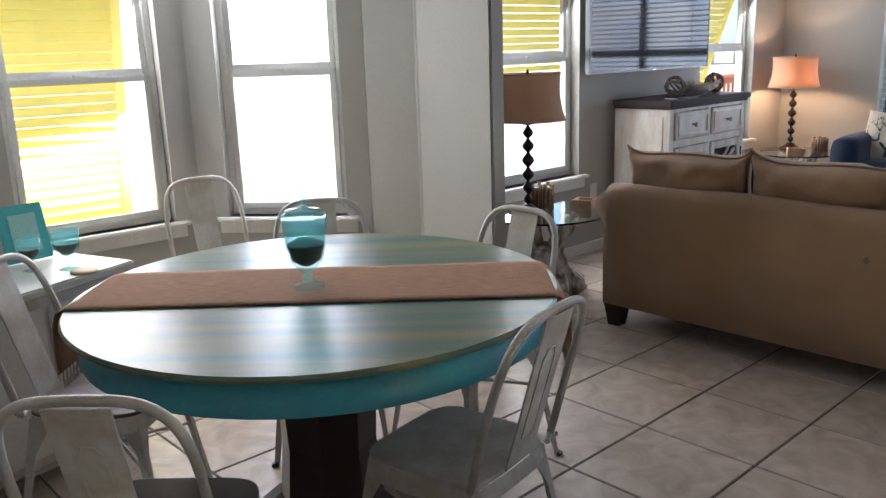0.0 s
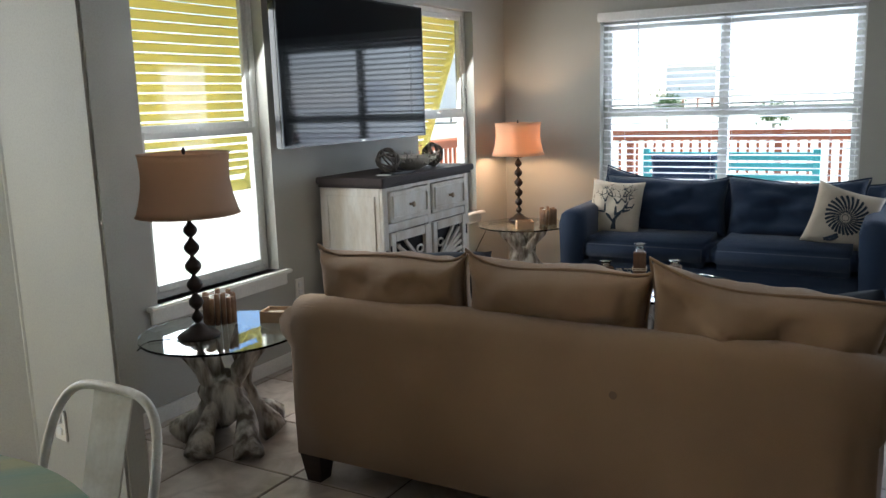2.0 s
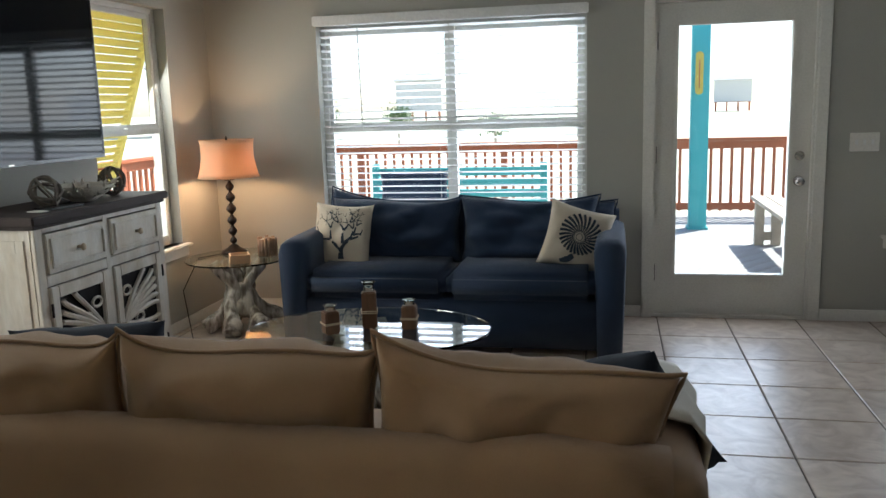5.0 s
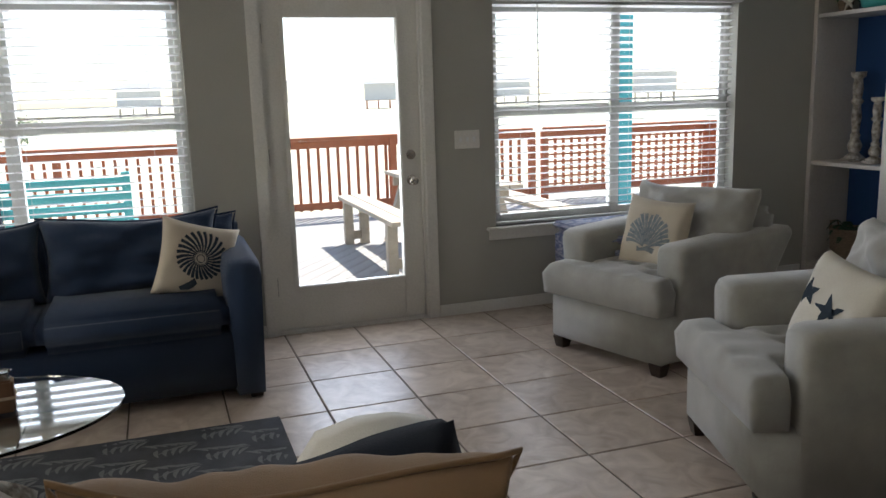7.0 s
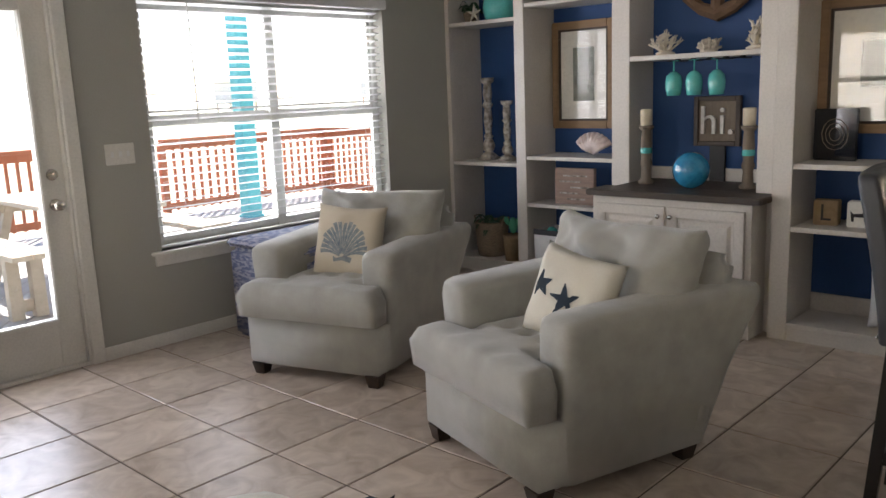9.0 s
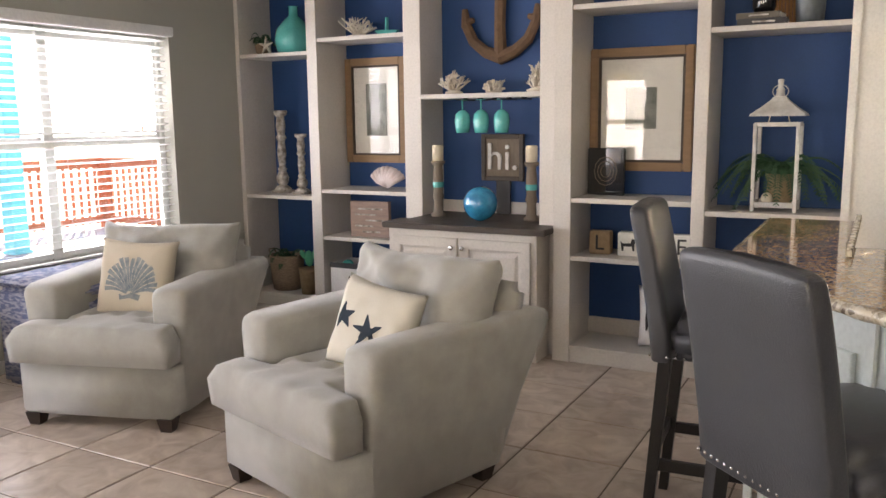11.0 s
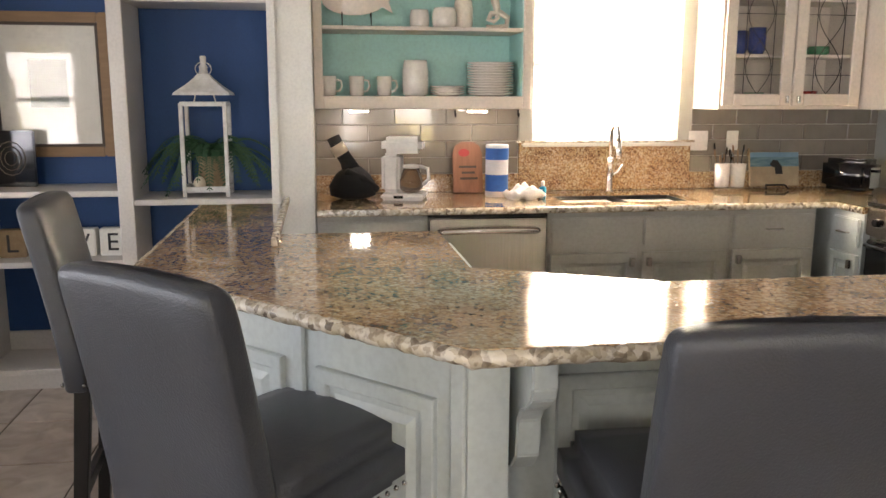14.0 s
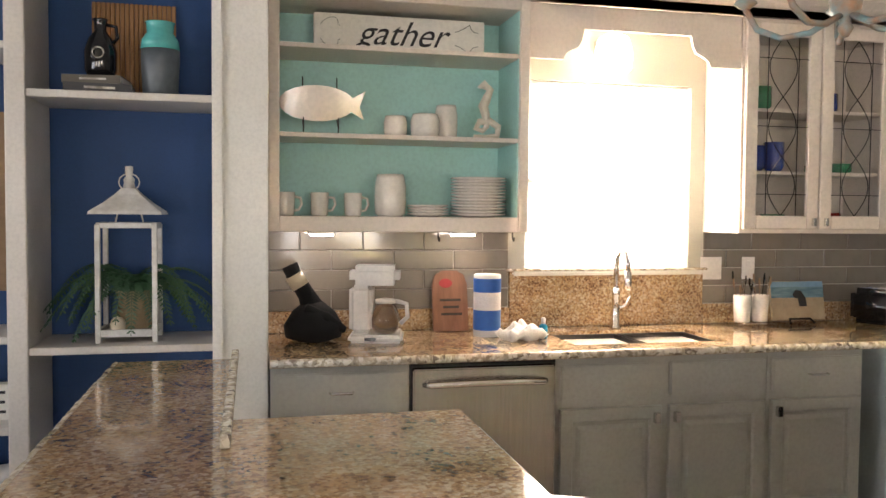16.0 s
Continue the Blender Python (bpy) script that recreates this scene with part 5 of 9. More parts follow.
for k in range(2):
    x0 = 0.055 + k * (CW / 2 - 0.035)
    x1 = x0 + CW / 2 - 0.08
    dr = part("drawer", bm_box((x0, -0.012, 0.752), (x1, 0.018, 0.918), 0.004), "distressed", ch)
    bm = bm_box((x0 + 0.02, -0.022, 0.772), (x1 - 0.02, -0.010, 0.782), 0.003)
    bm_box((x0 + 0.02, -0.022, 0.888), (x1 - 0.02, -0.010, 0.898), 0.003, into=bm)
    bm_box((x0 + 0.02, -0.022, 0.782), (x0 + 0.03, -0.010, 0.888), 0.003, into=bm)
    bm_box((x1 - 0.03, -0.022, 0.782), (x1 - 0.02, -0.010, 0.888), 0.003, into=bm)
    part("moulding", bm, "distressed", dr)
    part("knob", bm_move(bm_lathe([(0.008, 0), (0.007, 0.015), (0.016, 0.024), (0.014, 0.032), (0.004, 0.036)], 18), pose((x0 + x1) / 2, -0.012, 0.835, 90)), "rope", dr, smooth=True)
    # black sheet gives the scrollwork's openings their inside shade as flat colour
    d = part("door_panel", bm_box((x0, 0.012, 0.135), (x1, 0.016, 0.695)), "black", ch, "black sheet standing in for the shaded recess behind the scrollwork")
    bm = bm_box((x0, -0.012, 0.135), (x0 + 0.05, 0.010, 0.695), 0.004)
    bm_box((x1 - 0.05, -0.012, 0.135), (x1, 0.010, 0.695), 0.004, into=bm)
    bm_box((x0 + 0.05, -0.012, 0.135), (x1 - 0.05, 0.010, 0.185), 0.004, into=bm)
    bm_box((x0 + 0.05, -0.012, 0.645), (x1 - 0.05, 0.010, 0.695), 0.004, into=bm)
    df = part("door_frame", bm, "distressed", ch)
    bm = bmesh.new()
    gx0, gx1, gz0, gz1 = x0 + 0.05, x1 - 0.05, 0.185, 0.645
    base = (gx1, 0.40) if k == 0 else (gx0, 0.40)
    sgn = -1 if k == 0 else 1
    w = gx1 - gx0
    for q, (zz, reach, rise) in enumerate(((0.24, 1.0, -0.03), (0.30, 0.98, 0.0), (0.36, 0.96, 0.03), (0.42, 0.95, 0.07), (0.48, 0.9, 0.10), (0.54, 0.7, 0.11))):
        for up in (1, -1):
            pts = []
            for j in range(10):
                t = j / 9
                x = base[0] + sgn * w * reach * math.sin(t * 1.5708)
                z = 0.415 + up * ((zz - 0.20) * 0.75 * t ** 0.7 + 0.02 * math.sin(3.14 * t))
                if gz0 - 0.005 <= z <= gz1 + 0.005:
                    pts.append((x, -0.001, z))
            if len(pts) > 2:
                bm_tube(pts, 0.0125, 6, into=bm)
    for q in range(5):
        a = radians(-70 + 35 * q)
        cx, cz = base[0] + sgn * w * 0.45 * math.cos(a), 0.415 + 0.16 * math.sin(a)
        bm_tube([(cx + 0.035 * math.cos(b), -0.001, cz + 0.022 * math.sin(b)) for b in [0.6283 * k2 for k2 in range(10)]], 0.007, 6, closed=True, into=bm)
    part("scrollwork", bm, "distressed", df)
    hx = x1 - 0.02 if k == 0 else x0 + 0.02
    part("door_knob", bm_move(bm_lathe([(0.006, 0), (0.006, 0.014), (0.013, 0.022), (0.003, 0.03)], 16), pose(hx, -0.012, 0.42, 90)), "rope", df, smooth=True)
    hx = x0 - 0.004 if k == 0 else x1 + 0.004
    for hz in (0.24, 0.60):
        part("door_hinge", bm_box((hx - 0.006, -0.016, hz - 0.03), (hx + 0.006, -0.008, hz + 0.03), 0.002), "bronze", df)
for fx in (0.0, CW - 0.06):
    part("plinth_foot", bm_box((fx, 0.02, 0), (fx + 0.06, CD, 0.10), 0.003), "distressed", ch)


def vine_ball(m, r, label):
    v = thing("vine_orb", label, "ornament", m, "woven vine orbs")
    rng = random.Random(int(r * 977))
    bm = bmesh.new()
    for k in range(9):
        q = Euler((rng.uniform(0, 6), rng.uniform(0, 6), rng.uniform(0, 6))).to_matrix()
        rr = r * rng.uniform(0.88, 1.0)
        bm_tube([q @ Vector((rr * math.cos(a), rr * math.sin(a), 0.05 * r * math.sin(3 * a))) + Vector((0, 0, r)) for a in [6.2831853 * j / 22 for j in range(22)]], 0.0055, 5, closed=True, into=bm)
    part("woven_vines", bm, "vine", v, smooth=True)


vine_ball(pose(5.20, 3.24, 1.035), 0.072, "dark woven vine orb on the media chest")
vine_ball(pose(5.68, 3.22, 1.035), 0.075, "pale woven vine orb on the media chest")
cb = thing("coral_bowl", "pale coral-branch bowl on the media chest", "bowl", pose(5.45, 3.23, 1.035))
rng = random.Random(8)
part("bowl", bm_lathe([(0.05, 0.0), (0.10, 0.03), (0.15, 0.075), (0.145, 0.08), (0.09, 0.04), (0.02, 0.015)], 28), "coral", cb, smooth=True)
bm = bmesh.new()
for k in range(110):
    a, t = rng.uniform(0, 6.283), rng.uniform(0.2, 1.0)
    r0, z0 = 0.05 + 0.10 * t, 0.0 + 0.078 * t
    p = Vector((r0 * math.cos(a), r0 * math.sin(a), z0))
    o = Vector((math.cos(a), math.sin(a), rng.uniform(0.1, 1.1))).normalized() * rng.uniform(0.02, 0.05)
    bm_tube([p, p + o * 0.6 + Vector((0, 0, 0.004)), p + o], [0.006, 0.005, 0.003], 5, into=bm)
part("coral_branches", bm, "coral", cb, smooth=True)
th = thing("remote_tray", "small dark tray with papers on the chest", "tray", pose(5.14, 3.16, 1.035, 0, 0, -10))
part("tray", bm_box((-0.07, -0.05, 0), (0.13, 0.05, 0.012), 0.004), "black_plastic", th)
part("paper", bm_box((-0.12, -0.045, 0.0), (-0.071, 0.03, 0.004), 0.001), "trim", th)

# television
tv = thing("television", "large black flat television on the wall, switched off", "television", pose(4.53, 3.445, 1.215))
TVW, TVH = 1.45, 0.83
part("body", bm_box((0.0, 0.006, 0.0), (TVW, 0.05, TVH), 0.006), "black_plastic", tv)
bm = bm_box((0, 0, 0), (0.010, 0.006, TVH))
bm_box((TVW - 0.010, 0, 0), (TVW, 0.006, TVH), into=bm)
bm_box((0.010, 0, TVH - 0.010), (TVW - 0.010, 0.006, TVH), into=bm)
bm_box((0.010, 0, 0), (TVW - 0.010, 0.006, 0.016), into=bm)
part("bezel", bm, "black_plastic", tv)
part("screen", bm_box((0.010, 0.003, 0.016), (TVW - 0.010, 0.0055, TVH - 0.010)), "screen", tv)
part("wall_bracket", bm_box((0.5, 0.05, 0.25), (0.97, NORTH - 3.445, 0.6), 0.004), "black_plastic", tv)
part("logo_bar", bm_box((TVW / 2 - 0.02, -0.001, 0.004), (TVW / 2 + 0.02, 0.0, 0.010)), "chrome", tv)

# ---- dining ----
M["white_metal"] = material("worn_cream_metal", (0.62, 0.60, 0.55), 0.45, colour2=(0.50, 0.46, 0.39), scale=9, amount=0.2, bump=0.15, bump_scale=80)
M["seat_wood"] = material("brown_wood_seat", (0.10, 0.05, 0.03), 0.45, scale=6, stretch=(1, 8, 1), bump=0.2)


def table_paint():
    m = material("brushed_teal_tabletop", (0.05, 0.17, 0.155), 0.36, colour2=(0.27, 0.24, 0.10), scale=1.5, amount=0.42, stretch=(0.5, 8.0, 1), bump=0.15, bump_scale=40, coat=0.03)
    return m


M["table_top"] = table_paint()
M["table_top"].node_tree.nodes["Principled BSDF"].inputs["Specular IOR Level"].default_value = 0.3
M["table_rim"] = material("turquoise_rim", (0.07, 0.36, 0.44), 0.35, colour2=(0.05, 0.28, 0.36), scale=4, stretch=(1, 1, 4), bump=0.1)
M["burlap"] = material("coral_burlap", (0.58, 0.34, 0.20), 0.95, colour2=(0.36, 0.18, 0.10), scale=22, stretch=(1.2, 8, 1), bump=1.0, bump_scale=110)
M["teal_glass"] = pane_material("teal_glass")
tint, tint_mix = M["teal_glass"].node_tree.nodes.new("ShaderNodeBsdfTranslucent"), M["teal_glass"].node_tree.nodes.new("ShaderNodeMixShader")
tint.inputs[0].default_value, tint_mix.inputs[0].default_value = (0.35, 0.70, 0.72, 1), 0.13
for node in M["teal_glass"].node_tree.nodes:
    if node.type == "BSDF_TRANSPARENT":
        node.inputs[0].default_value = (0.80, 0.94, 0.95, 1)
    if node.type == "OUTPUT_MATERIAL":
        M["teal_glass"].node_tree.links.new(node.inputs[0].links[0].from_socket, tint_mix.inputs[1])
        M["teal_glass"].node_tree.links.new(tint.outputs[0], tint_mix.inputs[2])
        M["teal_glass"].node_tree.links.new(tint_mix.outputs[0], node.inputs[0])
M["brown_sand"] = material("jar_sand", (0.16, 0.11, 0.07), 0.9, scale=60, bump=0.5)

dt = thing("dining_table", "round teal brushed dining table on a dark pedestal", "dining table", pose(1.417, 2.05, 0, 0, 0, -44))
part("tabletop", bm_lathe([(0.655, 0.742), (0.672, 0.748), (0.677, 0.757), (0.671, 0.765)], 72), "table_top", dt)
part("apron", bm_lathe([(0.640, 0.655), (0.645, 0.742), (0.625, 0.742), (0.620, 0.655)], 72, cap=False), "table_rim", dt, smooth=True)
part("pedestal", bm_lathe([(0.30, 0.0), (0.30, 0.03), (0.22, 0.06), (0.155, 0.12), (0.14, 0.30), (0.15, 0.50), (0.20, 0.65), (0.30, 0.742)], 8), "dark_wood", dt)
rn = thing("table_runner", "woven coral burlap table runner with hanging fringed ends", "table runner", pose(1.417, 2.05, 0.7665, 0, 0, -43.4))
bm = bmesh.new()
rows = []
for j in range(41):
    s = -1 + 2 * j / 40
    x = s * 0.86
    z, xx = 0.0, x
    edge = 0.672
    if abs(x) > edge:
        over = abs(x) - edge
        xx = math.copysign(edge + 0.020 * min(1, over * 20), x)
        z = -over
    rows.append([bm.verts.new((xx + 0.004 * noise.noise(Vector((j, i, 3))) * (abs(x) > edge), (-0.180 + 0.36 * i / 12) * (1 - 0.1 * (abs(x) > edge)) - 0.0, z + 0.0015 + 0.0016 * noise.noise(Vector((j * 0.9, i * 0.7, 1))))) for i in range(13)])
for a, b in zip(rows, rows[1:]):
    for i in range(12):
        bm.faces.new((a[i], b[i], b[i + 1], a[i + 1]))
cloth = part("cloth", bm, "burlap", rn, smooth=True)
sm = cloth.modifiers.new("solidify", "SOLIDIFY")
sm.thickness, sm.offset = 0.003, 1.0
bm = bmesh.new()
for s in (-1, 1):
    for i in range(14):
        y = -0.135 + 0.27 * i / 13
        bm_tube([(s * 0.693, y, -0.185), (s * 0.697, y + 0.004, -0.21), (s * 0.695, y, -0.235)], [0.002, 0.003, 0.002], 5, into=bm)
part("fringe", bm, "rope", rn)
jar = thing("glass_jar", "lidded teal glass jar part filled with brown sand", "glass jar", pose(1.38, 2.045, 0.770))
part("jar_body", bm_lathe([(0.046, 0), (0.046, 0.004), (0.014, 0.018), (0.010, 0.035), (0.022, 0.050), (0.045, 0.075), (0.056, 0.12), (0.060, 0.175), (0.063, 0.20), (0.060, 0.20), (0.056, 0.175), (0.052, 0.12), (0.041, 0.080), (0.012, 0.060)], 36), "teal_glass", jar, smooth=True)
part("sand", bm_lathe([(0.02, 0.066), (0.040, 0.081), (0.051, 0.12), (0.051, 0.125), (0.02, 0.14), (0.004, 0.142)], 28), "brown_sand", jar, smooth=True)
part("lid", bm_lathe([(0.064, 0.200), (0.066, 0.206), (0.050, 0.218), (0.016, 0.224), (0.008, 0.230), (0.013, 0.240), (0.006, 0.248), (0.010, 0.256), (0.004, 0.266), (0.006, 0.272), (0.001, 0.280)], 32), "teal_glass", jar, smooth=True)


def metal_chair(m, label, seat_mat="white_metal"):
    c = thing("metal_chair", label, "dining chair", m, "metal dining chairs")
    S = 0.175
    bm = bmesh.new()
    out = []
    for k in range(32):
        a = 6.2831853 * k / 32
        e = 0.42
        x = math.copysign(abs(math.cos(a)) ** e, math.cos(a)) * (S - 0.0)
        y = math.copysign(abs(math.sin(a)) ** e, math.sin(a)) * S
        out.append((x * (1.0 if y > 0 else 1.04), y))
    part("seat", bm_prism(out, 0.440, 0.452, bevel=0.003), seat_mat, c)
    bm = bmesh.new()
    for (x0, y0), (x1, y1) in zip(out, out[1:] + out[:1]):
        v = [bm.verts.new(p) for p in ((x0, y0, 0.440), (x1, y1, 0.440), (x1 * 1.03, y1 * 1.03, 0.395), (x0 * 1.03, y0 * 1.03, 0.395))]
        bm.faces.new(v)
    part("seat_skirt", bm, "white_metal", c, smooth=True)
    for sx in (-1, 1):
        for sy in (-1, 1):
            x, y = sx * 0.155, sy * 0.155
            fx, fy = sx * 0.205, sy * (0.215 if sy < 0 else 0.225)
            bm = bmesh.new()
            w0, w1 = 0.042, 0.016
            for ax in (0, 1):
                dx, dy = (sx, 0) if ax == 0 else (0, sy)
                tw = Vector((-dx, 0, 0)) if ax == 0 else Vector((0, -dy, 0))
                a0, b0 = Vector((x, y, 0.43)), Vector((fx, fy, 0.0))
                v = [bm.verts.new(p) for p in (a0, b0, b0 + tw * w1, a0.lerp(b0, 0.25) + tw * w1 * 1.4, a0 + tw * w0 * 1.6)]
                bm.faces.new(v)
            leg = part("leg", bm, "white_metal", c)
            sd = leg.modifiers.new("solidify", "SOLIDIFY")
            sd.thickness = 0.004
            part("foot_cap", bm_box((fx - 0.012, fy - 0.012, 0), (fx + 0.012, fy + 0.012, 0.014), 0.003, 1), "black_plastic", c)
    pts = []
    for k in range(25):
        t = k / 24
        a = math.pi * t
        wx = 0.178 + 0.012 * math.sin(a)
        z = 0.45 + 0.40 * min(1, math.sin(a) ** 0.42)
        x = -wx * math.copysign(abs(math.cos(a)) ** 0.55, math.cos(a))
        pts.append((x, 0.165 + 0.10 * (z - 0.45) / 0.40 + 0.02 * math.sin(a), z))
    part("back_hoop", bm_tube(pts, 0.0105, 8), "white_metal", c, smooth=True)
    bm = bm_box((-0.058, -0.0025, -0.20), (0.058, 0.0025, 0.20), 0.001)
    for v in bm.verts:
        v.co.x *= 1.0 + 0.14 * (v.co.z + 0.2)
        v.co.y += 0.10 * v.co.x ** 2 * 6
    part("splat", bm, "white_metal", c).matrix_basis = pose(0, 0.234, 0.645, -16)
    bm = bmesh.new()
    bm_tube([(-0.026, 0, -0.12), (-0.026, 0, 0.09), (-0.012, 0, 0.115), (0.012, 0, 0.115), (0.026, 0, 0.09), (0.026, 0, -0.12)], 0.004, 6, closed=True, into=bm)
    part("pressed_rib", bm, "white_metal", c, smooth=True).matrix_basis = pose(0, 0.2375, 0.645, -16)
    for sx in (-1, 1):
        part("back_bracket", bm_tube([(sx * 0.176, 0.165, 0.45), (sx * 0.135, 0.18, 0.445)], 0.008, 6), "white_metal", c)
        part("bolt", bm_lathe([(0.007, 0), (0.005, 0.004), (0.001, 0.005)], 10), "chrome", c).matrix_basis = pose(sx * 0.168, 0.187, 0.455, -90)
    bm = bmesh.new()
    part("cross_brace", bm_tube([(-0.18, -0.18, 0.27), (0, 0, 0.30), (0.18, 0.18, 0.27)], 0.006, 6), "white_metal", c)
    part("cross_brace", bm_tube([(0.18, -0.18, 0.262), (0, 0, 0.288), (-0.18, 0.18, 0.262)], 0.006, 6), "white_metal", c)
    return c


def chair_at(x, y, tx, ty, turn=0.0, **kw):
    """A chair whose back stands near (x, y) and whose seat looks at (tx, ty)."""
    a = math.degrees(math.atan2(ty - y, tx - x)) + 90 + turn
    f = Vector((tx - x, ty - y, 0)).normalized()
    return metal_chair(pose(x + f.x * 0.24, y + f.y * 0.24, 0, 0, 0, a), **kw)


T0 = (1.417, 2.05)
chair_at(2.25, 2.05, *T0, label="cream painted metal dining chair tucked under the table")
chair_at(1.92, 2.76, *T0, label="cream painted metal dining chair beside the partition")
chair_at(1.92, 3.72, 1.70, 2.3, label="cream painted metal dining chair by the bay window")
chair_at(1.485, 1.29, 1.36, 2.01, label="worn cream metal dining chair pulled out from the table")
chair_at(0.60, 1.56, 0.90, 1.86, seat_mat="seat_wood", label="cream metal dining chair with a brown wooden seat")
chair_at(0.80, 2.70, *T0, seat_mat="seat_wood", label="cream metal dining chair with a brown seat beside the sideboard")

# sideboard in the bay
sb = thing("sideboard", "low white painted sideboard in the bay", "sideboard", pose(0.72, 3.10, 0, 0, 0, 20))
part("top", bm_box((-0.55, -0.22, 0.66), (0.55, 0.22, 0.69), 0.006), "trim", sb)
part("body", bm_box((-0.52, -0.20, 0.08), (0.52, 0.20, 0.66), 0.006), "distressed", sb)
for k in range(3):
    part("door_panel", bm_box((-0.50 + k * 0.34, -0.212, 0.12), (-0.18 + k * 0.34, -0.200, 0.62), 0.004), "trim", sb)
for fx in (-0.48, 0.48):
    for fy in (-0.16, 0.16):
        part("foot", bm_box((fx - 0.03, fy - 0.03, 0), (fx + 0.03, fy + 0.03, 0.08), 0.004), "trim", sb)


def goblet(m, s, label):
    g = thing("glass_goblet", label, "glass goblet", m, "teal glass goblets")
    part("bowl", bm_lathe([(0.04 * s, 0), (0.008 * s, 0.012 * s), (0.010 * s, 0.04 * s), (0.045 * s, 0.08 * s), (0.052 * s, 0.15 * s), (0.049 * s, 0.15 * s), (0.042 * s, 0.085 * s), (0.005 * s, 0.05 * s)], 28), "teal_glass", g, smooth=True)
    part("sand", bm_lathe([(0.02 * s, 0.058 * s), (0.041 * s, 0.085 * s), (0.043 * s, 0.10 * s)], 24), "brown_sand", g)


goblet(pose(1.10, 3.14, 0.69), 0.95, "teal glass goblet part filled with sand")
goblet(pose(1.00, 3.22, 0.69), 0.8, "small teal glass goblet on the white sideboard")
pf = thing("framed_photo", "teal painted picture frame standing on the sideboard", "picture frame", pose(1.04, 3.36, 0.695, -12, 0, 10))
part("frame", bm_box((-0.085, -0.008, 0), (0.085, 0.008, 0.21), 0.004), "teal", pf)
part("photo", bm_box((-0.05, -0.0105, 0.035), (0.05, -0.0085, 0.175)), "aqua", pf)
th = thing("coaster", "round tan coaster on the sideboard", "coaster", pose(1.12, 3.05, 0.69))
part("disc", bm_lathe([(0.045, 0), (0.047, 0.006), (0.04, 0.009)], 24), "box_wood", th)

# wooden chandelier over the table: curved arms rising from a small hub, a dark lamp cup under each end
FIXZ = 1.575
M["fixture_wood"] = material("carved_red_brown_wood", (0.20, 0.075, 0.034), 0.4, colour2=(0.09, 0.036, 0.018), scale=7, stretch=(1, 6, 1), bump=0.3, coat=0.2)
M["fixture_cup"] = material("dark_lamp_cup", (0.03, 0.028, 0.03), 0.45)
cd = thing("chandelier", "red-brown wooden chandelier with dark cups hanging over the dining table", "chandelier", pose(1.42, 2.07, FIXZ))
part("hanging_rod", bm_tube([(0, 0, 0.20), (0, 0, ROOM_H - FIXZ)], 0.012, 8), "bronze", cd)
part("hub", bm_lathe([(0.03, 0.0), (0.042, 0.003), (0.050, 0.02), (0.050, 0.12), (0.035, 0.17), (0.014, 0.21)], 8), "fixture_wood", cd)
for k in range(6):
    bm = bmesh.new()
    rows = []
    for j in range(15):
        u = j / 14
        x = 0.03 + 0.39 * u
        low = 0.004 + 0.085 * math.sin(min(1.0, u * 1.15) * math.pi / 2) ** 0.9 + 0.012 * u
        high = low + 0.085 - 0.035 * u
        half = 0.026 + 0.022 * u
        rows.append([bm.verts.new(q) for q in ((x, -half, low + 0.004), (x, -half * 0.8, low), (x, half * 0.8, low), (x, half, low + 0.004), (x, half, high - 0.005), (x, half * 0.8, high), (x, -half * 0.8, high), (x, -half, high - 0.005))])
    for a, b in zip(rows, rows[1:]):
        for q in range(8):
            bm.faces.new((a[q], a[(q + 1) % 8], b[(q + 1) % 8], b[q]))
    bm.faces.new(rows[0])
    bm.faces.new(rows[-1][::-1])
    bmesh.ops.recalc_face_normals(bm, faces=bm.faces[:])
    turn = pose(0, 0, 0, 0, 0, 22 + 60 * k)
    arm = part("arm", bm, "fixture_wood", cd)
    arm.matrix_basis = turn
    part("lamp_cup", bm_lathe([(0.010, 0.0), (0.026, -0.012), (0.022, -0.03), (0.030, -0.045), (0.026, -0.046)], 20), "fixture_cup", arm, "dark lamp cup").matrix_basis = pose(0.375, 0, 0.098)
part("ceiling_canopy", bm_lathe([(0.06, -0.03), (0.065, 0)], 20), "bronze", cd).matrix_basis = pose(0, 0, ROOM_H - FIXZ - 0.002)

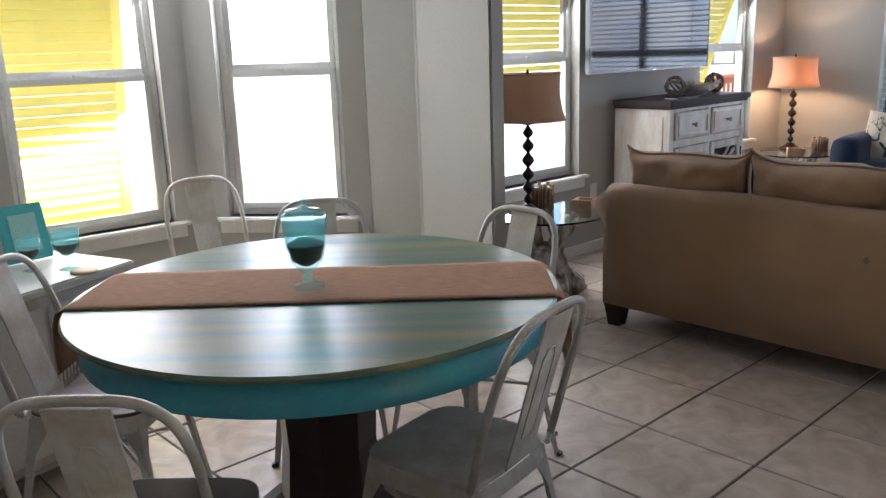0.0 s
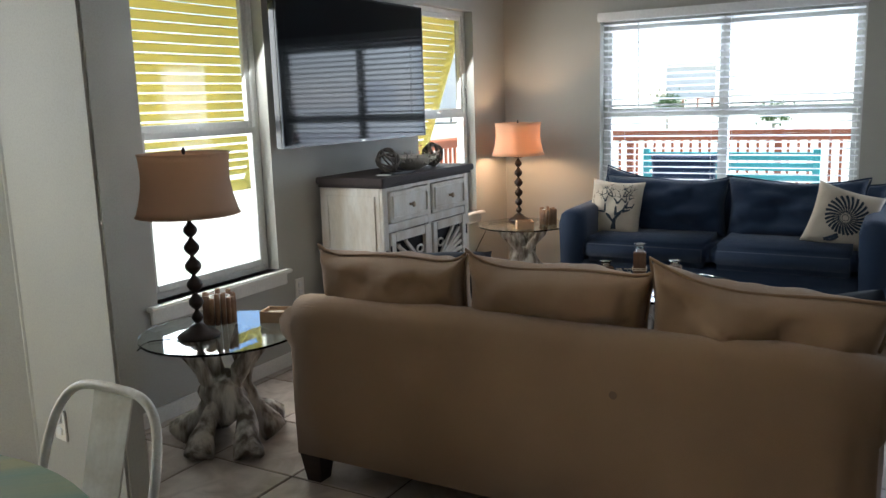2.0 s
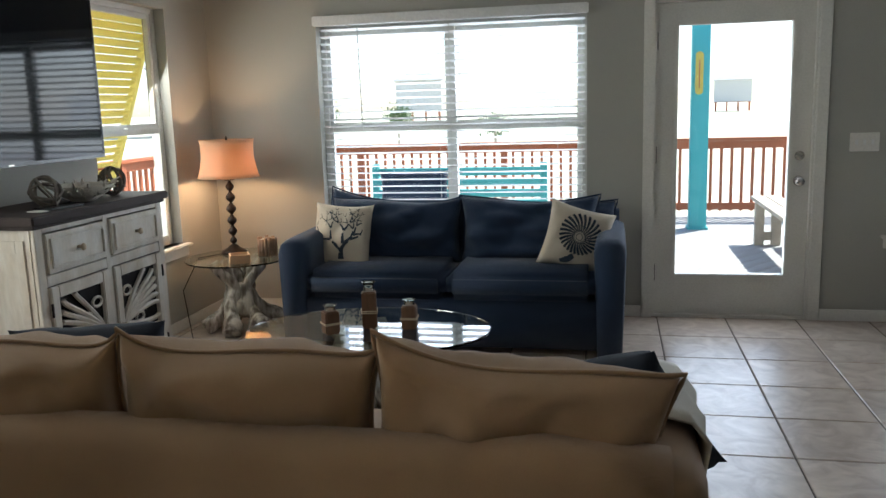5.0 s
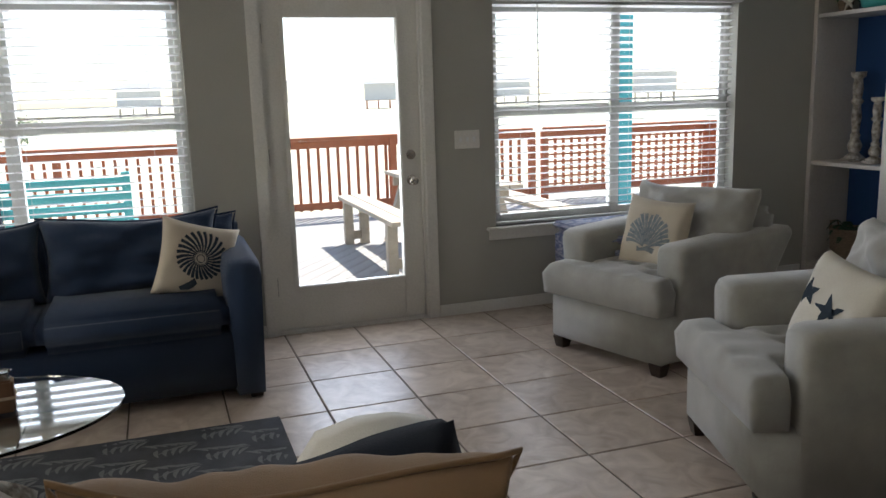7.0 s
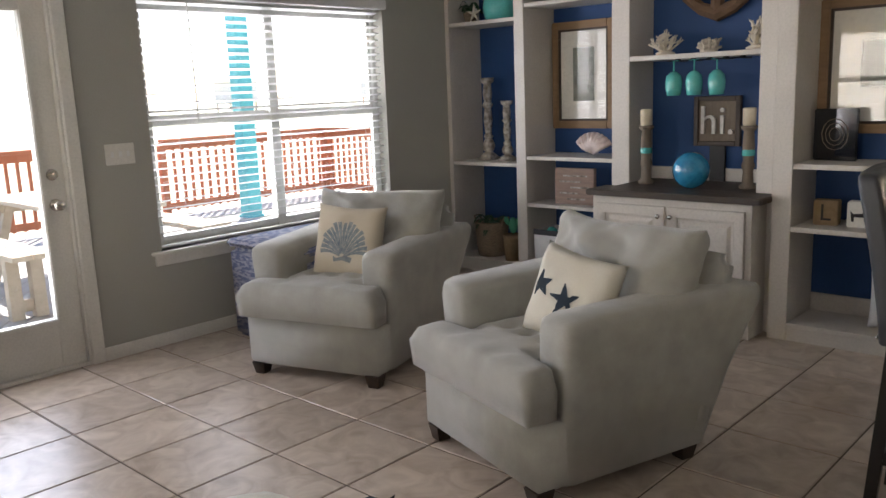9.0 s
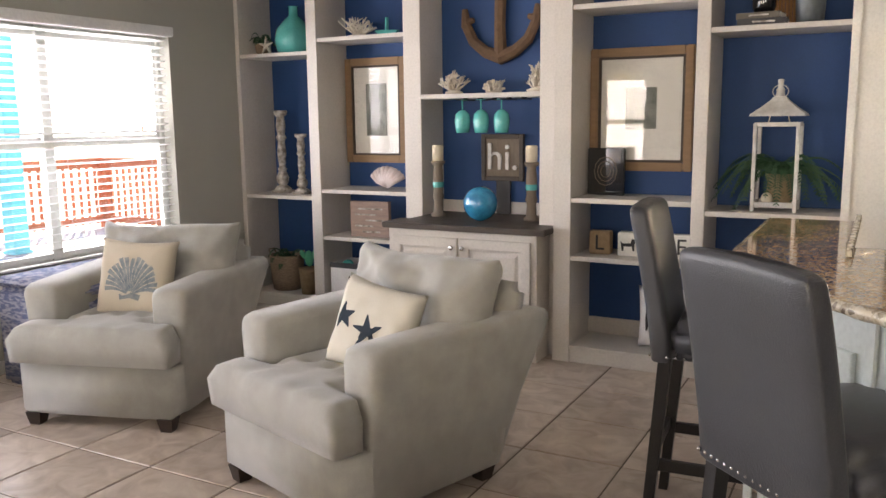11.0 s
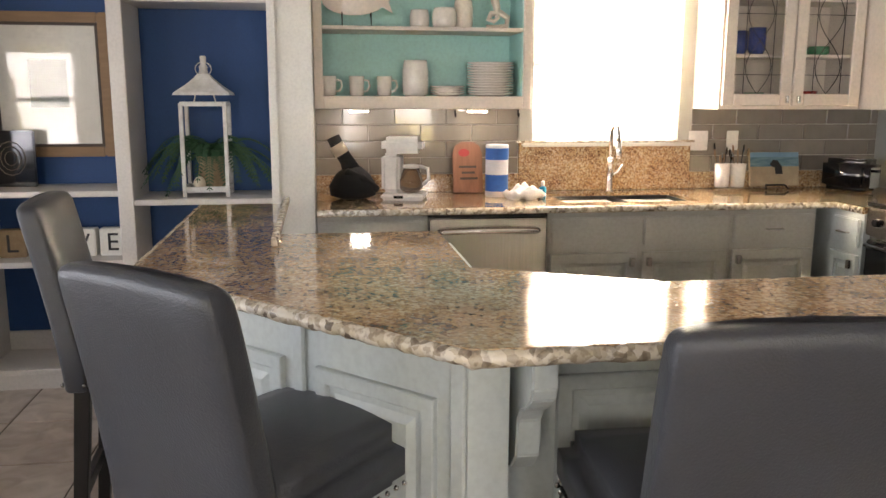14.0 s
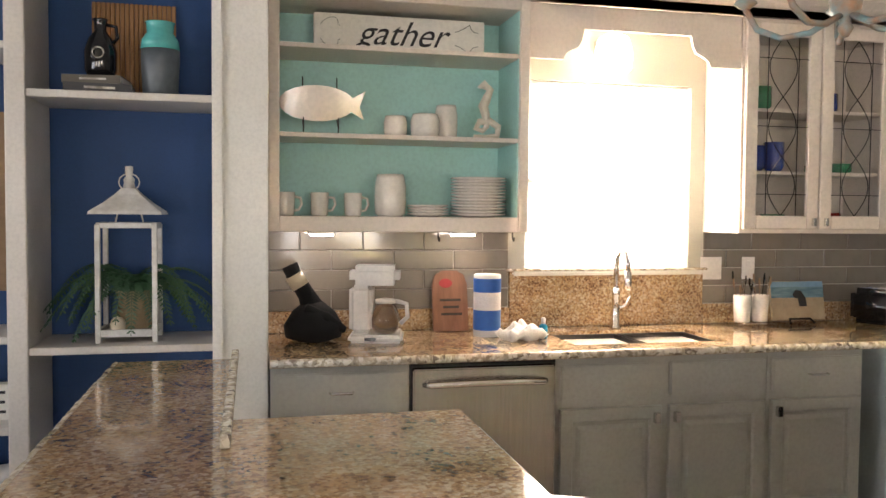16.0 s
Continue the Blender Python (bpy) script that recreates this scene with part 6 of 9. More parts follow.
# ---- bookcase, island and kitchen: materials ----
def speckled(name, tones, scale, rough, coat=0.0, bump=0.0):
    """Polished stone: crystals of several tones at two sizes."""
    m = bpy.data.materials.new(name)
    m.use_nodes = True
    t, n = m.node_tree, m.node_tree.nodes
    b = n["Principled BSDF"]
    b.inputs["Roughness"].default_value = rough
    b.inputs["Coat Weight"].default_value = coat
    co = n.new("ShaderNodeTexCoord")
    warp, blotch, vor, fleck = n.new("ShaderNodeTexNoise"), n.new("ShaderNodeTexNoise"), n.new("ShaderNodeTexVoronoi"), n.new("ShaderNodeTexNoise")
    blotch.inputs["Scale"].default_value, blotch.inputs["Detail"].default_value = scale * 0.08, 5
    vor.inputs["Scale"].default_value = scale
    fleck.inputs["Scale"].default_value, fleck.inputs["Detail"].default_value = scale * 0.9, 3
    for k in (blotch, vor, fleck):
        t.links.new(co.outputs["Object"], k.inputs["Vector"])
    n.remove(warp)
    add, half = n.new("ShaderNodeMath"), n.new("ShaderNodeMath")
    half.operation, half.inputs[1].default_value = "MULTIPLY", 0.55
    sep = n.new("ShaderNodeSeparateColor")
    t.links.new(vor.outputs["Color"], sep.inputs[0])
    t.links.new(sep.outputs[0], half.inputs[0])
    add.operation = "MULTIPLY_ADD"
    t.links.new(blotch.outputs["Fac"], add.inputs[0])
    add.inputs[1].default_value = 0.75
    t.links.new(half.outputs[0], add.inputs[2])
    ramp = n.new("ShaderNodeValToRGB")
    e = ramp.color_ramp.elements
    for i, (pos, col) in enumerate(tones):
        el = e[i] if i < 2 else e.new(pos)
        el.position, el.color = pos, (*col, 1)
    t.links.new(add.outputs[0], ramp.inputs[0])
    mix, r2 = n.new("ShaderNodeMix"), n.new("ShaderNodeValToRGB")
    mix.data_type, mix.blend_type = "RGBA", "MULTIPLY"
    mix.inputs[0].default_value = 0.5
    r2.color_ramp.elements[0].position, r2.color_ramp.elements[1].position = 0.40, 0.50
    r2.color_ramp.elements[0].color, r2.color_ramp.elements[1].color = (0.30, 0.22, 0.17, 1), (1, 1, 1, 1)
    t.links.new(fleck.outputs["Fac"], r2.inputs[0])
    t.links.new(ramp.outputs[0], mix.inputs[6])
    t.links.new(r2.outputs[0], mix.inputs[7])
    t.links.new(mix.outputs[2], b.inputs["Base Color"])
    return m


M["granite"] = speckled("granite", [(0.28, (0.15, 0.085, 0.05)), (0.88, (0.58, 0.46, 0.31)), (0.46, (0.35, 0.215, 0.115)), (0.62, (0.50, 0.34, 0.18)), (0.74, (0.39, 0.275, 0.165))], 110, 0.07, 0.2)
M["granite_edge"] = speckled("chipped_granite_edge", [(0.30, (0.12, 0.09, 0.07)), (0.85, (0.72, 0.66, 0.55)), (0.5, (0.45, 0.38, 0.28)), (0.65, (0.62, 0.54, 0.40))], 60, 0.25)
M["splash"] = material("glazed_tile", (0.235, 0.205, 0.17), 0.12, colour2=(0.215, 0.185, 0.15), scale=3, coat=0.4, bump=0.03, bump_scale=20)
M["tile_joint"] = material("tile_joint", (0.50, 0.46, 0.40), 0.85)
M["plank"] = material("dark_plank", (0.075, 0.052, 0.036), 0.5, colour2=(0.03, 0.02, 0.014), scale=5, stretch=(1, 12, 12), bump=0.4, bump_scale=30, amount=0.7)
M["oak"] = material("weathered_oak", (0.30, 0.185, 0.095), 0.6, colour2=(0.20, 0.12, 0.06), scale=6, stretch=(1, 1, 8), bump=0.4, bump_scale=80, amount=0.8)
M["driftwood_brown"] = material("brown_driftwood", (0.17, 0.10, 0.055), 0.85, colour2=(0.08, 0.045, 0.025), scale=25, bump=0.9, bump_scale=60, amount=0.9)
M["grey_wood"] = material("grey_wood", (0.24, 0.19, 0.14), 0.75, colour2=(0.13, 0.10, 0.075), scale=14, stretch=(4, 4, 1), bump=0.6, bump_scale=60, amount=0.9)
M["distressed"] = material("distressed_paint", (0.58, 0.54, 0.48), 0.7, colour2=(0.16, 0.13, 0.10), scale=26, bump=0.5, bump_scale=80, amount=0.35)
M["candle"] = material("cream_wax", (0.72, 0.62, 0.46), 0.5, scale=6)
M["mat_board"] = material("mat_board", (0.74, 0.71, 0.64), 0.8, scale=3, colour2=(0.71, 0.68, 0.61))
M["etching"] = material("grey_green_print", (0.30, 0.31, 0.26), 0.7, colour2=(0.10, 0.11, 0.09), scale=14, amount=0.6)
M["bone"] = material("white_coral", (0.74, 0.68, 0.58), 0.8, colour2=(0.60, 0.53, 0.43), scale=30, bump=0.7, bump_scale=160)
M["teal_glass"] = glass_material("teal_glass", (0.10, 0.62, 0.58), 0.03)
M["teal_satin"] = material("teal_satin_glass", (0.10, 0.46, 0.42), 0.22, colour2=(0.07, 0.38, 0.36), scale=5, coat=0.3)
M["crackle"] = material("blue_crackle_glass", (0.03, 0.30, 0.50), 0.08, colour2=(0.010, 0.16, 0.32), scale=22, bump=0.7, bump_scale=45, coat=0.8, amount=0.6)
M["white_metal"] = material("chippy_white_metal", (0.72, 0.71, 0.68), 0.5, colour2=(0.50, 0.47, 0.43), scale=20, bump=0.3, amount=0.5)
M["fern_leaf"] = material("fern_leaf", (0.035, 0.10, 0.04), 0.55, colour2=(0.015, 0.055, 0.02), scale=12)
M["burlap"] = material("burlap", (0.34, 0.24, 0.14), 0.95, colour2=(0.25, 0.17, 0.09), scale=30, bump=0.9, bump_scale=260)
M["wicker"] = material("wicker", (0.33, 0.25, 0.17), 0.8, colour2=(0.17, 0.12, 0.08), scale=40, stretch=(1, 1, 3), bump=1.0, bump_scale=90, amount=0.6)
M["china"] = material("white_china", (0.78, 0.73, 0.66), 0.12, scale=3, colour2=(0.76, 0.71, 0.64), coat=0.5)
M["ink"] = material("black_ink", (0.015, 0.014, 0.014), 0.6)
M["sink_steel"] = material("satin_sink_steel", (0.10, 0.095, 0.09), 0.4, metal=1.0)
M["chrome"] = material("chrome", (0.72, 0.71, 0.69), 0.12, metal=1.0)
M["black_gloss"] = material("black_gloss", (0.008, 0.008, 0.009), 0.10, coat=0.5)
M["black_cloth"] = material("black_plush", (0.010, 0.010, 0.010), 0.95, bump=0.6, bump_scale=200)
M["black_wood"] = material("black_stained_wood", (0.012, 0.009, 0.008), 0.38, colour2=(0.006, 0.005, 0.004), stretch=(6, 6, 1), scale=10, bump=0.15)
M["appliance_white"] = material("white_plastic", (0.80, 0.77, 0.73), 0.3, coat=0.2)
M["dark_tint"] = glass_material("coffee_glass", (0.55, 0.50, 0.45), 0.0)
M["board_wood"] = material("cutting_board_wood", (0.30, 0.14, 0.075), 0.55, colour2=(0.20, 0.09, 0.045), scale=8, stretch=(6, 1, 1), bump=0.2)
M["red_paint"] = material("red_print", (0.40, 0.03, 0.03), 0.6)
M["paper"] = material("white_paper", (0.80, 0.79, 0.78), 0.85, bump=0.4, bump_scale=120)
M["blue_print"] = material("blue_print", (0.02, 0.13, 0.48), 0.5)
M["verdigris"] = material("verdigris_metal", (0.20, 0.36, 0.38), 0.7, colour2=(0.40, 0.20, 0.10), scale=20, bump=0.5, amount=0.4)
M["blue_glass"] = material("cobalt_glassware", (0.02, 0.05, 0.30), 0.1, coat=0.5)
M["green_glass"] = material("green_glassware", (0.05, 0.26, 0.12), 0.1, coat=0.5)
M["red_glass"] = material("red_glassware", (0.38, 0.03, 0.02), 0.1, coat=0.5)
M["leaded"] = pane_material("cabinet_glass")
M["warm_bulb"] = material("lit_bulb", (1.0, 0.86, 0.66), 0.5, emission=4.0)
M["cove"] = material("lit_puck", (1.0, 0.9, 0.75), 0.5, emission=11.0)
M["bamboo"] = material("bamboo_slats", (0.42, 0.22, 0.09), 0.6, colour2=(0.26, 0.13, 0.05), scale=20, stretch=(8, 1, 0.4), bump=0.5, amount=0.7)


def at(x, y, z, rz=0.0):
    return pose(x, y, z, 0, 0, rz)


def extrude_yz(outline, x0, x1, bevel=0.0):
    """An outline of (y, z) run along x."""
    bm = bm_prism(outline, x0, x1, bevel=bevel)
    for v in bm.verts:
        v.co = Vector((v.co.z, v.co.x, v.co.y))
    return bm


def extrude_xz(outline, y0, y1, bevel=0.0):
    """An outline of (x, z) run along y."""
    bm = bm_prism(outline, y0, y1, bevel=bevel)
    for v in bm.verts:
        v.co = Vector((v.co.x, v.co.z, v.co.y))
    bmesh.ops.reverse_faces(bm, faces=bm.faces[:])
    return bm


def bm_words(words, size, depth=0.002, shear=0.0):
    """Letters standing in the xz plane, centred, facing +y."""
    cu = bpy.data.curves.new("words", "FONT")
    cu.body, cu.size, cu.extrude, cu.align_x, cu.align_y, cu.shear = words, size, depth, "CENTER", "CENTER", shear
    ob = new("words", cu)
    bpy.context.view_layer.update()
    me = bpy.data.meshes.new_from_object(ob)
    bpy.data.objects.remove(ob)
    bm = bmesh.new()
    bm.from_mesh(me)
    bpy.data.meshes.remove(me)
    return bm_move(bm, Matrix.Rotation(math.pi, 4, "Z") @ Matrix.Rotation(math.pi / 2, 4, "X"))


def bm_raised(w, h, t=0.02, rail=0.055, into=None):
    """A raised-panel door in one skin: x 0..w, z 0..h, its face at y = t."""
    bm = bmesh.new()
    steps = [(0, 0), (0, t - 0.003), (0.003, t), (rail - 0.004, t), (rail, t - 0.004), (rail + 0.002, t * 0.4), (rail + 0.016, t * 0.4), (rail + 0.034, t * 0.95)]
    if min(w, h) - 2 * (rail + 0.034) < 0.02:
        steps = steps[:6]
    rings = [[bm.verts.new(q) for q in ((a, y, a), (w - a, y, a), (w - a, y, h - a), (a, y, h - a))] for a, y in steps]
    for lo, hi in zip(rings, rings[1:]):
        for k in range(4):
            bm.faces.new((lo[k], lo[(k + 1) % 4], hi[(k + 1) % 4], hi[k]))
    bm.faces.new(rings[0][::-1])
    bm.faces.new(rings[-1])
    bmesh.ops.recalc_face_normals(bm, faces=bm.faces[:])
    return merged(into, bm)


def bm_coral(radius, seed, n=26, thick=0.007, up=1.0):
    """Branching coral rising from its foot."""
    rnd = random.Random(seed)
    bm = bmesh.new()
    bm_lathe([(radius * 0.5, 0), (radius * 0.55, 0.012), (radius * 0.2, 0.03)], 10, bm)
    for k in range(n):
        a, spread = rnd.uniform(0, 6.283), rnd.uniform(0.1, 1.0)
        tip = Vector((math.cos(a) * radius * spread, math.sin(a) * radius * spread * 0.6, radius * up * rnd.uniform(0.7, 1.35) * (1.15 - 0.5 * spread)))
        mid = tip * 0.5 + Vector((rnd.uniform(-1, 1), rnd.uniform(-1, 1), 0.3)) * radius * 0.12
        bm_tube([Vector((0, 0, 0.005)), mid, tip], [thick * 1.3, thick, thick * 0.6], 5, bm)
        for s in range(2):
            q = mid.lerp(tip, rnd.uniform(0.2, 0.7))
            bm_tube([q, q + Vector((rnd.uniform(-1, 1), rnd.uniform(-0.6, 0.6), rnd.uniform(0.2, 1))) * radius * 0.35], [thick * 0.8, thick * 0.5], 5, bm)
    return bm


def bm_fronds(n, length, seed, rise=0.5, leaf=0.045):
    """Arching fronds with paired leaflets."""
    rnd = random.Random(seed)
    bm = bmesh.new()
    for k in range(n):
        a = 6.283 * k / n + rnd.uniform(-0.25, 0.25)
        ln, lift = length * rnd.uniform(0.7, 1.1), rise * rnd.uniform(0.5, 1.4)
        pts = []
        for i in range(11):
            s = i / 10
            pts.append(Vector((math.cos(a) * ln * s, math.sin(a) * ln * s, length * (lift * 1.6 * s - (0.7 + lift) * s * s))))
        bm_tube(pts, 0.0018, 4, bm)
        side = Vector((-math.sin(a), math.cos(a), 0))
        for i in range(1, 30):
            s = i / 30
            j = min(9, int(s * 10))
            p = pts[j].lerp(pts[j + 1], s * 10 - j)
            d = (pts[j + 1] - pts[j]).normalized()
            wide = leaf * (1 - 0.75 * s) * rnd.uniform(0.8, 1.15)
            for sg in (-1, 1):
                tip = p + side * sg * wide + d * wide * 0.45 - Vector((0, 0, wide * 0.25))
                mid = p.lerp(tip, 0.45)
                v = [bm.verts.new(q) for q in (p, mid + d * 0.006, tip, mid - d * 0.006)]
                bm.faces.new(v)
    return bm


def knob(parent, x, y, z, name="knob"):
    part(name, bm_move(bm_lathe([(0.006, 0), (0.005, 0.014), (0.014, 0.018), (0.015, 0.024), (0.011, 0.029)], 14), Matrix.Translation((x, y, z)) @ Matrix.Rotation(-math.pi / 2, 4, "X")), "chrome", parent, "round chrome knob", smooth=True)


# ---- bookcase ----
def shelf_board(parent, x0, x1, yf, yb, z, thick=0.028):
    part("shelf", bm_box((x0, yb, z - thick), (x1, yf, z), 0.003, 1), "cream", parent)


def bookcase(x0, x1, yf, yb, shelves, posts, label):
    """Open shelves between x0 and x1; posts are (x0, x1, yf) of its uprights."""
    ob = thing("bookcase", label, "bookcase", at(0, 0, 0), "built-in bookcases")
    part("back_panel", bm_box((x0 - 0.002, yb - 0.02, 0), (x1 + 0.002, yb, ROOM_H - 0.003)), "navy", ob, "deep blue painted back panel")
    for a, b, f in posts:
        part("upright", bm_box((a, yb, 0), (b, f, ROOM_H - 0.003), 0.004, 1), "cream", ob)
    for z in shelves:
        shelf_board(ob, x0, x1, yf - 0.008, yb, z)
    part("bottom_shelf", bm_box((x0, yb, 0.075), (x1, yf - 0.004, 0.10), 0.003, 1), "cream", ob)
    part("toe_board", bm_box((x0, yf - 0.03, 0), (x1, yf - 0.012, 0.075)), "cream", ob)
    part("back_rail", bm_box((x0, yb, 0.10), (x1, yb + 0.014, 0.20), 0.003, 1), "cream", ob)
    part("header", bm_box((x0, yf - 0.022, 2.42), (x1, yf - 0.002, ROOM_H - 0.003), 0.003, 1), "cream", ob)
    return ob


case_label = "cream painted built-in open bookcase with a deep blue back"
bookcase(6.80, 7.43, -3.50, -3.88, (0.86, 1.915), ((7.43, 7.468, -3.50), (6.71, 6.80, -3.50)), case_label)
bookcase(5.87, 6.71, -3.50, -3.88, (0.57, 0.917, 2.0), (), case_label)
bookcase(3.96, 4.63, -3.05, -3.42, (0.63, 0.965, 2.03), ((4.63, 4.735, -3.05), (3.89, 3.96, -3.05)), case_label)
bookcase(3.24, 3.89, -3.05, -3.42, (0.92, 1.864), (), case_label)
part("column", bm_box((3.035, SOUTH - 0.16, 0), (3.238, -3.04, ROOM_H - 0.002), 0.006), "trim", kind="structure", label="white painted end wall between bookcase and kitchen")
part("column_trim", bm_box((3.20, -3.036, 0), (3.242, -3.02, ROOM_H - 0.003), 0.006), "trim", kind="structure", label="white painted corner trim")

bar = thing("bar_cabinet", "cream built-in bar cabinet with dark plank top and panel doors", "cabinet", at(5.28, -3.2, 0), "built-in bookcases")
part("back_panel", bm_box((-0.42, -0.42, 0.79), (0.46, -0.40, ROOM_H - 0.003)), "navy", bar, "deep blue painted back panel")
part("upright", bm_box((0.46, -0.42, 0), (0.588, -0.10, ROOM_H - 0.003), 0.004, 1), "cream", bar)
part("upright", bm_box((-0.545, -0.42, 0), (-0.42, 0.05, ROOM_H - 0.003), 0.004, 1), "cream", bar)
part("shelf", bm_box((-0.42, -0.40, 1.545), (0.46, -0.10, 1.575), 0.003, 1), "cream", bar)
part("body", bm_box((-0.49, 0.06, 0.0), (0.50, 0.26, 0.75), 0.003, 1, bm_box((-0.418, -0.40, 0.0), (0.458, 0.06, 0.75))), "cream", bar)
part("top", bm_box((-0.55, 0.055, 0.755), (0.53, 0.30, 0.79), 0.006, 2, bm_box((-0.418, -0.40, 0.755), (0.458, 0.055, 0.79))), "plank", bar, "dark weathered plank top")
part("back_rail", bm_box((-0.418, -0.40, 0.79), (0.458, -0.386, 0.87), 0.003, 1), "cream", bar)
for x0 in (-0.455, 0.015):
    door = part("door", bm_move(bm_raised(0.45, 0.60, 0.02, 0.06), Matrix.Translation((x0, 0.261, 0.11))), "cream", bar)
for x in (-0.03, 0.045):
    knob(bar, x, 0.28, 0.655)
rack = thing("stemware_rack", "dark metal stemware rack fixed under the shelf", "rack", at(5.28, -3.35, 1.545))
for x in (-0.24, -0.14, -0.04, 0.06, 0.16):
    part("rail", bm_tube([(x, -0.12, -0.012), (x, 0.13, -0.012)], 0.004, 6, bm_box((x - 0.01, -0.02, -0.01), (x + 0.01, 0.02, 0))), "black", rack)
for x in (5.44, 5.31, 5.17):
    g = thing("goblet", "teal frosted stemmed goblet hanging upside down from the rack", "goblet", at(x, -3.30, 1.535), "hanging goblets")
    part("foot", bm_lathe([(0.034, -0.004), (0.034, 0.0), (0.006, 0.002)], 18), "teal_satin", g, smooth=True)
    part("stem", bm_lathe([(0.005, -0.065), (0.005, -0.004)], 10), "teal_satin", g, smooth=True)
    part("bowl", bm_lathe([(0.040, -0.205), (0.047, -0.17), (0.050, -0.13), (0.044, -0.09), (0.022, -0.068), (0.006, -0.062)], 22), "teal_satin", g, smooth=True)


def coral(x, y, z, r, seed, up=1.0, label="white branching coral on the shelf", thick=0.007):
    ob = part("coral", bm_coral(r, seed, 26, thick, up), "bone", label=label, category="coral", smooth=True)
    ob.matrix_world = at(x, y, z, seed * 40)


coral(5.55, -3.40, 1.575, 0.11, 1, 1.0)
coral(5.27, -3.40, 1.575, 0.10, 2, 0.6, "low white coral piece on the shelf", 0.012)
coral(4.97, -3.38, 1.575, 0.12, 3, 1.1)
coral(6.46, -3.68, 2.0, 0.15, 5, 0.75)
coral(7.00, -3.65, 1.915, 0.07, 6, 0.5, "small white coral on the upper shelf")
anchor = thing("anchor", "rough driftwood anchor leaning on the blue back panel", "decoration", at(5.29, -3.555, 2.0))
part("shank", bm_tube([(0, 0, -0.18), (0.005, 0, 0.0), (0, 0, 0.2), (0, 0, 0.40)], [0.045, 0.038, 0.04, 0.035], 8), "driftwood_brown", anchor)
part("curved_arm", bm_tube([(-0.255, 0, 0.12), (-0.245, 0, 0.02), (-0.19, 0, -0.09), (-0.10, 0, -0.16), (0, 0, -0.195), (0.10, 0, -0.16), (0.19, 0, -0.09), (0.245, 0, 0.02), (0.255, 0, 0.12)], [0.02, 0.034, 0.036, 0.04, 0.048, 0.04, 0.036, 0.034, 0.02], 8), "driftwood_brown", anchor)
for s in (-1, 1):
    part("fluke", bm_tube([(s * 0.19, 0, 0.05), (s * 0.235, 0, 0.04), (s * 0.27, 0, 0.0)], [0.016, 0.03, 0.014], 7), "driftwood_brown", anchor)

hi = thing("framed_sign", "dark wood framed sign with white letters, standing on the cabinet", "sign", at(5.28, -3.57, 1.01))
bmf = bmesh.new()
for a, b in (((-0.15, -0.01, 0), (-0.12, 0.02, 0.305)), ((0.12, -0.01, 0), (0.15, 0.02, 0.305)), ((-0.12, -0.01, 0), (0.12, 0.02, 0.03)), ((-0.12, -0.01, 0.275), (0.12, 0.02, 0.305))):
    bm_box(a, b, 0.003, 1, bmf)
part("frame", bmf, "plank", hi)
part("board", bm_box((-0.12, -0.01, 0.03), (0.12, 0.004, 0.275)), "grey_wood", hi)
part("letters", bm_move(bm_words("hi.", 0.25, 0.008), Matrix.Translation((0, 0.012, 0.15))), "white_metal", hi, "white metal letters")
part("stand", bm_box((-0.05, -0.02, -0.22), (0.05, 0.0, 0.0), 0.002, 1), "black_wood", hi)
sphere = part("glass_ball", bm_lathe([(0.02, 0.0)] + [(0.108 * math.sin(a), 0.108 - 0.108 * math.cos(a)) for a in [0.25 + 0.2416 * k for k in range(12)]], 32), "crackle", label="blue crackle glass ball on the plank top", category="decoration", smooth=True)
sphere.matrix_world = at(5.26, -3.18, 0.79)
for x in (5.62, 4.97):
    c = thing("candle_holder", "turned grey wood pillar candle holder with a cream candle", "candle holder", at(x, -3.30, 0.79), "pillar candle holders")
    part("pillar", bm_lathe([(0.045, 0), (0.05, 0.015), (0.032, 0.03), (0.028, 0.10), (0.038, 0.13), (0.030, 0.16), (0.034, 0.25), (0.028, 0.33), (0.045, 0.345), (0.047, 0.36)], 18), "grey_wood", c, smooth=True)
    part("candle", bm_lathe([(0.036, 0.361), (0.037, 0.455), (0.030, 0.462)], 20), "candle", c, "cream pillar candle", smooth=True)
    part("band", bm_lathe([(0.035, 0.19), (0.037, 0.20), (0.037, 0.215), (0.035, 0.225)], 18), "teal_satin", c, "teal band")


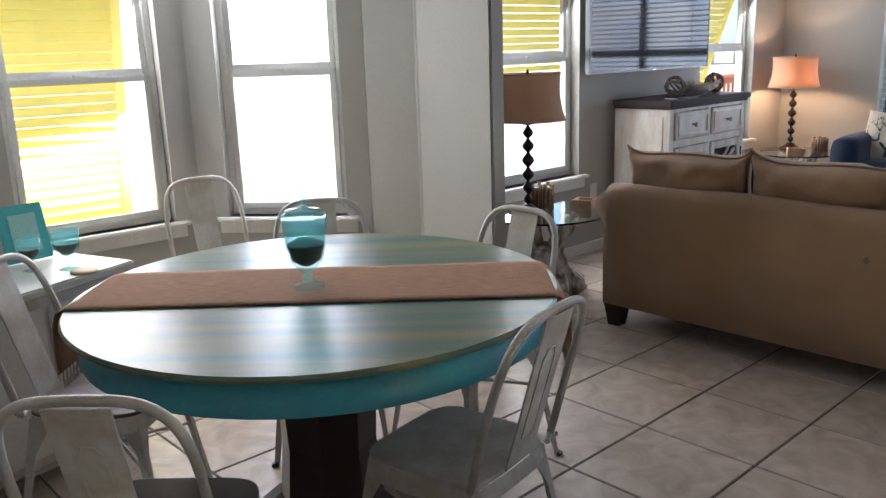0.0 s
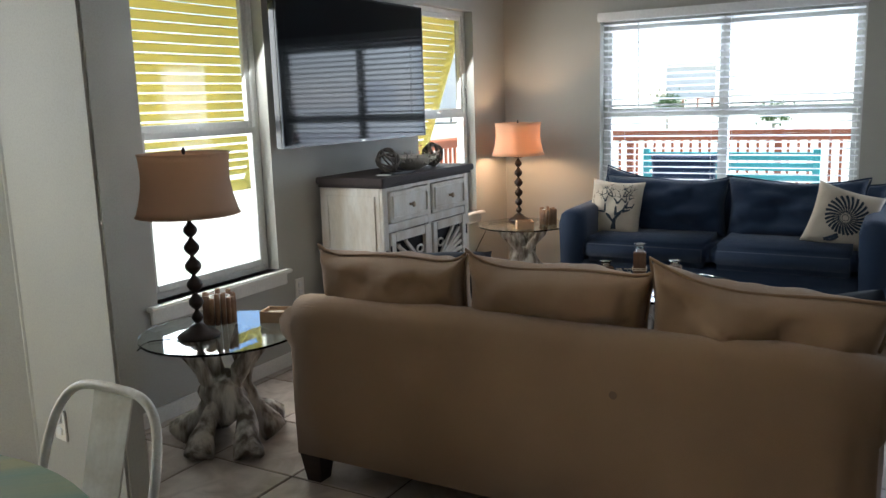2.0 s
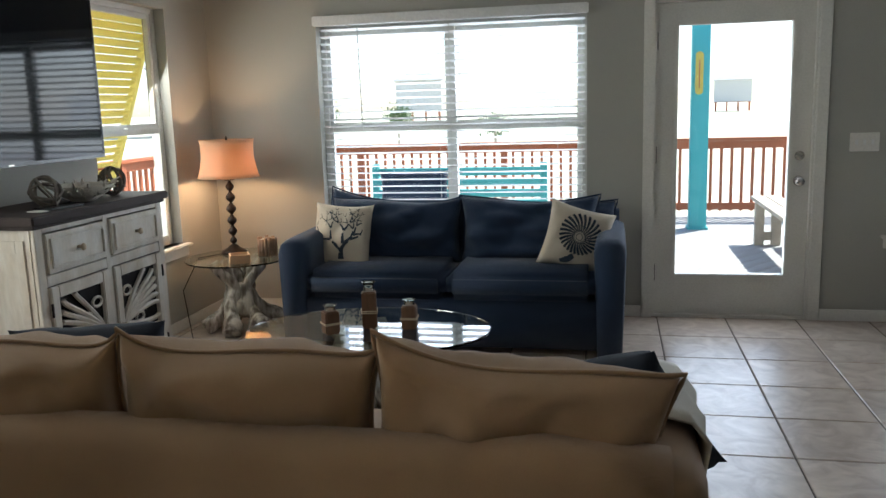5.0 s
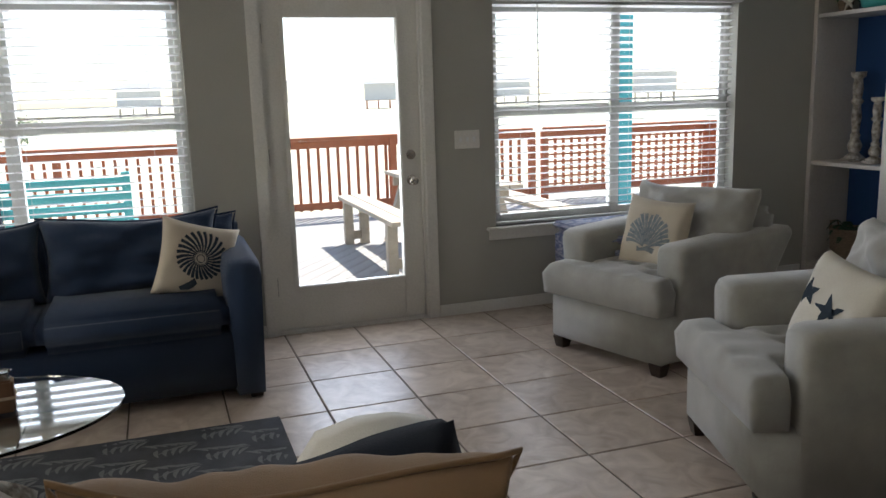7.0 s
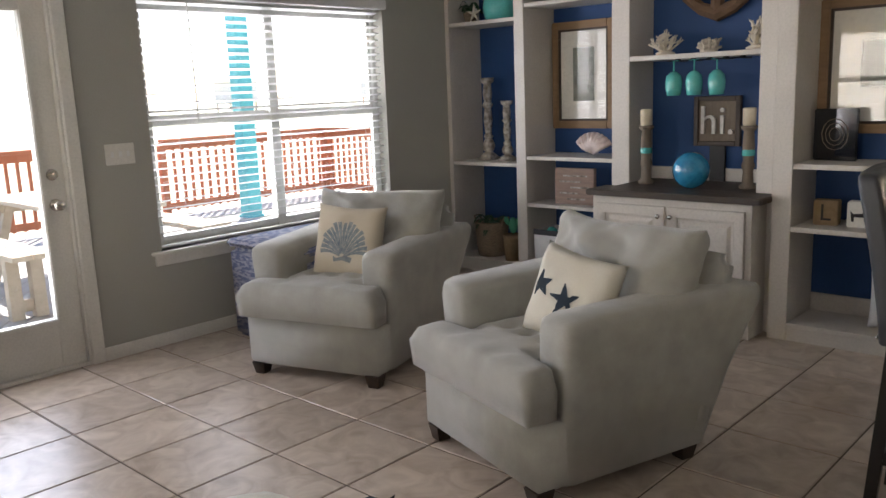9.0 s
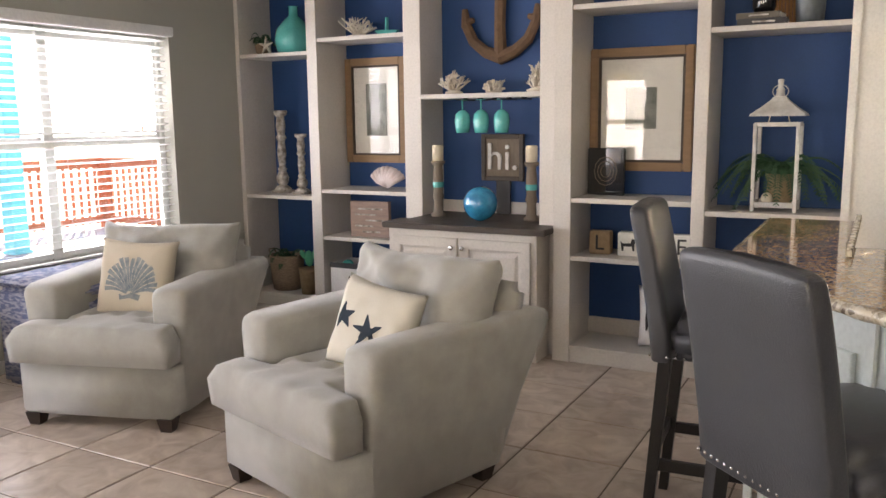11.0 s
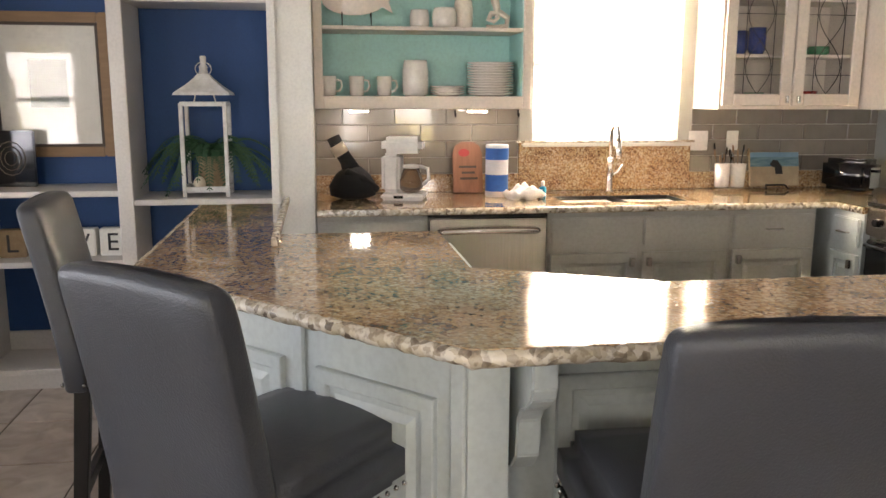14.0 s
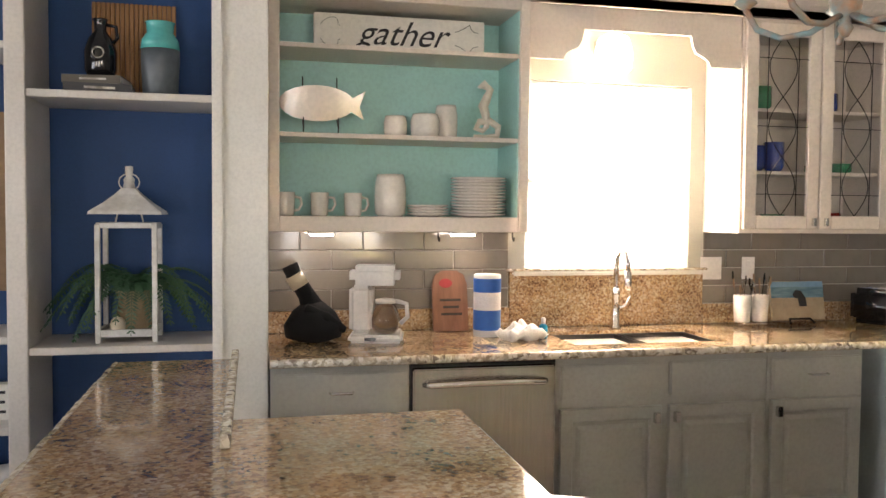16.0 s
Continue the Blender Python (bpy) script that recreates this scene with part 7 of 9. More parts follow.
def picture(x0, x1, z0, z1, y, w, label, mat="oak", inset=0.16):
    ob = thing("picture", label, "picture", at((x0 + x1) / 2, y, z0))
    hw, h = abs(x1 - x0) / 2, z1 - z0
    bm = bmesh.new()
    for a, b in (((-hw, 0, 0), (-hw + w, 0.03, h)), ((hw - w, 0, 0), (hw, 0.03, h)), ((-hw + w, 0, 0), (hw - w, 0.03, w)), ((-hw + w, 0, h - w), (hw - w, 0.03, h))):
        bm_box(a, b, 0.006, 2, bm)
    part("frame", bm, mat, ob)
    bm = bmesh.new()
    for a, b in (((-hw + w, 0.005, w), (-hw + w + 0.014, 0.024, h - w)), ((hw - w - 0.014, 0.005, w), (hw - w, 0.024, h - w)), ((-hw + w + 0.014, 0.005, w), (hw - w - 0.014, 0.024, w + 0.014)), ((-hw + w + 0.014, 0.005, h - w - 0.014), (hw - w - 0.014, 0.024, h - w))):
        bm_box(a, b, 0.002, 1, bm)
    part("inner_lip", bm, "plank", ob)
    part("mat", bm_box((-hw + w, 0.0, w), (hw - w, 0.008, h - w)), "mat_board", ob)
    part("print", bm_box((-hw + w + inset, 0.008, w + inset * 1.2), (hw - w - inset, 0.010, h - w - inset * 1.1)), "etching", ob, "small grey-green print")
    part("glazing", bm_box((-hw + w, 0.014, w), (hw - w, 0.016, h - w)), "leaded", ob, "picture glass")
    return ob


picture(6.17, 6.70, 1.10, 1.87, -3.86, 0.055, "wood-framed print under glass leaning above the shelf", inset=0.12)
picture(4.03, 4.63, 1.105, 1.81, -3.40, 0.05, "oak-framed grey-green print under glass on the shelf")

for x, y, h, w in ((7.24, -3.72, 0.64, 1.1), (7.02, -3.68, 0.46, 0.95)):
    prof = [(0.060, 0), (0.062, 0.02), (0.045, 0.045), (0.028, 0.07), (0.040, 0.10), (0.046, 0.16), (0.026, 0.24), (0.034, 0.27), (0.022, 0.30), (0.032, 0.48), (0.024, 0.62), (0.040, 0.66), (0.026, 0.70), (0.034, 0.80), (0.026, 0.92), (0.046, 0.95), (0.048, 1.0)]
    c = thing("candlestick", "turned candlestick in distressed white and grey paint on the shelf", "candlestick", at(x, y, 0.86), "turned candlesticks")
    part("stem", bm_lathe([(r * w, z * (h - 0.02) + 0.018) for r, z in prof], 18), "distressed", c, smooth=True)
    part("base", bm_box((-0.06 * w, -0.06 * w, 0), (0.06 * w, 0.06 * w, 0.02), 0.004, 1), "distressed", c)
demijohn = part("demijohn", bm_lathe([(0.09, 0), (0.13, 0.02), (0.145, 0.10), (0.13, 0.18), (0.07, 0.25), (0.035, 0.28), (0.032, 0.34), (0.038, 0.35)], 26), "teal_satin", label="round teal glass demijohn on the upper shelf", category="bottle", smooth=True)
demijohn.matrix_world = at(7.06, -3.70, 1.915)
star = bmesh.new()
for k in range(5):
    a = 1.2566 * k + 0.3
    bm_tube([(0, 0, 0), (math.cos(a) * 0.035, 0, math.sin(a) * 0.035), (math.cos(a) * 0.07, 0, math.sin(a) * 0.07)], [0.014, 0.010, 0.003], 6, star)
sf = part("starfish", star, "bone", label="small white starfish propped on the upper shelf", category="starfish", smooth=True)
sf.matrix_world = at(7.25, -3.60, 1.98)
pl = thing("potted_plant", "small dark green plant in a pot on the upper shelf", "plant", at(7.34, -3.66, 1.915))
part("pot", bm_lathe([(0.04, 0), (0.055, 0.08), (0.05, 0.085)], 16), "wicker", pl, smooth=True)
part("leaves", bm_move(bm_fronds(14, 0.11, 3, 1.4, 0.03), Matrix.Translation((0, 0, 0.08))), "fern_leaf", pl)
bk = thing("basket", "round woven basket with a dark plant, on the bottom shelf", "basket", at(7.20, -3.68, 0.10))
part("weave", bm_lathe([(0.11, 0), (0.125, 0.08), (0.135, 0.26), (0.13, 0.27), (0.12, 0.25)], 22), "wicker", bk, smooth=True)
part("rim", bm_tube([(0.133 * math.cos(0.3142 * k), 0.133 * math.sin(0.3142 * k), 0.268) for k in range(20)], 0.009, 6, closed=True), "wicker", bk, smooth=True)
for s in (-1, 1):
    part("handle", bm_tube([(s * 0.13, -0.04, 0.25), (s * 0.15, -0.03, 0.31), (s * 0.15, 0.03, 0.31), (s * 0.13, 0.04, 0.25)], 0.007, 6), "wicker", bk)
part("leaves", bm_move(bm_fronds(18, 0.16, 8, 1.3, 0.05), Matrix.Translation((0, 0, 0.20))), "fern_leaf", bk, "dark green leaves")
cp = thing("potted_cactus", "green paddle cactus in a tan paper pot on the bottom shelf", "plant", at(6.92, -3.60, 0.10))
part("pot", bm_lathe([(0.065, 0), (0.08, 0.17), (0.083, 0.20), (0.07, 0.19)], 16), "burlap", cp, smooth=True)
for x, z, r, tl in ((0.0, 0.27, 0.055, 0), (-0.055, 0.31, 0.035, -25), (0.06, 0.30, 0.032, 30)):
    part("paddle", bm_move(bm_lathe([(0.004, -1), (0.6, -0.75), (0.95, -0.3), (1, 0.2), (0.7, 0.75), (0.05, 1)], 12), Matrix.Translation((x, 0, z)) @ Matrix.Rotation(radians(tl), 4, "Y") @ Matrix.Diagonal((r * 0.75, r * 0.3, r * 1.2, 1))), material("cactus_green_" + str(x), (0.05, 0.30, 0.17), 0.6, bump=0.5), cp, "green cactus paddle", smooth=True)
sh = bmesh.new()
for k in range(9):
    a = radians(-60 + 15 * k)
    bm_tube([(0, 0.01, 0.0), (math.sin(a) * 0.075, 0.035, math.cos(a) * 0.07 + 0.01), (math.sin(a) * 0.15, 0.0, math.cos(a) * 0.12 + 0.02)], [0.012, 0.024, 0.022], 8, sh)
shell = part("shell", sh, material("pale_shell", (0.66, 0.60, 0.60), 0.4, colour2=(0.55, 0.42, 0.38), scale=12), label="large pale fluted clam shell on the shelf", category="shell", smooth=True)
shell.matrix_world = at(6.20, -3.62, 0.94)
sign = thing("sign_block", "square wooden box sign with faded pink-grey lettering on the shelf", "sign", at(6.36, -3.62, 0.57, 3))
part("box", bm_box((-0.16, -0.02, 0), (0.16, 0.02, 0.26), 0.003, 1), material("pink_grey_wood", (0.36, 0.25, 0.20), 0.7, colour2=(0.24, 0.17, 0.14), scale=9, stretch=(1, 1, 6), bump=0.3), sign)
for k, (a, b) in enumerate(((-0.11, 0.09), (-0.06, 0.12), (-0.12, 0.03), (-0.03, 0.12), (-0.09, 0.06))):
    part("writing", bm_box((a, 0.0205, 0.20 - 0.042 * k), (b, 0.0225, 0.212 - 0.042 * k)), "distressed", sign)
bn = thing("fabric_bin", "white fabric bin with grey edge and anchor, holding teal things", "bin", at(6.50, -3.66, 0.10))
bb = bmesh.new()
for a, b in (((-0.17, -0.13, 0), (0.17, -0.12, 0.27)), ((-0.17, 0.12, 0), (0.17, 0.13, 0.27)), ((-0.17, -0.12, 0), (-0.16, 0.12, 0.27)), ((0.16, -0.12, 0), (0.17, 0.12, 0.27)), ((-0.16, -0.12, 0), (0.16, 0.12, 0.01))):
    bm_box(a, b, 0.002, 1, bb)
part("body", bb, "paper", bn)
part("rim", bm_box((-0.175, 0.128, 0.235), (0.175, 0.134, 0.275), 0.002, 1), "leather", bn)
part("emblem", bm_box((-0.035, 0.131, 0.08), (0.035, 0.134, 0.10), 0, 1, bm_box((-0.006, 0.131, 0.08), (0.006, 0.134, 0.18))), "ink", bn)
for k in range(4):
    o = part("towel_roll", bm_move(bm_lathe([(0.02, -0.07), (0.045, -0.06), (0.048, 0), (0.045, 0.06), (0.02, 0.07)], 12), Matrix.Rotation(1.35 + 0.2 * k, 4, "X")), "teal_satin" if k % 2 else "paper", label="rolled cloth in the bin", category="cloth", smooth=True)
    o.matrix_world = at(6.40 + 0.07 * k, -3.66, 0.30 + 0.02 * (k % 2), 15 * k)
boat = part("boat", extrude_xz([(-0.09, 0.03), (-0.06, 0), (0.06, 0), (0.10, 0.035), (0.01, 0.035), (0.01, 0.12), (0, 0.12), (0, 0.035)], -0.015, 0.015), "teal_satin", label="small painted wooden boat on the top shelf", category="decoration")
boat.matrix_world = at(6.18, -3.62, 2.0)

for x, s in ((4.50, "L"), (4.33, ""), (4.17, "V"), (4.03, "E")):
    b = thing("letter_block", "cream wooden block with a black " + ("letter" if s else "dog shape") + " on the shelf", "letter block", at(x, -3.22, 0.63, (x * 37) % 7 - 3), "letter blocks")
    part("block", bm_box((-0.062, -0.035, 0), (0.062, 0.035, 0.135), 0.005), "mat_board" if s != "L" else "burlap", b)
    if s:
        part("letter", bm_move(bm_words(s, 0.125, 0.001), Matrix.Translation((0, 0.0365, 0.065))), "ink", b, "black letter")
    else:
        part("dog_shape", extrude_xz([(-0.035, 0.03), (-0.035, 0.07), (-0.045, 0.095), (-0.02, 0.10), (-0.012, 0.075), (0.03, 0.072), (0.045, 0.085), (0.038, 0.03), (0.028, 0.03), (0.026, 0.055), (-0.02, 0.055), (-0.024, 0.03)], 0.0355, 0.0375), "ink", b)
pq = thing("framed_plaque", "black square frame with pale line pattern leaning on the shelf", "frame", at(4.50, -3.30, 0.965, -6))
part("frame", bm_box((-0.115, -0.012, 0), (0.115, 0.012, 0.275), 0.006), "black_gloss", pq)
for k in range(3):
    part("ring", bm_tube([((0.03 + 0.02 * k) * math.cos(0.524 * j) , 0.0135, 0.14 + (0.035 + 0.024 * k) * math.sin(0.524 * j)) for j in range(12)], 0.0025, 4, closed=True), "grey_wood", pq)
bag = thing("striped_bag", "white and black striped cloth bag on the bottom shelf", "bag", at(4.12, -3.22, 0.10))
part("cloth", bm_move(bm_pillow(0.30, 0.36, 0.16, seed=5), Matrix.Translation((0, 0, 0.18))), "paper", bag, smooth=True)
for k in range(3):
    part("stripe", bm_tube([(-0.08 + 0.08 * k, 0.055, 0.05), (-0.08 + 0.08 * k, 0.082, 0.18), (-0.08 + 0.08 * k, 0.05, 0.31)], 0.010, 6, flat=0.4), "ink", bag)


def lantern():
    ob = thing("lantern", "tall white metal lantern with a flared roof on the shelf", "lantern", at(3.565, -3.24, 0.92))
    for x in (-0.12, 0.12):
        for y in (-0.09, 0.09):
            part("post", bm_box((x - 0.011, y - 0.011, 0.0), (x + 0.011, y + 0.011, 0.47), 0.002, 1), "white_metal", ob)
    for z in (0.03, 0.455):
        bm = bmesh.new()
        bm_box((-0.109, 0.081, z), (0.109, 0.099, z + 0.022), 0.002, 1, bm)
        bm_box((-0.109, -0.099, z), (0.109, -0.081, z + 0.022), 0.002, 1, bm)
        bm_box((-0.129, -0.079, z), (-0.111, 0.079, z + 0.022), 0.002, 1, bm)
        bm_box((0.111, -0.079, z), (0.129, 0.079, z + 0.022), 0.002, 1, bm)
        part("rail", bm, "white_metal", ob)
    part("floor", bm_box((-0.118, -0.09, 0.022), (0.118, 0.09, 0.03)), "white_metal", ob)
    for x in (-0.06, 0.06):
        part("strut", bm_tube([(x, 0, 0.477), (x * 0.8, 0, 0.525)], 0.004, 6), "white_metal", ob)
    bm = bmesh.new()
    rings = []
    for hx, hy, z in ((0.155, 0.125, 0.51), (0.15, 0.12, 0.522), (0.10, 0.08, 0.555), (0.055, 0.045, 0.59), (0.03, 0.03, 0.615)):
        rings.append([bm.verts.new((sx * hx, sy * hy, z)) for sx, sy in ((-1, -1), (1, -1), (1, 1), (-1, 1))])
    for a, b in zip(rings, rings[1:]):
        for k in range(4):
            bm.faces.new((a[k], a[(k + 1) % 4], b[(k + 1) % 4], b[k]))
    bm.faces.new(rings[0][::-1])
    bm.faces.new(rings[-1])
    part("roof", bm, "white_metal", ob)
    part("finial", bm_lathe([(0.028, 0.615), (0.022, 0.64), (0.026, 0.65), (0.014, 0.665), (0.018, 0.70), (0.014, 0.705)], 14), "white_metal", ob, smooth=True)
    part("ring", bm_tube([(0.045 * math.cos(0.449 * k), 0, 0.64 + 0.035 * math.sin(0.449 * k)) for k in range(14)], 0.003, 6, closed=True), "white_metal", ob)

    for piece in ob.children:
        piece.data.transform(Matrix.Diagonal((0.86, 1.0, 0.965, 1.0)))


lantern()
fp = thing("potted_fern", "green fern in a burlap-wrapped pot inside the lantern", "plant", at(3.55, -3.25, 0.951))
part("pot", bm_lathe([(0.055, 0), (0.07, 0.02), (0.060, 0.12), (0.075, 0.165), (0.06, 0.16)], 18), "burlap", fp, "burlap-wrapped pot", smooth=True)
part("fronds", bm_move(bm_fronds(34, 0.38, 21, 0.62, 0.065), Matrix.Translation((0, 0, 0.15)) @ Matrix.Diagonal((1, 0.42, 1, 1))), "fern_leaf", fp, "dark green fern fronds")
ball = part("candle_ball", bm_lathe([(0.01, 0)] + [(0.03 * math.sin(a), 0.034 - 0.034 * math.cos(a)) for a in (0.5, 1, 1.57, 2.1, 2.6, 3.0)], 16), "candle", label="small white round candle inside the lantern", category="candle", smooth=True)
ball.matrix_world = at(3.60, -3.172, 0.951)


def book(x, y, z, w, d, h, rz, colour, label="dark hardback book lying in a stack on the shelf"):
    ob = thing("book", label, "book", at(x, y, z, rz), "stacked books")
    part("pages", bm_box((-w / 2 + 0.003, -d / 2 + 0.003, 0.003), (w / 2 - 0.003, d / 2 - 0.004, h - 0.003)), "paper", ob)
    bm = bm_box((-w / 2, -d / 2, 0), (w / 2, d / 2, 0.003))
    bm_box((-w / 2, -d / 2, h - 0.003), (w / 2, d / 2, h), into=bm)
    bm_box((-w / 2, d / 2 - 0.003, 0.003), (w / 2, d / 2, h - 0.003), into=bm)
    part("cover", bm, material("book_cover_" + str(colour[0]), colour, 0.5), ob)
    part("title", bm_box((-w * 0.25, d / 2 + 0.0005, h * 0.4), (w * 0.2, d / 2 + 0.0015, h * 0.65)), "distressed", ob)


book(3.66, -3.20, 1.864, 0.24, 0.20, 0.035, 4, (0.03, 0.028, 0.03))
book(3.67, -3.20, 1.900, 0.21, 0.18, 0.030, -5, (0.10, 0.085, 0.06), "brown hardback book on top of another")
jug = thing("jug", "dark brown ceramic jug standing on the books", "jug", at(3.66, -3.21, 1.931))
part("body", bm_lathe([(0.045, 0), (0.058, 0.03), (0.060, 0.10), (0.045, 0.15), (0.022, 0.18), (0.024, 0.215), (0.03, 0.225)], 22), "black_gloss", jug, smooth=True)
part("handle", bm_tube([(-0.024, 0, 0.205), (-0.055, 0, 0.20), (-0.062, 0, 0.16), (-0.045, 0, 0.135)], 0.007, 8), "black_gloss", jug, smooth=True)
part("label", bm_tube([(0.02 * math.cos(0.5236 * k), 0.0615, 0.09 + 0.02 * math.sin(0.5236 * k)) for k in range(12)], 0.003, 5, closed=True), "distressed", jug, "pale round mark")
vase = thing("vase", "tall vase, teal glazed above and grey below, on the shelf", "vase", at(3.44, -3.18, 1.864))
part("body", bm_lathe([(0.055, 0), (0.066, 0.02), (0.072, 0.14), (0.072, 0.18)], 24), material("grey_glaze", (0.10, 0.12, 0.13), 0.35, colour2=(0.06, 0.07, 0.08), scale=20), vase, "grey glazed body", smooth=True)
part("neck", bm_lathe([(0.0725, 0.18), (0.070, 0.215), (0.050, 0.245), (0.052, 0.28), (0.056, 0.285)], 24), "teal_satin", vase, "teal glazed neck", smooth=True)
bp = thing("bamboo_panel", "panel of upright brown bamboo slats behind the vases", "panel", at(3.56, -3.39, 1.864))
for k in range(18):
    part("slat", bm_box((-0.16 + 0.018 * k, -0.008, 0), (-0.144 + 0.018 * k, 0.006, 0.40), 0.003, 1), "bamboo", bp)

# ---- island ----
island_top = [(3.48, -2.35), (3.15, -2.35), (3.15, -1.6), (2.635, -1.6), (2.635, -1.02), (2.2, -.8), (.9, -.8), (.9, -.33), (2.757, -.33), (3.482, -1.08)]
isl = thing("island", "pale grey-blue kitchen island with panelled sides and a polished granite top", "kitchen island", at(0, 0, 0))
part("base", bm_prism([(3.20, -2.33), (3.20, -1.08), (3.34, -1.08), (2.74, -.46), (2.66, -.46), (2.66, -.62), (.95, -.62), (.95, -.78), (2.19, -.78), (2.60, -1.0), (2.60, -1.57), (3.17, -1.57), (3.17, -2.33)], 0.0, 0.948), "cab_blue", isl)
top = part("worktop", bm_prism(island_top, 0.952, 0.984, bevel=0.004), "granite", isl, "polished brown-gold granite top")
edge = bmesh.new()
rnd = random.Random(4)
loop = [(2.757, -.33), (3.482, -1.08), (3.482, -2.35)]
pts, radii = [(0.9, -.33, 0.966)], [0.017]
for a, b in zip([(0.9, -.33)] + loop, loop):
    steps = int(math.dist(a, b) / 0.018)
    for k in range(1, steps + 1):
        s = k / steps
        pts.append((a[0] + (b[0] - a[0]) * s, a[1] + (b[1] - a[1]) * s, 0.967 + rnd.uniform(-0.0012, 0.0012)))
        radii.append(0.0165 + rnd.uniform(-0.0022, 0.0018))
part("chiselled_edge", bm_tube(pts, radii, 10), "granite_edge", isl, "rough chiselled granite edge", smooth=True)
part("upstand", bm_box((3.135, -2.35, 0.985), (3.155, -1.37, 1.012), 0.003, 1), "granite_edge", isl, "narrow granite upstand")
diag = Vector((3.38, -1.12, 0))
dway = math.degrees(math.atan2(0.70, -0.68))
for s0 in (0.075, 0.515):
    p = part("panel", bm_move(bm_raised(0.33, 0.70, 0.016, 0.035), Matrix.Translation((-s0 - 0.33, 0.001, 0.13))), "cab_blue", isl)
    p.matrix_world = pose(3.38, -1.12, 0, 0, 0, dway + 180)
for s0 in (0.0, 0.44, 0.882):
    p = part("stile", bm_box((-s0 - 0.035, 0.0, 0.0), (-s0, 0.012, 0.945), 0.004, 1), "cab_blue", isl)
    p.matrix_world = pose(3.38, -1.12, 0, 0, 0, dway + 180)
p = part("baseboard", bm_box((-0.917, 0.013, 0.0), (0.0, 0.026, 0.09), 0.004, 1), "cab_blue", isl)
p.matrix_world = pose(3.38, -1.12, 0, 0, 0, dway + 180)
for x0 in (1.0, 1.52, 2.05):
    part("panel", bm_move(bm_raised(0.47, 0.70, 0.016, 0.035), Matrix.Translation((x0, -0.619, 0.13))), "cab_blue", isl)
part("baseboard", bm_box((0.95, -0.618, 0.0), (2.598, -0.604, 0.09), 0.004, 1), "cab_blue", isl)
for y0 in (-2.30, -1.72):
    p = part("panel", bm_move(bm_raised(0.52, 0.70, 0.016, 0.035), Matrix.Translation((0, 0, 0.13))), "cab_blue", isl)
    p.matrix_world = pose(3.2005, y0 + 0.53, 0, 0, 0, -90)
prof = [(-0.618, 0.65), (-0.618, 0.948), (-0.37, 0.948), (-0.37, 0.89), (-0.38, 0.865), (-0.41, 0.84), (-0.45, 0.82), (-0.475, 0.79), (-0.48, 0.75), (-0.485, 0.71), (-0.51, 0.685), (-0.53, 0.665), (-0.57, 0.655)]
for x in (2.59, 1.05):
    part("corbel", extrude_yz(prof, x, x + 0.05, 0.004), "cab_blue", isl, "curved corbel")


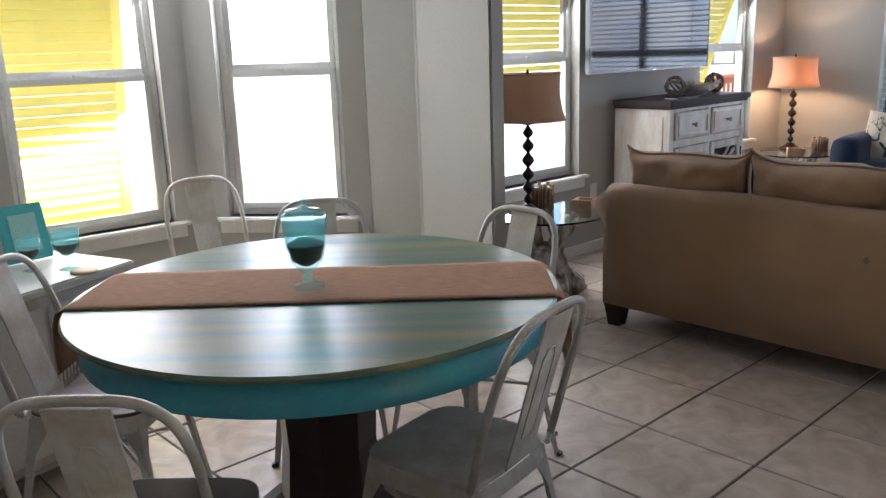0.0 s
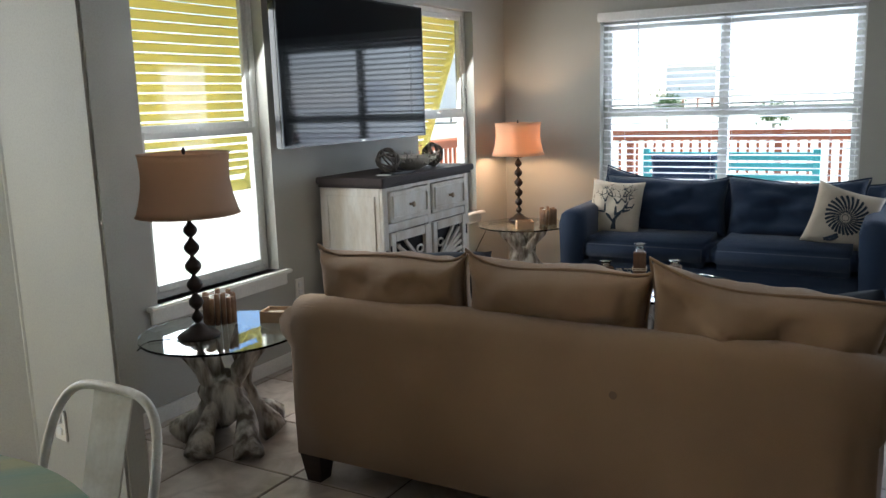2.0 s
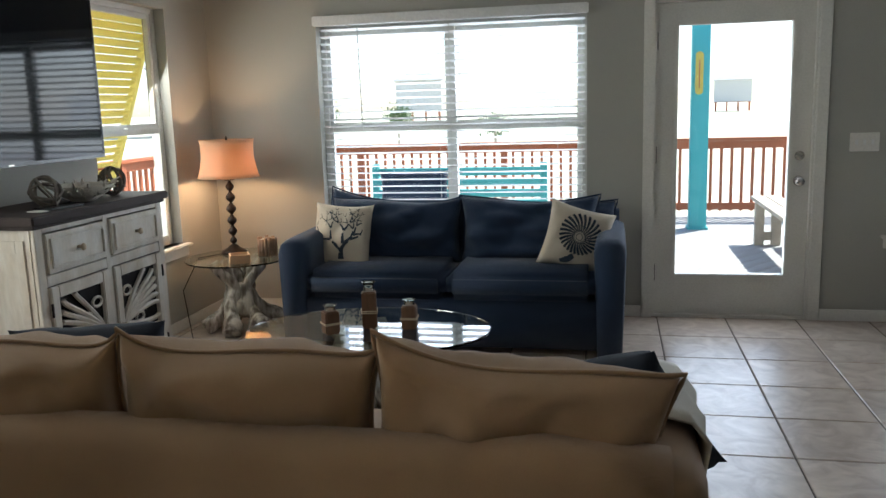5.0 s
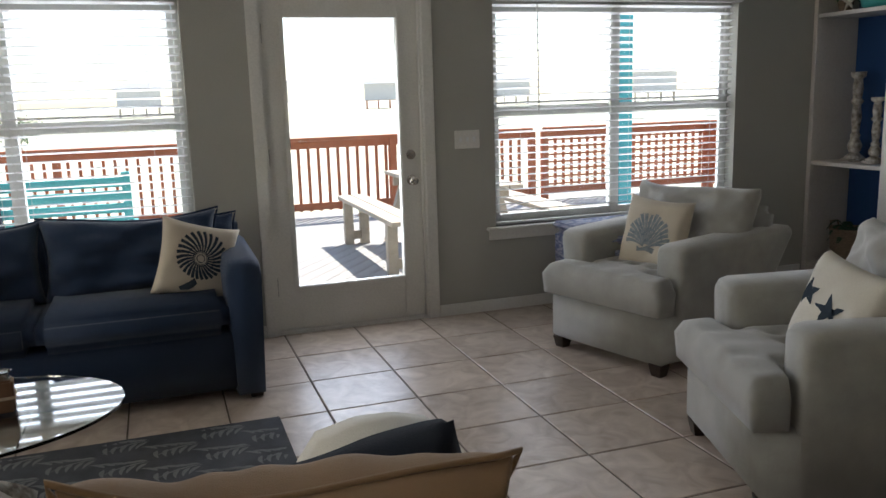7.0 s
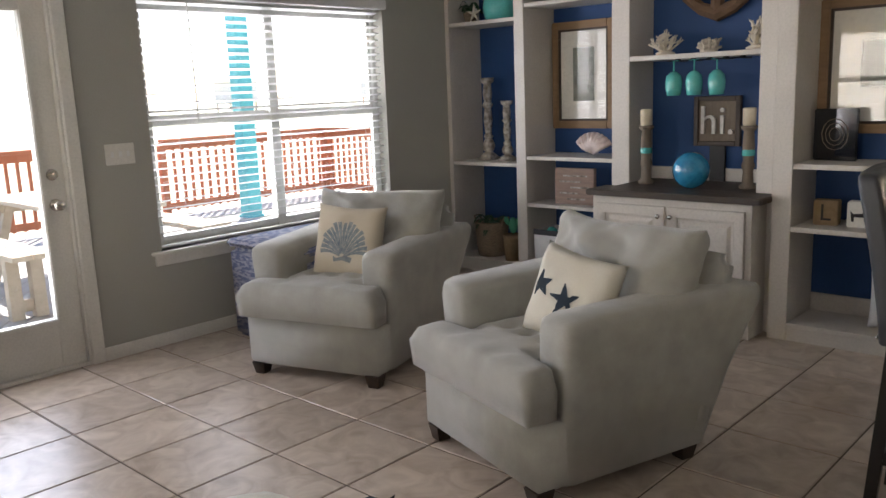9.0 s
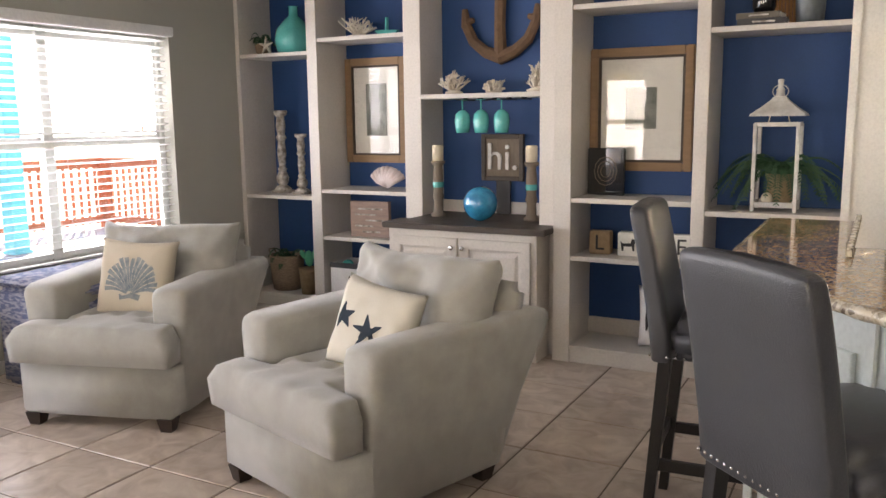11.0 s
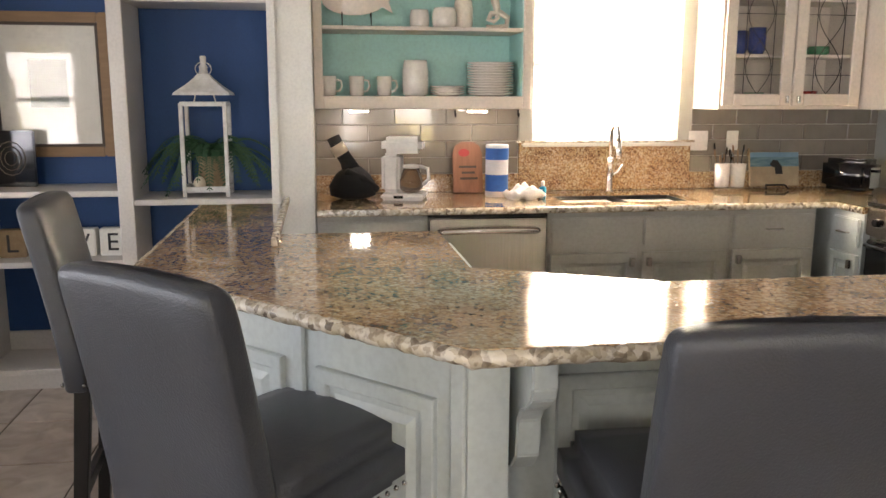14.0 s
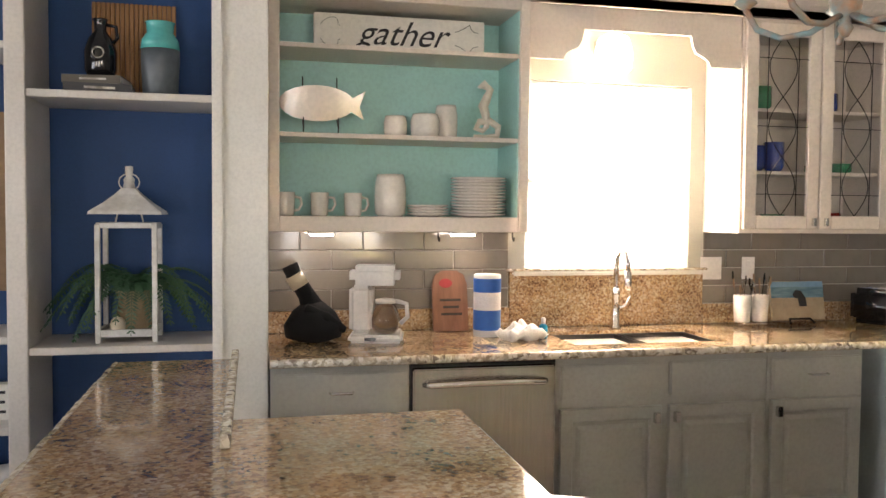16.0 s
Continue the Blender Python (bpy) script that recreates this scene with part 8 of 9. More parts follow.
# ---- bar stools ----
def stool_at(m):
    ob = thing("bar_stool", "grey leather bar stool with nailheads and black legs by the island", "bar stool", m, "bar stools")
    bm = bm_box((-0.205, -0.31, 0.62), (0.205, 0.20, 0.745), 0.035, 4)
    bmesh.ops.subdivide_edges(bm, edges=[e for e in bm.edges if e.calc_length() > 0.2], cuts=6, use_grid_fill=True)
    for v in bm.verts:
        if v.co.z > 0.64:
            v.co.z += 0.032 * (v.co.z - 0.64) / 0.105 * (1 - (v.co.x / 0.215) ** 2) * (1 - ((v.co.y + 0.04) / 0.26) ** 2)
    part("seat", bm, "leather", ob, smooth=True)
    bm = bmesh.new()
    rings = []
    for t, slim in ((0.0, 0.004), (0.01, 0.0), (0.2, 0.0), (0.4, 0.0), (0.6, 0.0), (0.75, 0.0), (0.88, 0.0), (0.95, 0.001), (0.975, 0.004), (0.99, 0.010), (1.0, 0.022)):
        z, ring = 0.51 * t, []
        half, deep = 0.205 * (1 - 0.03 * t) - slim, 0.036 - slim
        for k in range(56):
            a = 6.28318531 * k / 56
            ca, sa = math.cos(a), math.sin(a)
            x = half * math.copysign(abs(ca) ** 0.22, ca)
            y = deep * math.copysign(abs(sa) ** 0.45, sa)
            u = x / 0.205
            lift = 0.012 * (1 - u * u) * t ** 3
            ring.append(bm.verts.new((x, y + 0.0375 + 0.09 * t ** 1.3 + 0.175 + 0.004 * (1 - u * u) * math.copysign(1, sa), z + lift + 0.615)))
        rings.append(ring)
    for a, b in zip(rings, rings[1:]):
        for k in range(56):
            bm.faces.new((a[k], a[(k + 1) % 56], b[(k + 1) % 56], b[k]))
    bm.faces.new(rings[0][::-1])
    bm.faces.new(rings[-1])
    part("backrest", bm, "leather", ob, smooth=True)
    bm = bmesh.new()
    ring = [(-0.195 + 0.39 * k / 17, -0.286) for k in range(18)] + [(sx * 0.206, -0.262 + 0.455 * k / 16) for sx in (-1, 1) for k in range(17)]
    ring += [(-0.19 + 0.38 * k / 16, 0.2515) for k in range(17)]
    for x, y in ring:
        bm_lathe([(0.0065, -0.004), (0.0055, 0.001), (0.002, 0.004)], 6, bm, (0, 0, 0))
        bm.verts.ensure_lookup_table()
        last = [bm.verts[i] for i in range(len(bm.verts) - 18, len(bm.verts))]
        side = Matrix.Rotation(math.pi / 2, 4, "X") if y < -0.23 else (Matrix.Rotation(-math.pi / 2, 4, "X") if y > 0.245 else Matrix.Rotation(math.pi / 2 * (1 if x > 0 else -1), 4, "Y"))
        bmesh.ops.transform(bm, matrix=Matrix.Translation((x, y, 0.636)) @ side, verts=last)
    part("nailhead_trim", bm, "chrome", ob, "row of polished nailheads", smooth=True)
    for sx in (-1, 1):
        for yt, yb in ((-0.25, -0.26), (0.20, 0.25)):
            bm = bm_box((-0.021, -0.021, 0), (0.021, 0.021, 0.63), 0.002, 1)
            for v in bm.verts:
                s = 1 - v.co.z / 0.63
                v.co.x = v.co.x * (1 - 0.2 * s) + sx * (0.178 + 0.012 * s)
                v.co.y = v.co.y * (1 - 0.2 * s) + yt + (yb - yt) * s
            part("leg", bm, "black_wood", ob, "black square tapered leg")
        part("stretcher", bm_box((sx * 0.185 - 0.011, -0.24, 0.235), (sx * 0.185 + 0.011, 0.22, 0.275), 0.002, 1), "black_wood", ob)
    part("stretcher", bm_box((-0.164, -0.27, 0.34), (0.164, -0.248, 0.38), 0.002, 1), "black_wood", ob)
    part("stretcher", bm_box((-0.164, 0.226, 0.26), (0.164, 0.248, 0.30), 0.002, 1), "black_wood", ob)
    return ob


stool = stool_at(at(3.48, -1.46, 0, -86))
copy_thing(stool, at(3.105, -0.58, 0, -42))
copy_thing(stool, at(2.36, -0.225, 0, -4))

# ---- kitchen ----
wall_kitchen_side = part("wall_kitchen_side", bm_box((-0.52, -3.8, 0), (-0.36, -1.2, ROOM_H)), "wall", kind="structure", label="kitchen side wall behind the range")


def base_cabinet(x0, x1, doors, drawers=1, pull=False):
    w = x1 - x0
    ob = thing("base_cabinet", "grey painted kitchen base cabinet with raised-panel door" + ("s" if doors > 1 else "") + " under granite", "cabinet", at(x0, -2.97, 0), "kitchen base cabinets")
    part("body", bm_box((0.001, -0.62, 0.09), (w - 0.001, 0.0, 0.838)), "cab_grey", ob)
    part("toe_board", bm_box((0.001, -0.62, 0), (w - 0.001, -0.06, 0.09)), "cab_grey", ob)
    each = w / doors
    for k in range(doors):
        a, b = k * each + 0.018, (k + 1) * each - 0.018
        dr = part("drawer", bm_move(bm_box((0, 0, 0), (b - a, 0.02, 0.145), 0.006), Matrix.Translation((a, 0.001, 0.665))), "cab_grey", ob)
        do = part("door", bm_move(bm_raised(b - a, 0.50, 0.02, 0.055), Matrix.Translation((a, 0.001, 0.125))), "cab_grey", ob)
        if pull:
            part("handle", bm_tube([((a + b) / 2 - 0.045, 0.02, 0.735), ((a + b) / 2 - 0.04, 0.042, 0.735), ((a + b) / 2 + 0.04, 0.042, 0.735), ((a + b) / 2 + 0.045, 0.02, 0.735)], 0.005, 6), "chrome", dr, "brushed metal bar pull")
        kx = a + 0.028 if k % 2 == 0 and doors > 1 or doors == 1 else b - 0.028
        if doors > 1:
            kx = b - 0.028 if k == 0 else a + 0.028
        else:
            kx = b - 0.028
        part("knob", bm_box((kx - 0.013, 0.021, 0.555), (kx + 0.013, 0.044, 0.60), 0.003), "chrome", do, "square metal knob")
    return ob


base_cabinet(2.495, 3.03, 1, pull=True)
base_cabinet(0.905, 1.885, 2)
base_cabinet(0.42, 0.905, 1, pull=True)
sc = thing("base_cabinet", "pale corner base cabinet with small drawer and door beside the range", "cabinet", at(0.33, -2.95, 0, 90), "kitchen base cabinets")
part("body", bm_box((-0.62, -0.0, 0.09), (0.25, 0.62, 0.838)), "cab_blue", sc)
part("toe_board", bm_box((-0.62, 0.06, 0.0), (0.25, 0.62, 0.09)), "cab_blue", sc)
part("drawer", bm_box((0.02, -0.021, 0.665), (0.235, -0.001, 0.81), 0.006), "cab_blue", sc)
part("door", bm_move(bm_raised(0.215, 0.50, 0.02, 0.045), Matrix.Translation((0.235, -0.001, 0.125)) @ Matrix.Rotation(math.pi, 4, "Z")), "cab_blue", sc)
part("handle", bm_tube([(0.09, -0.021, 0.735), (0.095, -0.043, 0.735), (0.165, -0.043, 0.735), (0.17, -0.021, 0.735)], 0.005, 6), "chrome", sc, "brushed metal bar pull")
part("knob", bm_box((0.19, -0.044, 0.555), (0.216, -0.021, 0.60), 0.003), "chrome", sc, "square metal knob")

dw = thing("dishwasher", "stainless steel dishwasher with a bar handle under the worktop", "dishwasher", at(1.888, -2.96, 0))
part("body", bm_box((0.0, -0.62, 0.10), (0.604, -0.004, 0.837)), "black_gloss", dw)
part("door", bm_box((0.008, -0.003, 0.12), (0.596, 0.022, 0.815), 0.005), "steel", dw, "brushed steel door")
part("handle", bm_tube([(0.05, 0.02, 0.755), (0.07, 0.055, 0.757), (0.20, 0.068, 0.762), (0.40, 0.068, 0.762), (0.53, 0.055, 0.757), (0.55, 0.02, 0.755)], 0.012, 10), "chrome", dw, "curved steel bar handle", smooth=True)
part("kick_plate", bm_box((0.008, -0.06, 0.0), (0.596, -0.05, 0.10)), "black_gloss", dw)

wt = thing("worktop", "polished brown-gold granite worktop running along the kitchen wall", "worktop", at(0, 0, 0.84))
for lo, hi in (((1.76, -3.61), (3.032, -2.93)), ((1.04, -3.61), (1.76, -3.44)), ((1.04, -3.06), (1.76, -2.93)), ((-0.355, -3.61), (1.04, -2.93)), ((-0.355, -2.93), (0.34, -2.70))):
    part("slab", bm_box((*lo, 0.0), (*hi, 0.034)), "granite", wt)
part("slab_edge", bm_tube([(3.03, -2.932, 0.017), (2.2, -2.932, 0.0175), (1.2, -2.932, 0.0168), (0.36, -2.932, 0.017), (0.34, -2.91, 0.017), (0.34, -2.71, 0.017)], 0.0168, 10), "granite_edge", wt, "rounded granite edge", smooth=True)
part("upstand", bm_box((1.885, -3.626, 0.035), (3.032, -3.606, 0.135), 0.003, 1), "granite", wt)
part("upstand", bm_box((-0.355, -3.626, 0.035), (0.845, -3.606, 0.135), 0.003, 1), "granite", wt)
part("tall_upstand", bm_box((0.846, -3.626, 0.035), (1.884, -3.606, 0.309), 0.003, 1), "granite", wt)
part("sill_cap", bm_box((0.83, -3.626, 0.310), (1.90, -3.59, 0.322), 0.003, 1), "granite_edge", wt)
sink = thing("sink", "double-bowl stainless steel sink let into the granite", "sink", at(1.40, -3.25, 0.66))
for x in (-0.18, 0.18):
    bm = bmesh.new()
    for a, b in (((x - 0.172, -0.19, 0), (x + 0.172, 0.19, 0.005)), ((x - 0.172, -0.19, 0.005), (x - 0.166, 0.19, 0.20)), ((x + 0.166, -0.19, 0.005), (x + 0.172, 0.19, 0.20)), ((x - 0.166, -0.19, 0.005), (x + 0.166, -0.184, 0.20)), ((x - 0.166, 0.184, 0.005), (x + 0.166, 0.19, 0.20))):
        bm_box(a, b, into=bm)
    part("bowl", bm, "sink_steel", sink)
    part("drain", bm_lathe([(0.04, 0.006), (0.042, 0.009), (0.02, 0.008)], 16, centre=(x, 0, 0)), "chrome", sink)
fc = thing("faucet", "tall brushed nickel pull-down faucet behind the sink", "faucet", at(1.38, -3.49, 0.874))
part("base", bm_lathe([(0.028, 0), (0.028, 0.01), (0.020, 0.02), (0.018, 0.16), (0.021, 0.165), (0.021, 0.19), (0.014, 0.20)], 18), "chrome", fc, smooth=True)
part("spout", bm_tube([(0, 0, 0.19), (0, 0, 0.30), (0, 0.01, 0.35), (0, 0.05, 0.385), (0, 0.10, 0.375), (0, 0.125, 0.33), (0, 0.128, 0.29)], 0.012, 10), "chrome", fc, smooth=True)
part("spray_head", bm_lathe([(0.013, 0.20), (0.019, 0.21), (0.017, 0.285), (0.012, 0.29)], 14, centre=(0, 0.128, 0)), "chrome", fc, smooth=True)
part("lever", bm_tube([(-0.018, 0, 0.10), (-0.05, 0.0, 0.115), (-0.075, 0, 0.16)], [0.010, 0.007, 0.005], 8), "chrome", fc, smooth=True)

rg = thing("range", "kitchen range with black glass top and brushed steel front", "range", at(0.30, -2.32, 0))
part("body", bm_box((-0.63, -0.375, 0.0), (0.0, 0.375, 0.885), 0.004, 1), "steel", rg)
part("cooktop", bm_box((-0.64, -0.378, 0.886), (0.03, 0.378, 0.905), 0.004, 2), "black_gloss", rg, "black glass cooktop")
part("oven_door", bm_box((0.001, -0.35, 0.16), (0.035, 0.35, 0.72), 0.006), "black_gloss", rg, "black glass oven door")
part("control_panel", bm_box((0.001, -0.37, 0.74), (0.03, 0.37, 0.88), 0.006), "steel", rg)
part("handle", bm_tube([(0.034, -0.30, 0.69), (0.075, -0.30, 0.70), (0.075, 0.30, 0.70), (0.034, 0.30, 0.69)], 0.011, 8), "chrome", rg, smooth=True)
for y in (-0.28, -0.14, 0.14, 0.28):
    part("dial", bm_move(bm_lathe([(0.022, 0), (0.018, 0.022)], 14), Matrix.Translation((0.03, y, 0.81)) @ Matrix.Rotation(math.pi / 2, 4, "Y")), "black_gloss", rg)

# open wall shelf
os_ = thing("open_wall_shelf", "cream wall shelf unit with aqua inside, over the worktop", "shelf", at(1.90, -3.29, 1.345))
bm = bm_box((0, -0.335, 0), (0.045, 0, 1.02), 0.003, 1)
part("side", bm, "cab_white", os_)
part("side", bm_box((1.085, -0.335, 0), (1.132, 0, 1.02), 0.003, 1), "cab_white", os_)
part("bottom_rail", bm_box((0.045, -0.335, 0), (1.085, 0.0, 0.066), 0.003, 1), "cab_white", os_)
part("top_rail", bm_box((0.045, -0.335, 0.975), (1.085, 0.0, 1.02), 0.003, 1), "cab_white", os_)
part("back_panel", bm_box((0.045, -0.335, 0.066), (1.085, -0.32, 0.975)), "aqua", os_, "aqua painted back panel")
part("inner_side", bm_box((0.045, -0.32, 0.066), (0.049, -0.02, 0.975)), "aqua", os_)
for z in (0.415, 0.785):
    part("shelf", bm_box((0.049, -0.32, z - 0.02), (1.085, -0.006, z), 0.002, 1), "cab_white", os_)
for x in (2.80, 2.16):
    pk = thing("under_cabinet_light", "small lit light fixture under the wall shelf", "light fixture", at(x, -3.45, 1.325))
    part("housing", bm_box((-0.06, -0.035, 0.008), (0.06, 0.035, 0.02), 0.004), "appliance_white", pk)
    part("lens", bm_box((-0.05, -0.028, 0.0), (0.05, 0.028, 0.008), 0.002, 1), "cove", pk, "glowing lens")


def mug(x, z, y=-3.42):
    ob = thing("mug", "white china mug on the open shelf", "mug", at(x, y, z), "white mugs")
    part("cup", bm_lathe([(0.030, 0), (0.037, 0.006), (0.040, 0.10), (0.037, 0.102), (0.034, 0.02)], 20), "china", ob, smooth=True)
    part("handle", bm_tube([(-0.038, 0, 0.082), (-0.062, 0, 0.078), (-0.068, 0, 0.05), (-0.055, 0, 0.026), (-0.037, 0, 0.022)], 0.006, 8), "china", ob, smooth=True)


for x in (2.955, 2.81, 2.665):
    mug(x, 1.411)


def crock(x, z, r, h, label="white china jar on the open shelf", name="jar", y=-3.42):
    ob = part(name, bm_lathe([(r * 0.75, 0), (r * 0.95, 0.012), (r, h * 0.3), (r, h * 0.7), (r * 0.9, h * 0.92), (r * 0.86, h), (r * 0.8, h * 0.98), (r * 0.8, h * 0.5)], 26), "china", label=label, category=name, smooth=True)
    ob.matrix_world = at(x, y, z)


crock(2.50, 1.411, 0.07, 0.185)
for k in range(4):
    o = part("plate", bm_lathe([(0.05, 0), (0.06, 0.003), (0.095, 0.012), (0.092, 0.016), (0.05, 0.006)], 28), "china", label="small white plate in a short stack", category="plate", smooth=True, group="small plates")
    o.matrix_world = at(2.325, -3.44, 1.411 + 0.0125 * k)
for k in range(13):
    o = part("plate", bm_lathe([(0.07, 0), (0.08, 0.003), (0.128, 0.012), (0.126, 0.016), (0.07, 0.006)], 32), "china", label="large white dinner plate in a tall stack", category="plate", smooth=True, group="dinner plates")
    o.matrix_world = at(2.09 + 0.002 * math.sin(k * 2.1), -3.44, 1.411 + 0.0135 * k)
fish = thing("fish_platter", "cream fish-shaped platter on a black wire stand", "platter", at(2.80, -3.46, 1.761))
part("platter", bm_move(extrude_xz([(-0.125, 0.11), (-0.185, 0.075), (-0.165, 0.13), (-0.19, 0.20), (-0.13, 0.165)] + [(0.02 + 0.165 * math.cos(a), 0.14 + 0.078 * math.sin(a)) for a in [2.75 - 0.305 * k for k in range(19)]], -0.012, 0.008, 0.004), Matrix.Rotation(-0.12, 4, "X")), material("cream_fish_glaze", (0.72, 0.60, 0.48), 0.2, coat=0.5), fish)
for x in (-0.07, 0.08):
    part("stand", bm_tube([(x, -0.07, 0.002), (x, 0.035, 0.002), (x, 0.045, 0.075), (x, 0.045, 0.03), (x, -0.02, 0.07), (x, -0.035, 0.26)], 0.003, 6), "black", fish, "black wire stand")
crock(2.475, 1.761, 0.052, 0.095, "small white bowl on the open shelf", "bowl", -3.44)
crock(2.345, 1.761, 0.065, 0.105, "white china bowl on the open shelf", "bowl", -3.42)
crock(2.235, 1.761, 0.052, 0.155, "tall white cup on the open shelf", "cup", -3.48)
fig = thing("seahorse_figurine", "cream seahorse figurine on a curled base", "figurine", at(2.065, -3.42, 1.761))
part("body", bm_tube([(0.055, 0, 0.012), (0.0, 0, 0.010), (-0.055, 0, 0.018), (-0.06, 0, 0.06), (-0.02, 0, 0.085), (0.03, 0, 0.08), (0.045, 0, 0.05), (0.015, 0, 0.04), (-0.005, 0, 0.06), (0.0, 0, 0.11), (0.012, 0, 0.15), (-0.005, 0, 0.19), (-0.02, 0, 0.225), (0.01, 0, 0.25), (0.035, 0, 0.235)], [0.011, 0.013, 0.015, 0.016, 0.017, 0.016, 0.014, 0.012, 0.013, 0.02, 0.024, 0.02, 0.018, 0.02, 0.006], 8), "bone", fig, smooth=True)
gs = thing("wooden_sign", "white wooden sign with dark script lettering on the top shelf", "sign", at(2.45, -3.46, 2.131))
part("board", bm_box((-0.385, -0.012, 0), (0.385, 0.006, 0.165), 0.003, 1), "mat_board", gs)
part("letters", bm_move(bm_words("gather", 0.155, 0.001, 0.45), Matrix.Translation((0, 0.008, 0.085))), "ink", gs, "dark script letters")
for s in (-1, 1):
    for zz in (0.035, 0.13):
        part("scroll", bm_tube([(s * (0.355 - 0.012 * k) + 0.012 * math.sin(k), 0.007, zz + 0.018 * math.cos(k * 0.8) * (1 if zz < 0.1 else -1)) for k in range(9)], 0.0018, 4), "etching", gs, "grey painted scroll")

# window valance, shade and light
part_v = thing("valance", "cream painted wooden valance with scalloped lower edge over the kitchen window", "valance", at(0.846, -3.31, 2.12))
half = [(0.0, 0.0), (0.07, 0.0), (0.16, 0.0), (0.175, 0.03), (0.20, 0.045), (0.235, 0.06), (0.25, 0.09), (0.26, 0.14)]
wv = 1.052
outline = half + [(wv - x, z) for x, z in half[::-1]] + [(wv, 0.245), (0, 0.245)]
part("board", extrude_xz(outline, -0.018, 0.0, 0.002), "cab_white", part_v)
sof = part("soffit", bm_box((-0.35, -3.63, 2.37), (3.033, -3.27, ROOM_H - 0.002)), "cab_white", kind="structure", label="cream painted soffit above the kitchen cabinets")
crown = part("crown_moulding", extrude_yz([(-3.269, 2.36), (-3.269, 2.40), (-3.235, 2.42), (-3.21, 2.45), (-3.21, 2.47), (-3.269, 2.47)], -0.35, 3.033), "cab_white", kind="structure", label="cream crown moulding")
vl = thing("vanity_light", "lit frosted glass light over the kitchen window, behind the valance", "light fixture", at(1.41, -3.50, 2.10))
part("shade", bm_lathe([(0.05, 0.0), (0.085, 0.02), (0.09, 0.10), (0.07, 0.17), (0.03, 0.19)], 22), "warm_bulb", vl, "glowing frosted shade", smooth=True)
part("mount", bm_box((-0.05, -0.128, 0.10), (0.05, -0.075, 0.18), 0.006), "chrome", vl)

M["shade_cloth"] = translucent_material("cellular_shade", (0.86, 0.80, 0.70), 0.75)
for z0, z1, y in ((WK[2] + 0.004, 1.592, -3.655), (1.606, WK[3] - 0.002, -3.668)):
    cs = thing("cellular_shade", "pale pleated cellular shade glowing in the kitchen window", "window shade", at((WK[0] + WK[1]) / 2, y, z0), "kitchen window shades")
    bm = bmesh.new()
    n = int((z1 - z0) / 0.024)
    hw = (WK[1] - WK[0]) / 2 - 0.006
    rows = [[bm.verts.new((x, 0.006 * (k % 2), (z1 - z0) * k / n)) for x in (-hw, hw)] for k in range(n + 1)]
    for a, b in zip(rows, rows[1:]):
        bm.faces.new((a[1], a[0], b[0], b[1]))
    part("cloth", bm, "shade_cloth", cs)
    part("top_rail", bm_box((-hw, -0.006, z1 - z0 - 0.012), (hw, 0.012, z1 - z0 + 0.0), 0.003, 1), "vinyl", cs)

# leaded glass wall cabinet
uc = thing("wall_cabinet", "cream wall cabinet with two leaded glass doors holding coloured glassware", "cabinet", at(0.0, -3.31, 1.345), "wall cabinets")
for name, lo, hi in (("bottom_panel", (0, -0.32, 0), (0.84, 0, 0.02)), ("top_panel", (0, -0.32, 0.965), (0.84, 0, 1.02)), ("side_panel", (0, -0.32, 0.02), (0.02, 0, 0.965)), ("side_panel", (0.82, -0.32, 0.02), (0.84, 0, 0.965))):
    part(name, bm_box(lo, hi), "cab_white", uc)
part("back_panel", bm_box((0.02, -0.318, 0.02), (0.82, -0.308, 0.965)), "cab_white", uc)
for z in (0.30, 0.60):
    part("shelf", bm_box((0.02, -0.305, z - 0.016), (0.82, -0.03, z)), "cab_white", uc)
for x0 in (0.012, 0.424):
    w, h, rail = 0.404, 0.98, 0.065
    bm = bmesh.new()
    bm_box((0, 0.001, 0), (rail, 0.022, h), 0.004, 1, bm)
    bm_box((w - rail, 0.001, 0), (w, 0.022, h), 0.004, 1, bm)
    bm_box((rail, 0.001, 0), (w - rail, 0.022, rail), 0.004, 1, bm)
    bm_box((rail, 0.001, h - rail), (w - rail, 0.022, h), 0.004, 1, bm)
    do = part("door", bm_move(bm, Matrix.Translation((x0, 0, 0.02))), "cab_white", uc)
    part("pane", bm_box((x0 + rail, 0.008, 0.02 + rail), (x0 + w - rail, 0.011, 0.02 + h - rail)), "leaded", do, "clear leaded pane")
    bm = bmesh.new()
    cx, iw, z0, z1 = x0 + w / 2, (w - 2 * rail) / 2, 0.02 + rail, 0.02 + h - rail
    for dx in (-0.6, 0.6):
        bm_tube([(cx + dx * iw, 0.012, z0), (cx + dx * iw, 0.012, z1)], 0.0022, 4, bm)
    for s in (-1, 1):
        pts = [(cx + s * 0.55 * iw * math.sin(3.14159 * 3 * k / 24), 0.012, z0 + (z1 - z0) * k / 24) for k in range(25)]
        bm_tube(pts, 0.0022, 4, bm)
    for f in (0.12, 0.5, 0.88):
        bm_tube([(cx - iw, 0.012, z0 + (z1 - z0) * f), (cx + iw, 0.012, z0 + (z1 - z0) * f)], 0.0022, 4, bm)
    part("leading", bm, "black", do, "dark lead lines")
    kx = x0 + 0.03 if x0 > 0.2 else x0 + w - 0.03
    part("knob", bm_box((kx - 0.008, 0.022, 0.035), (kx + 0.008, 0.045, 0.075), 0.003), "chrome", do, "square metal knob")
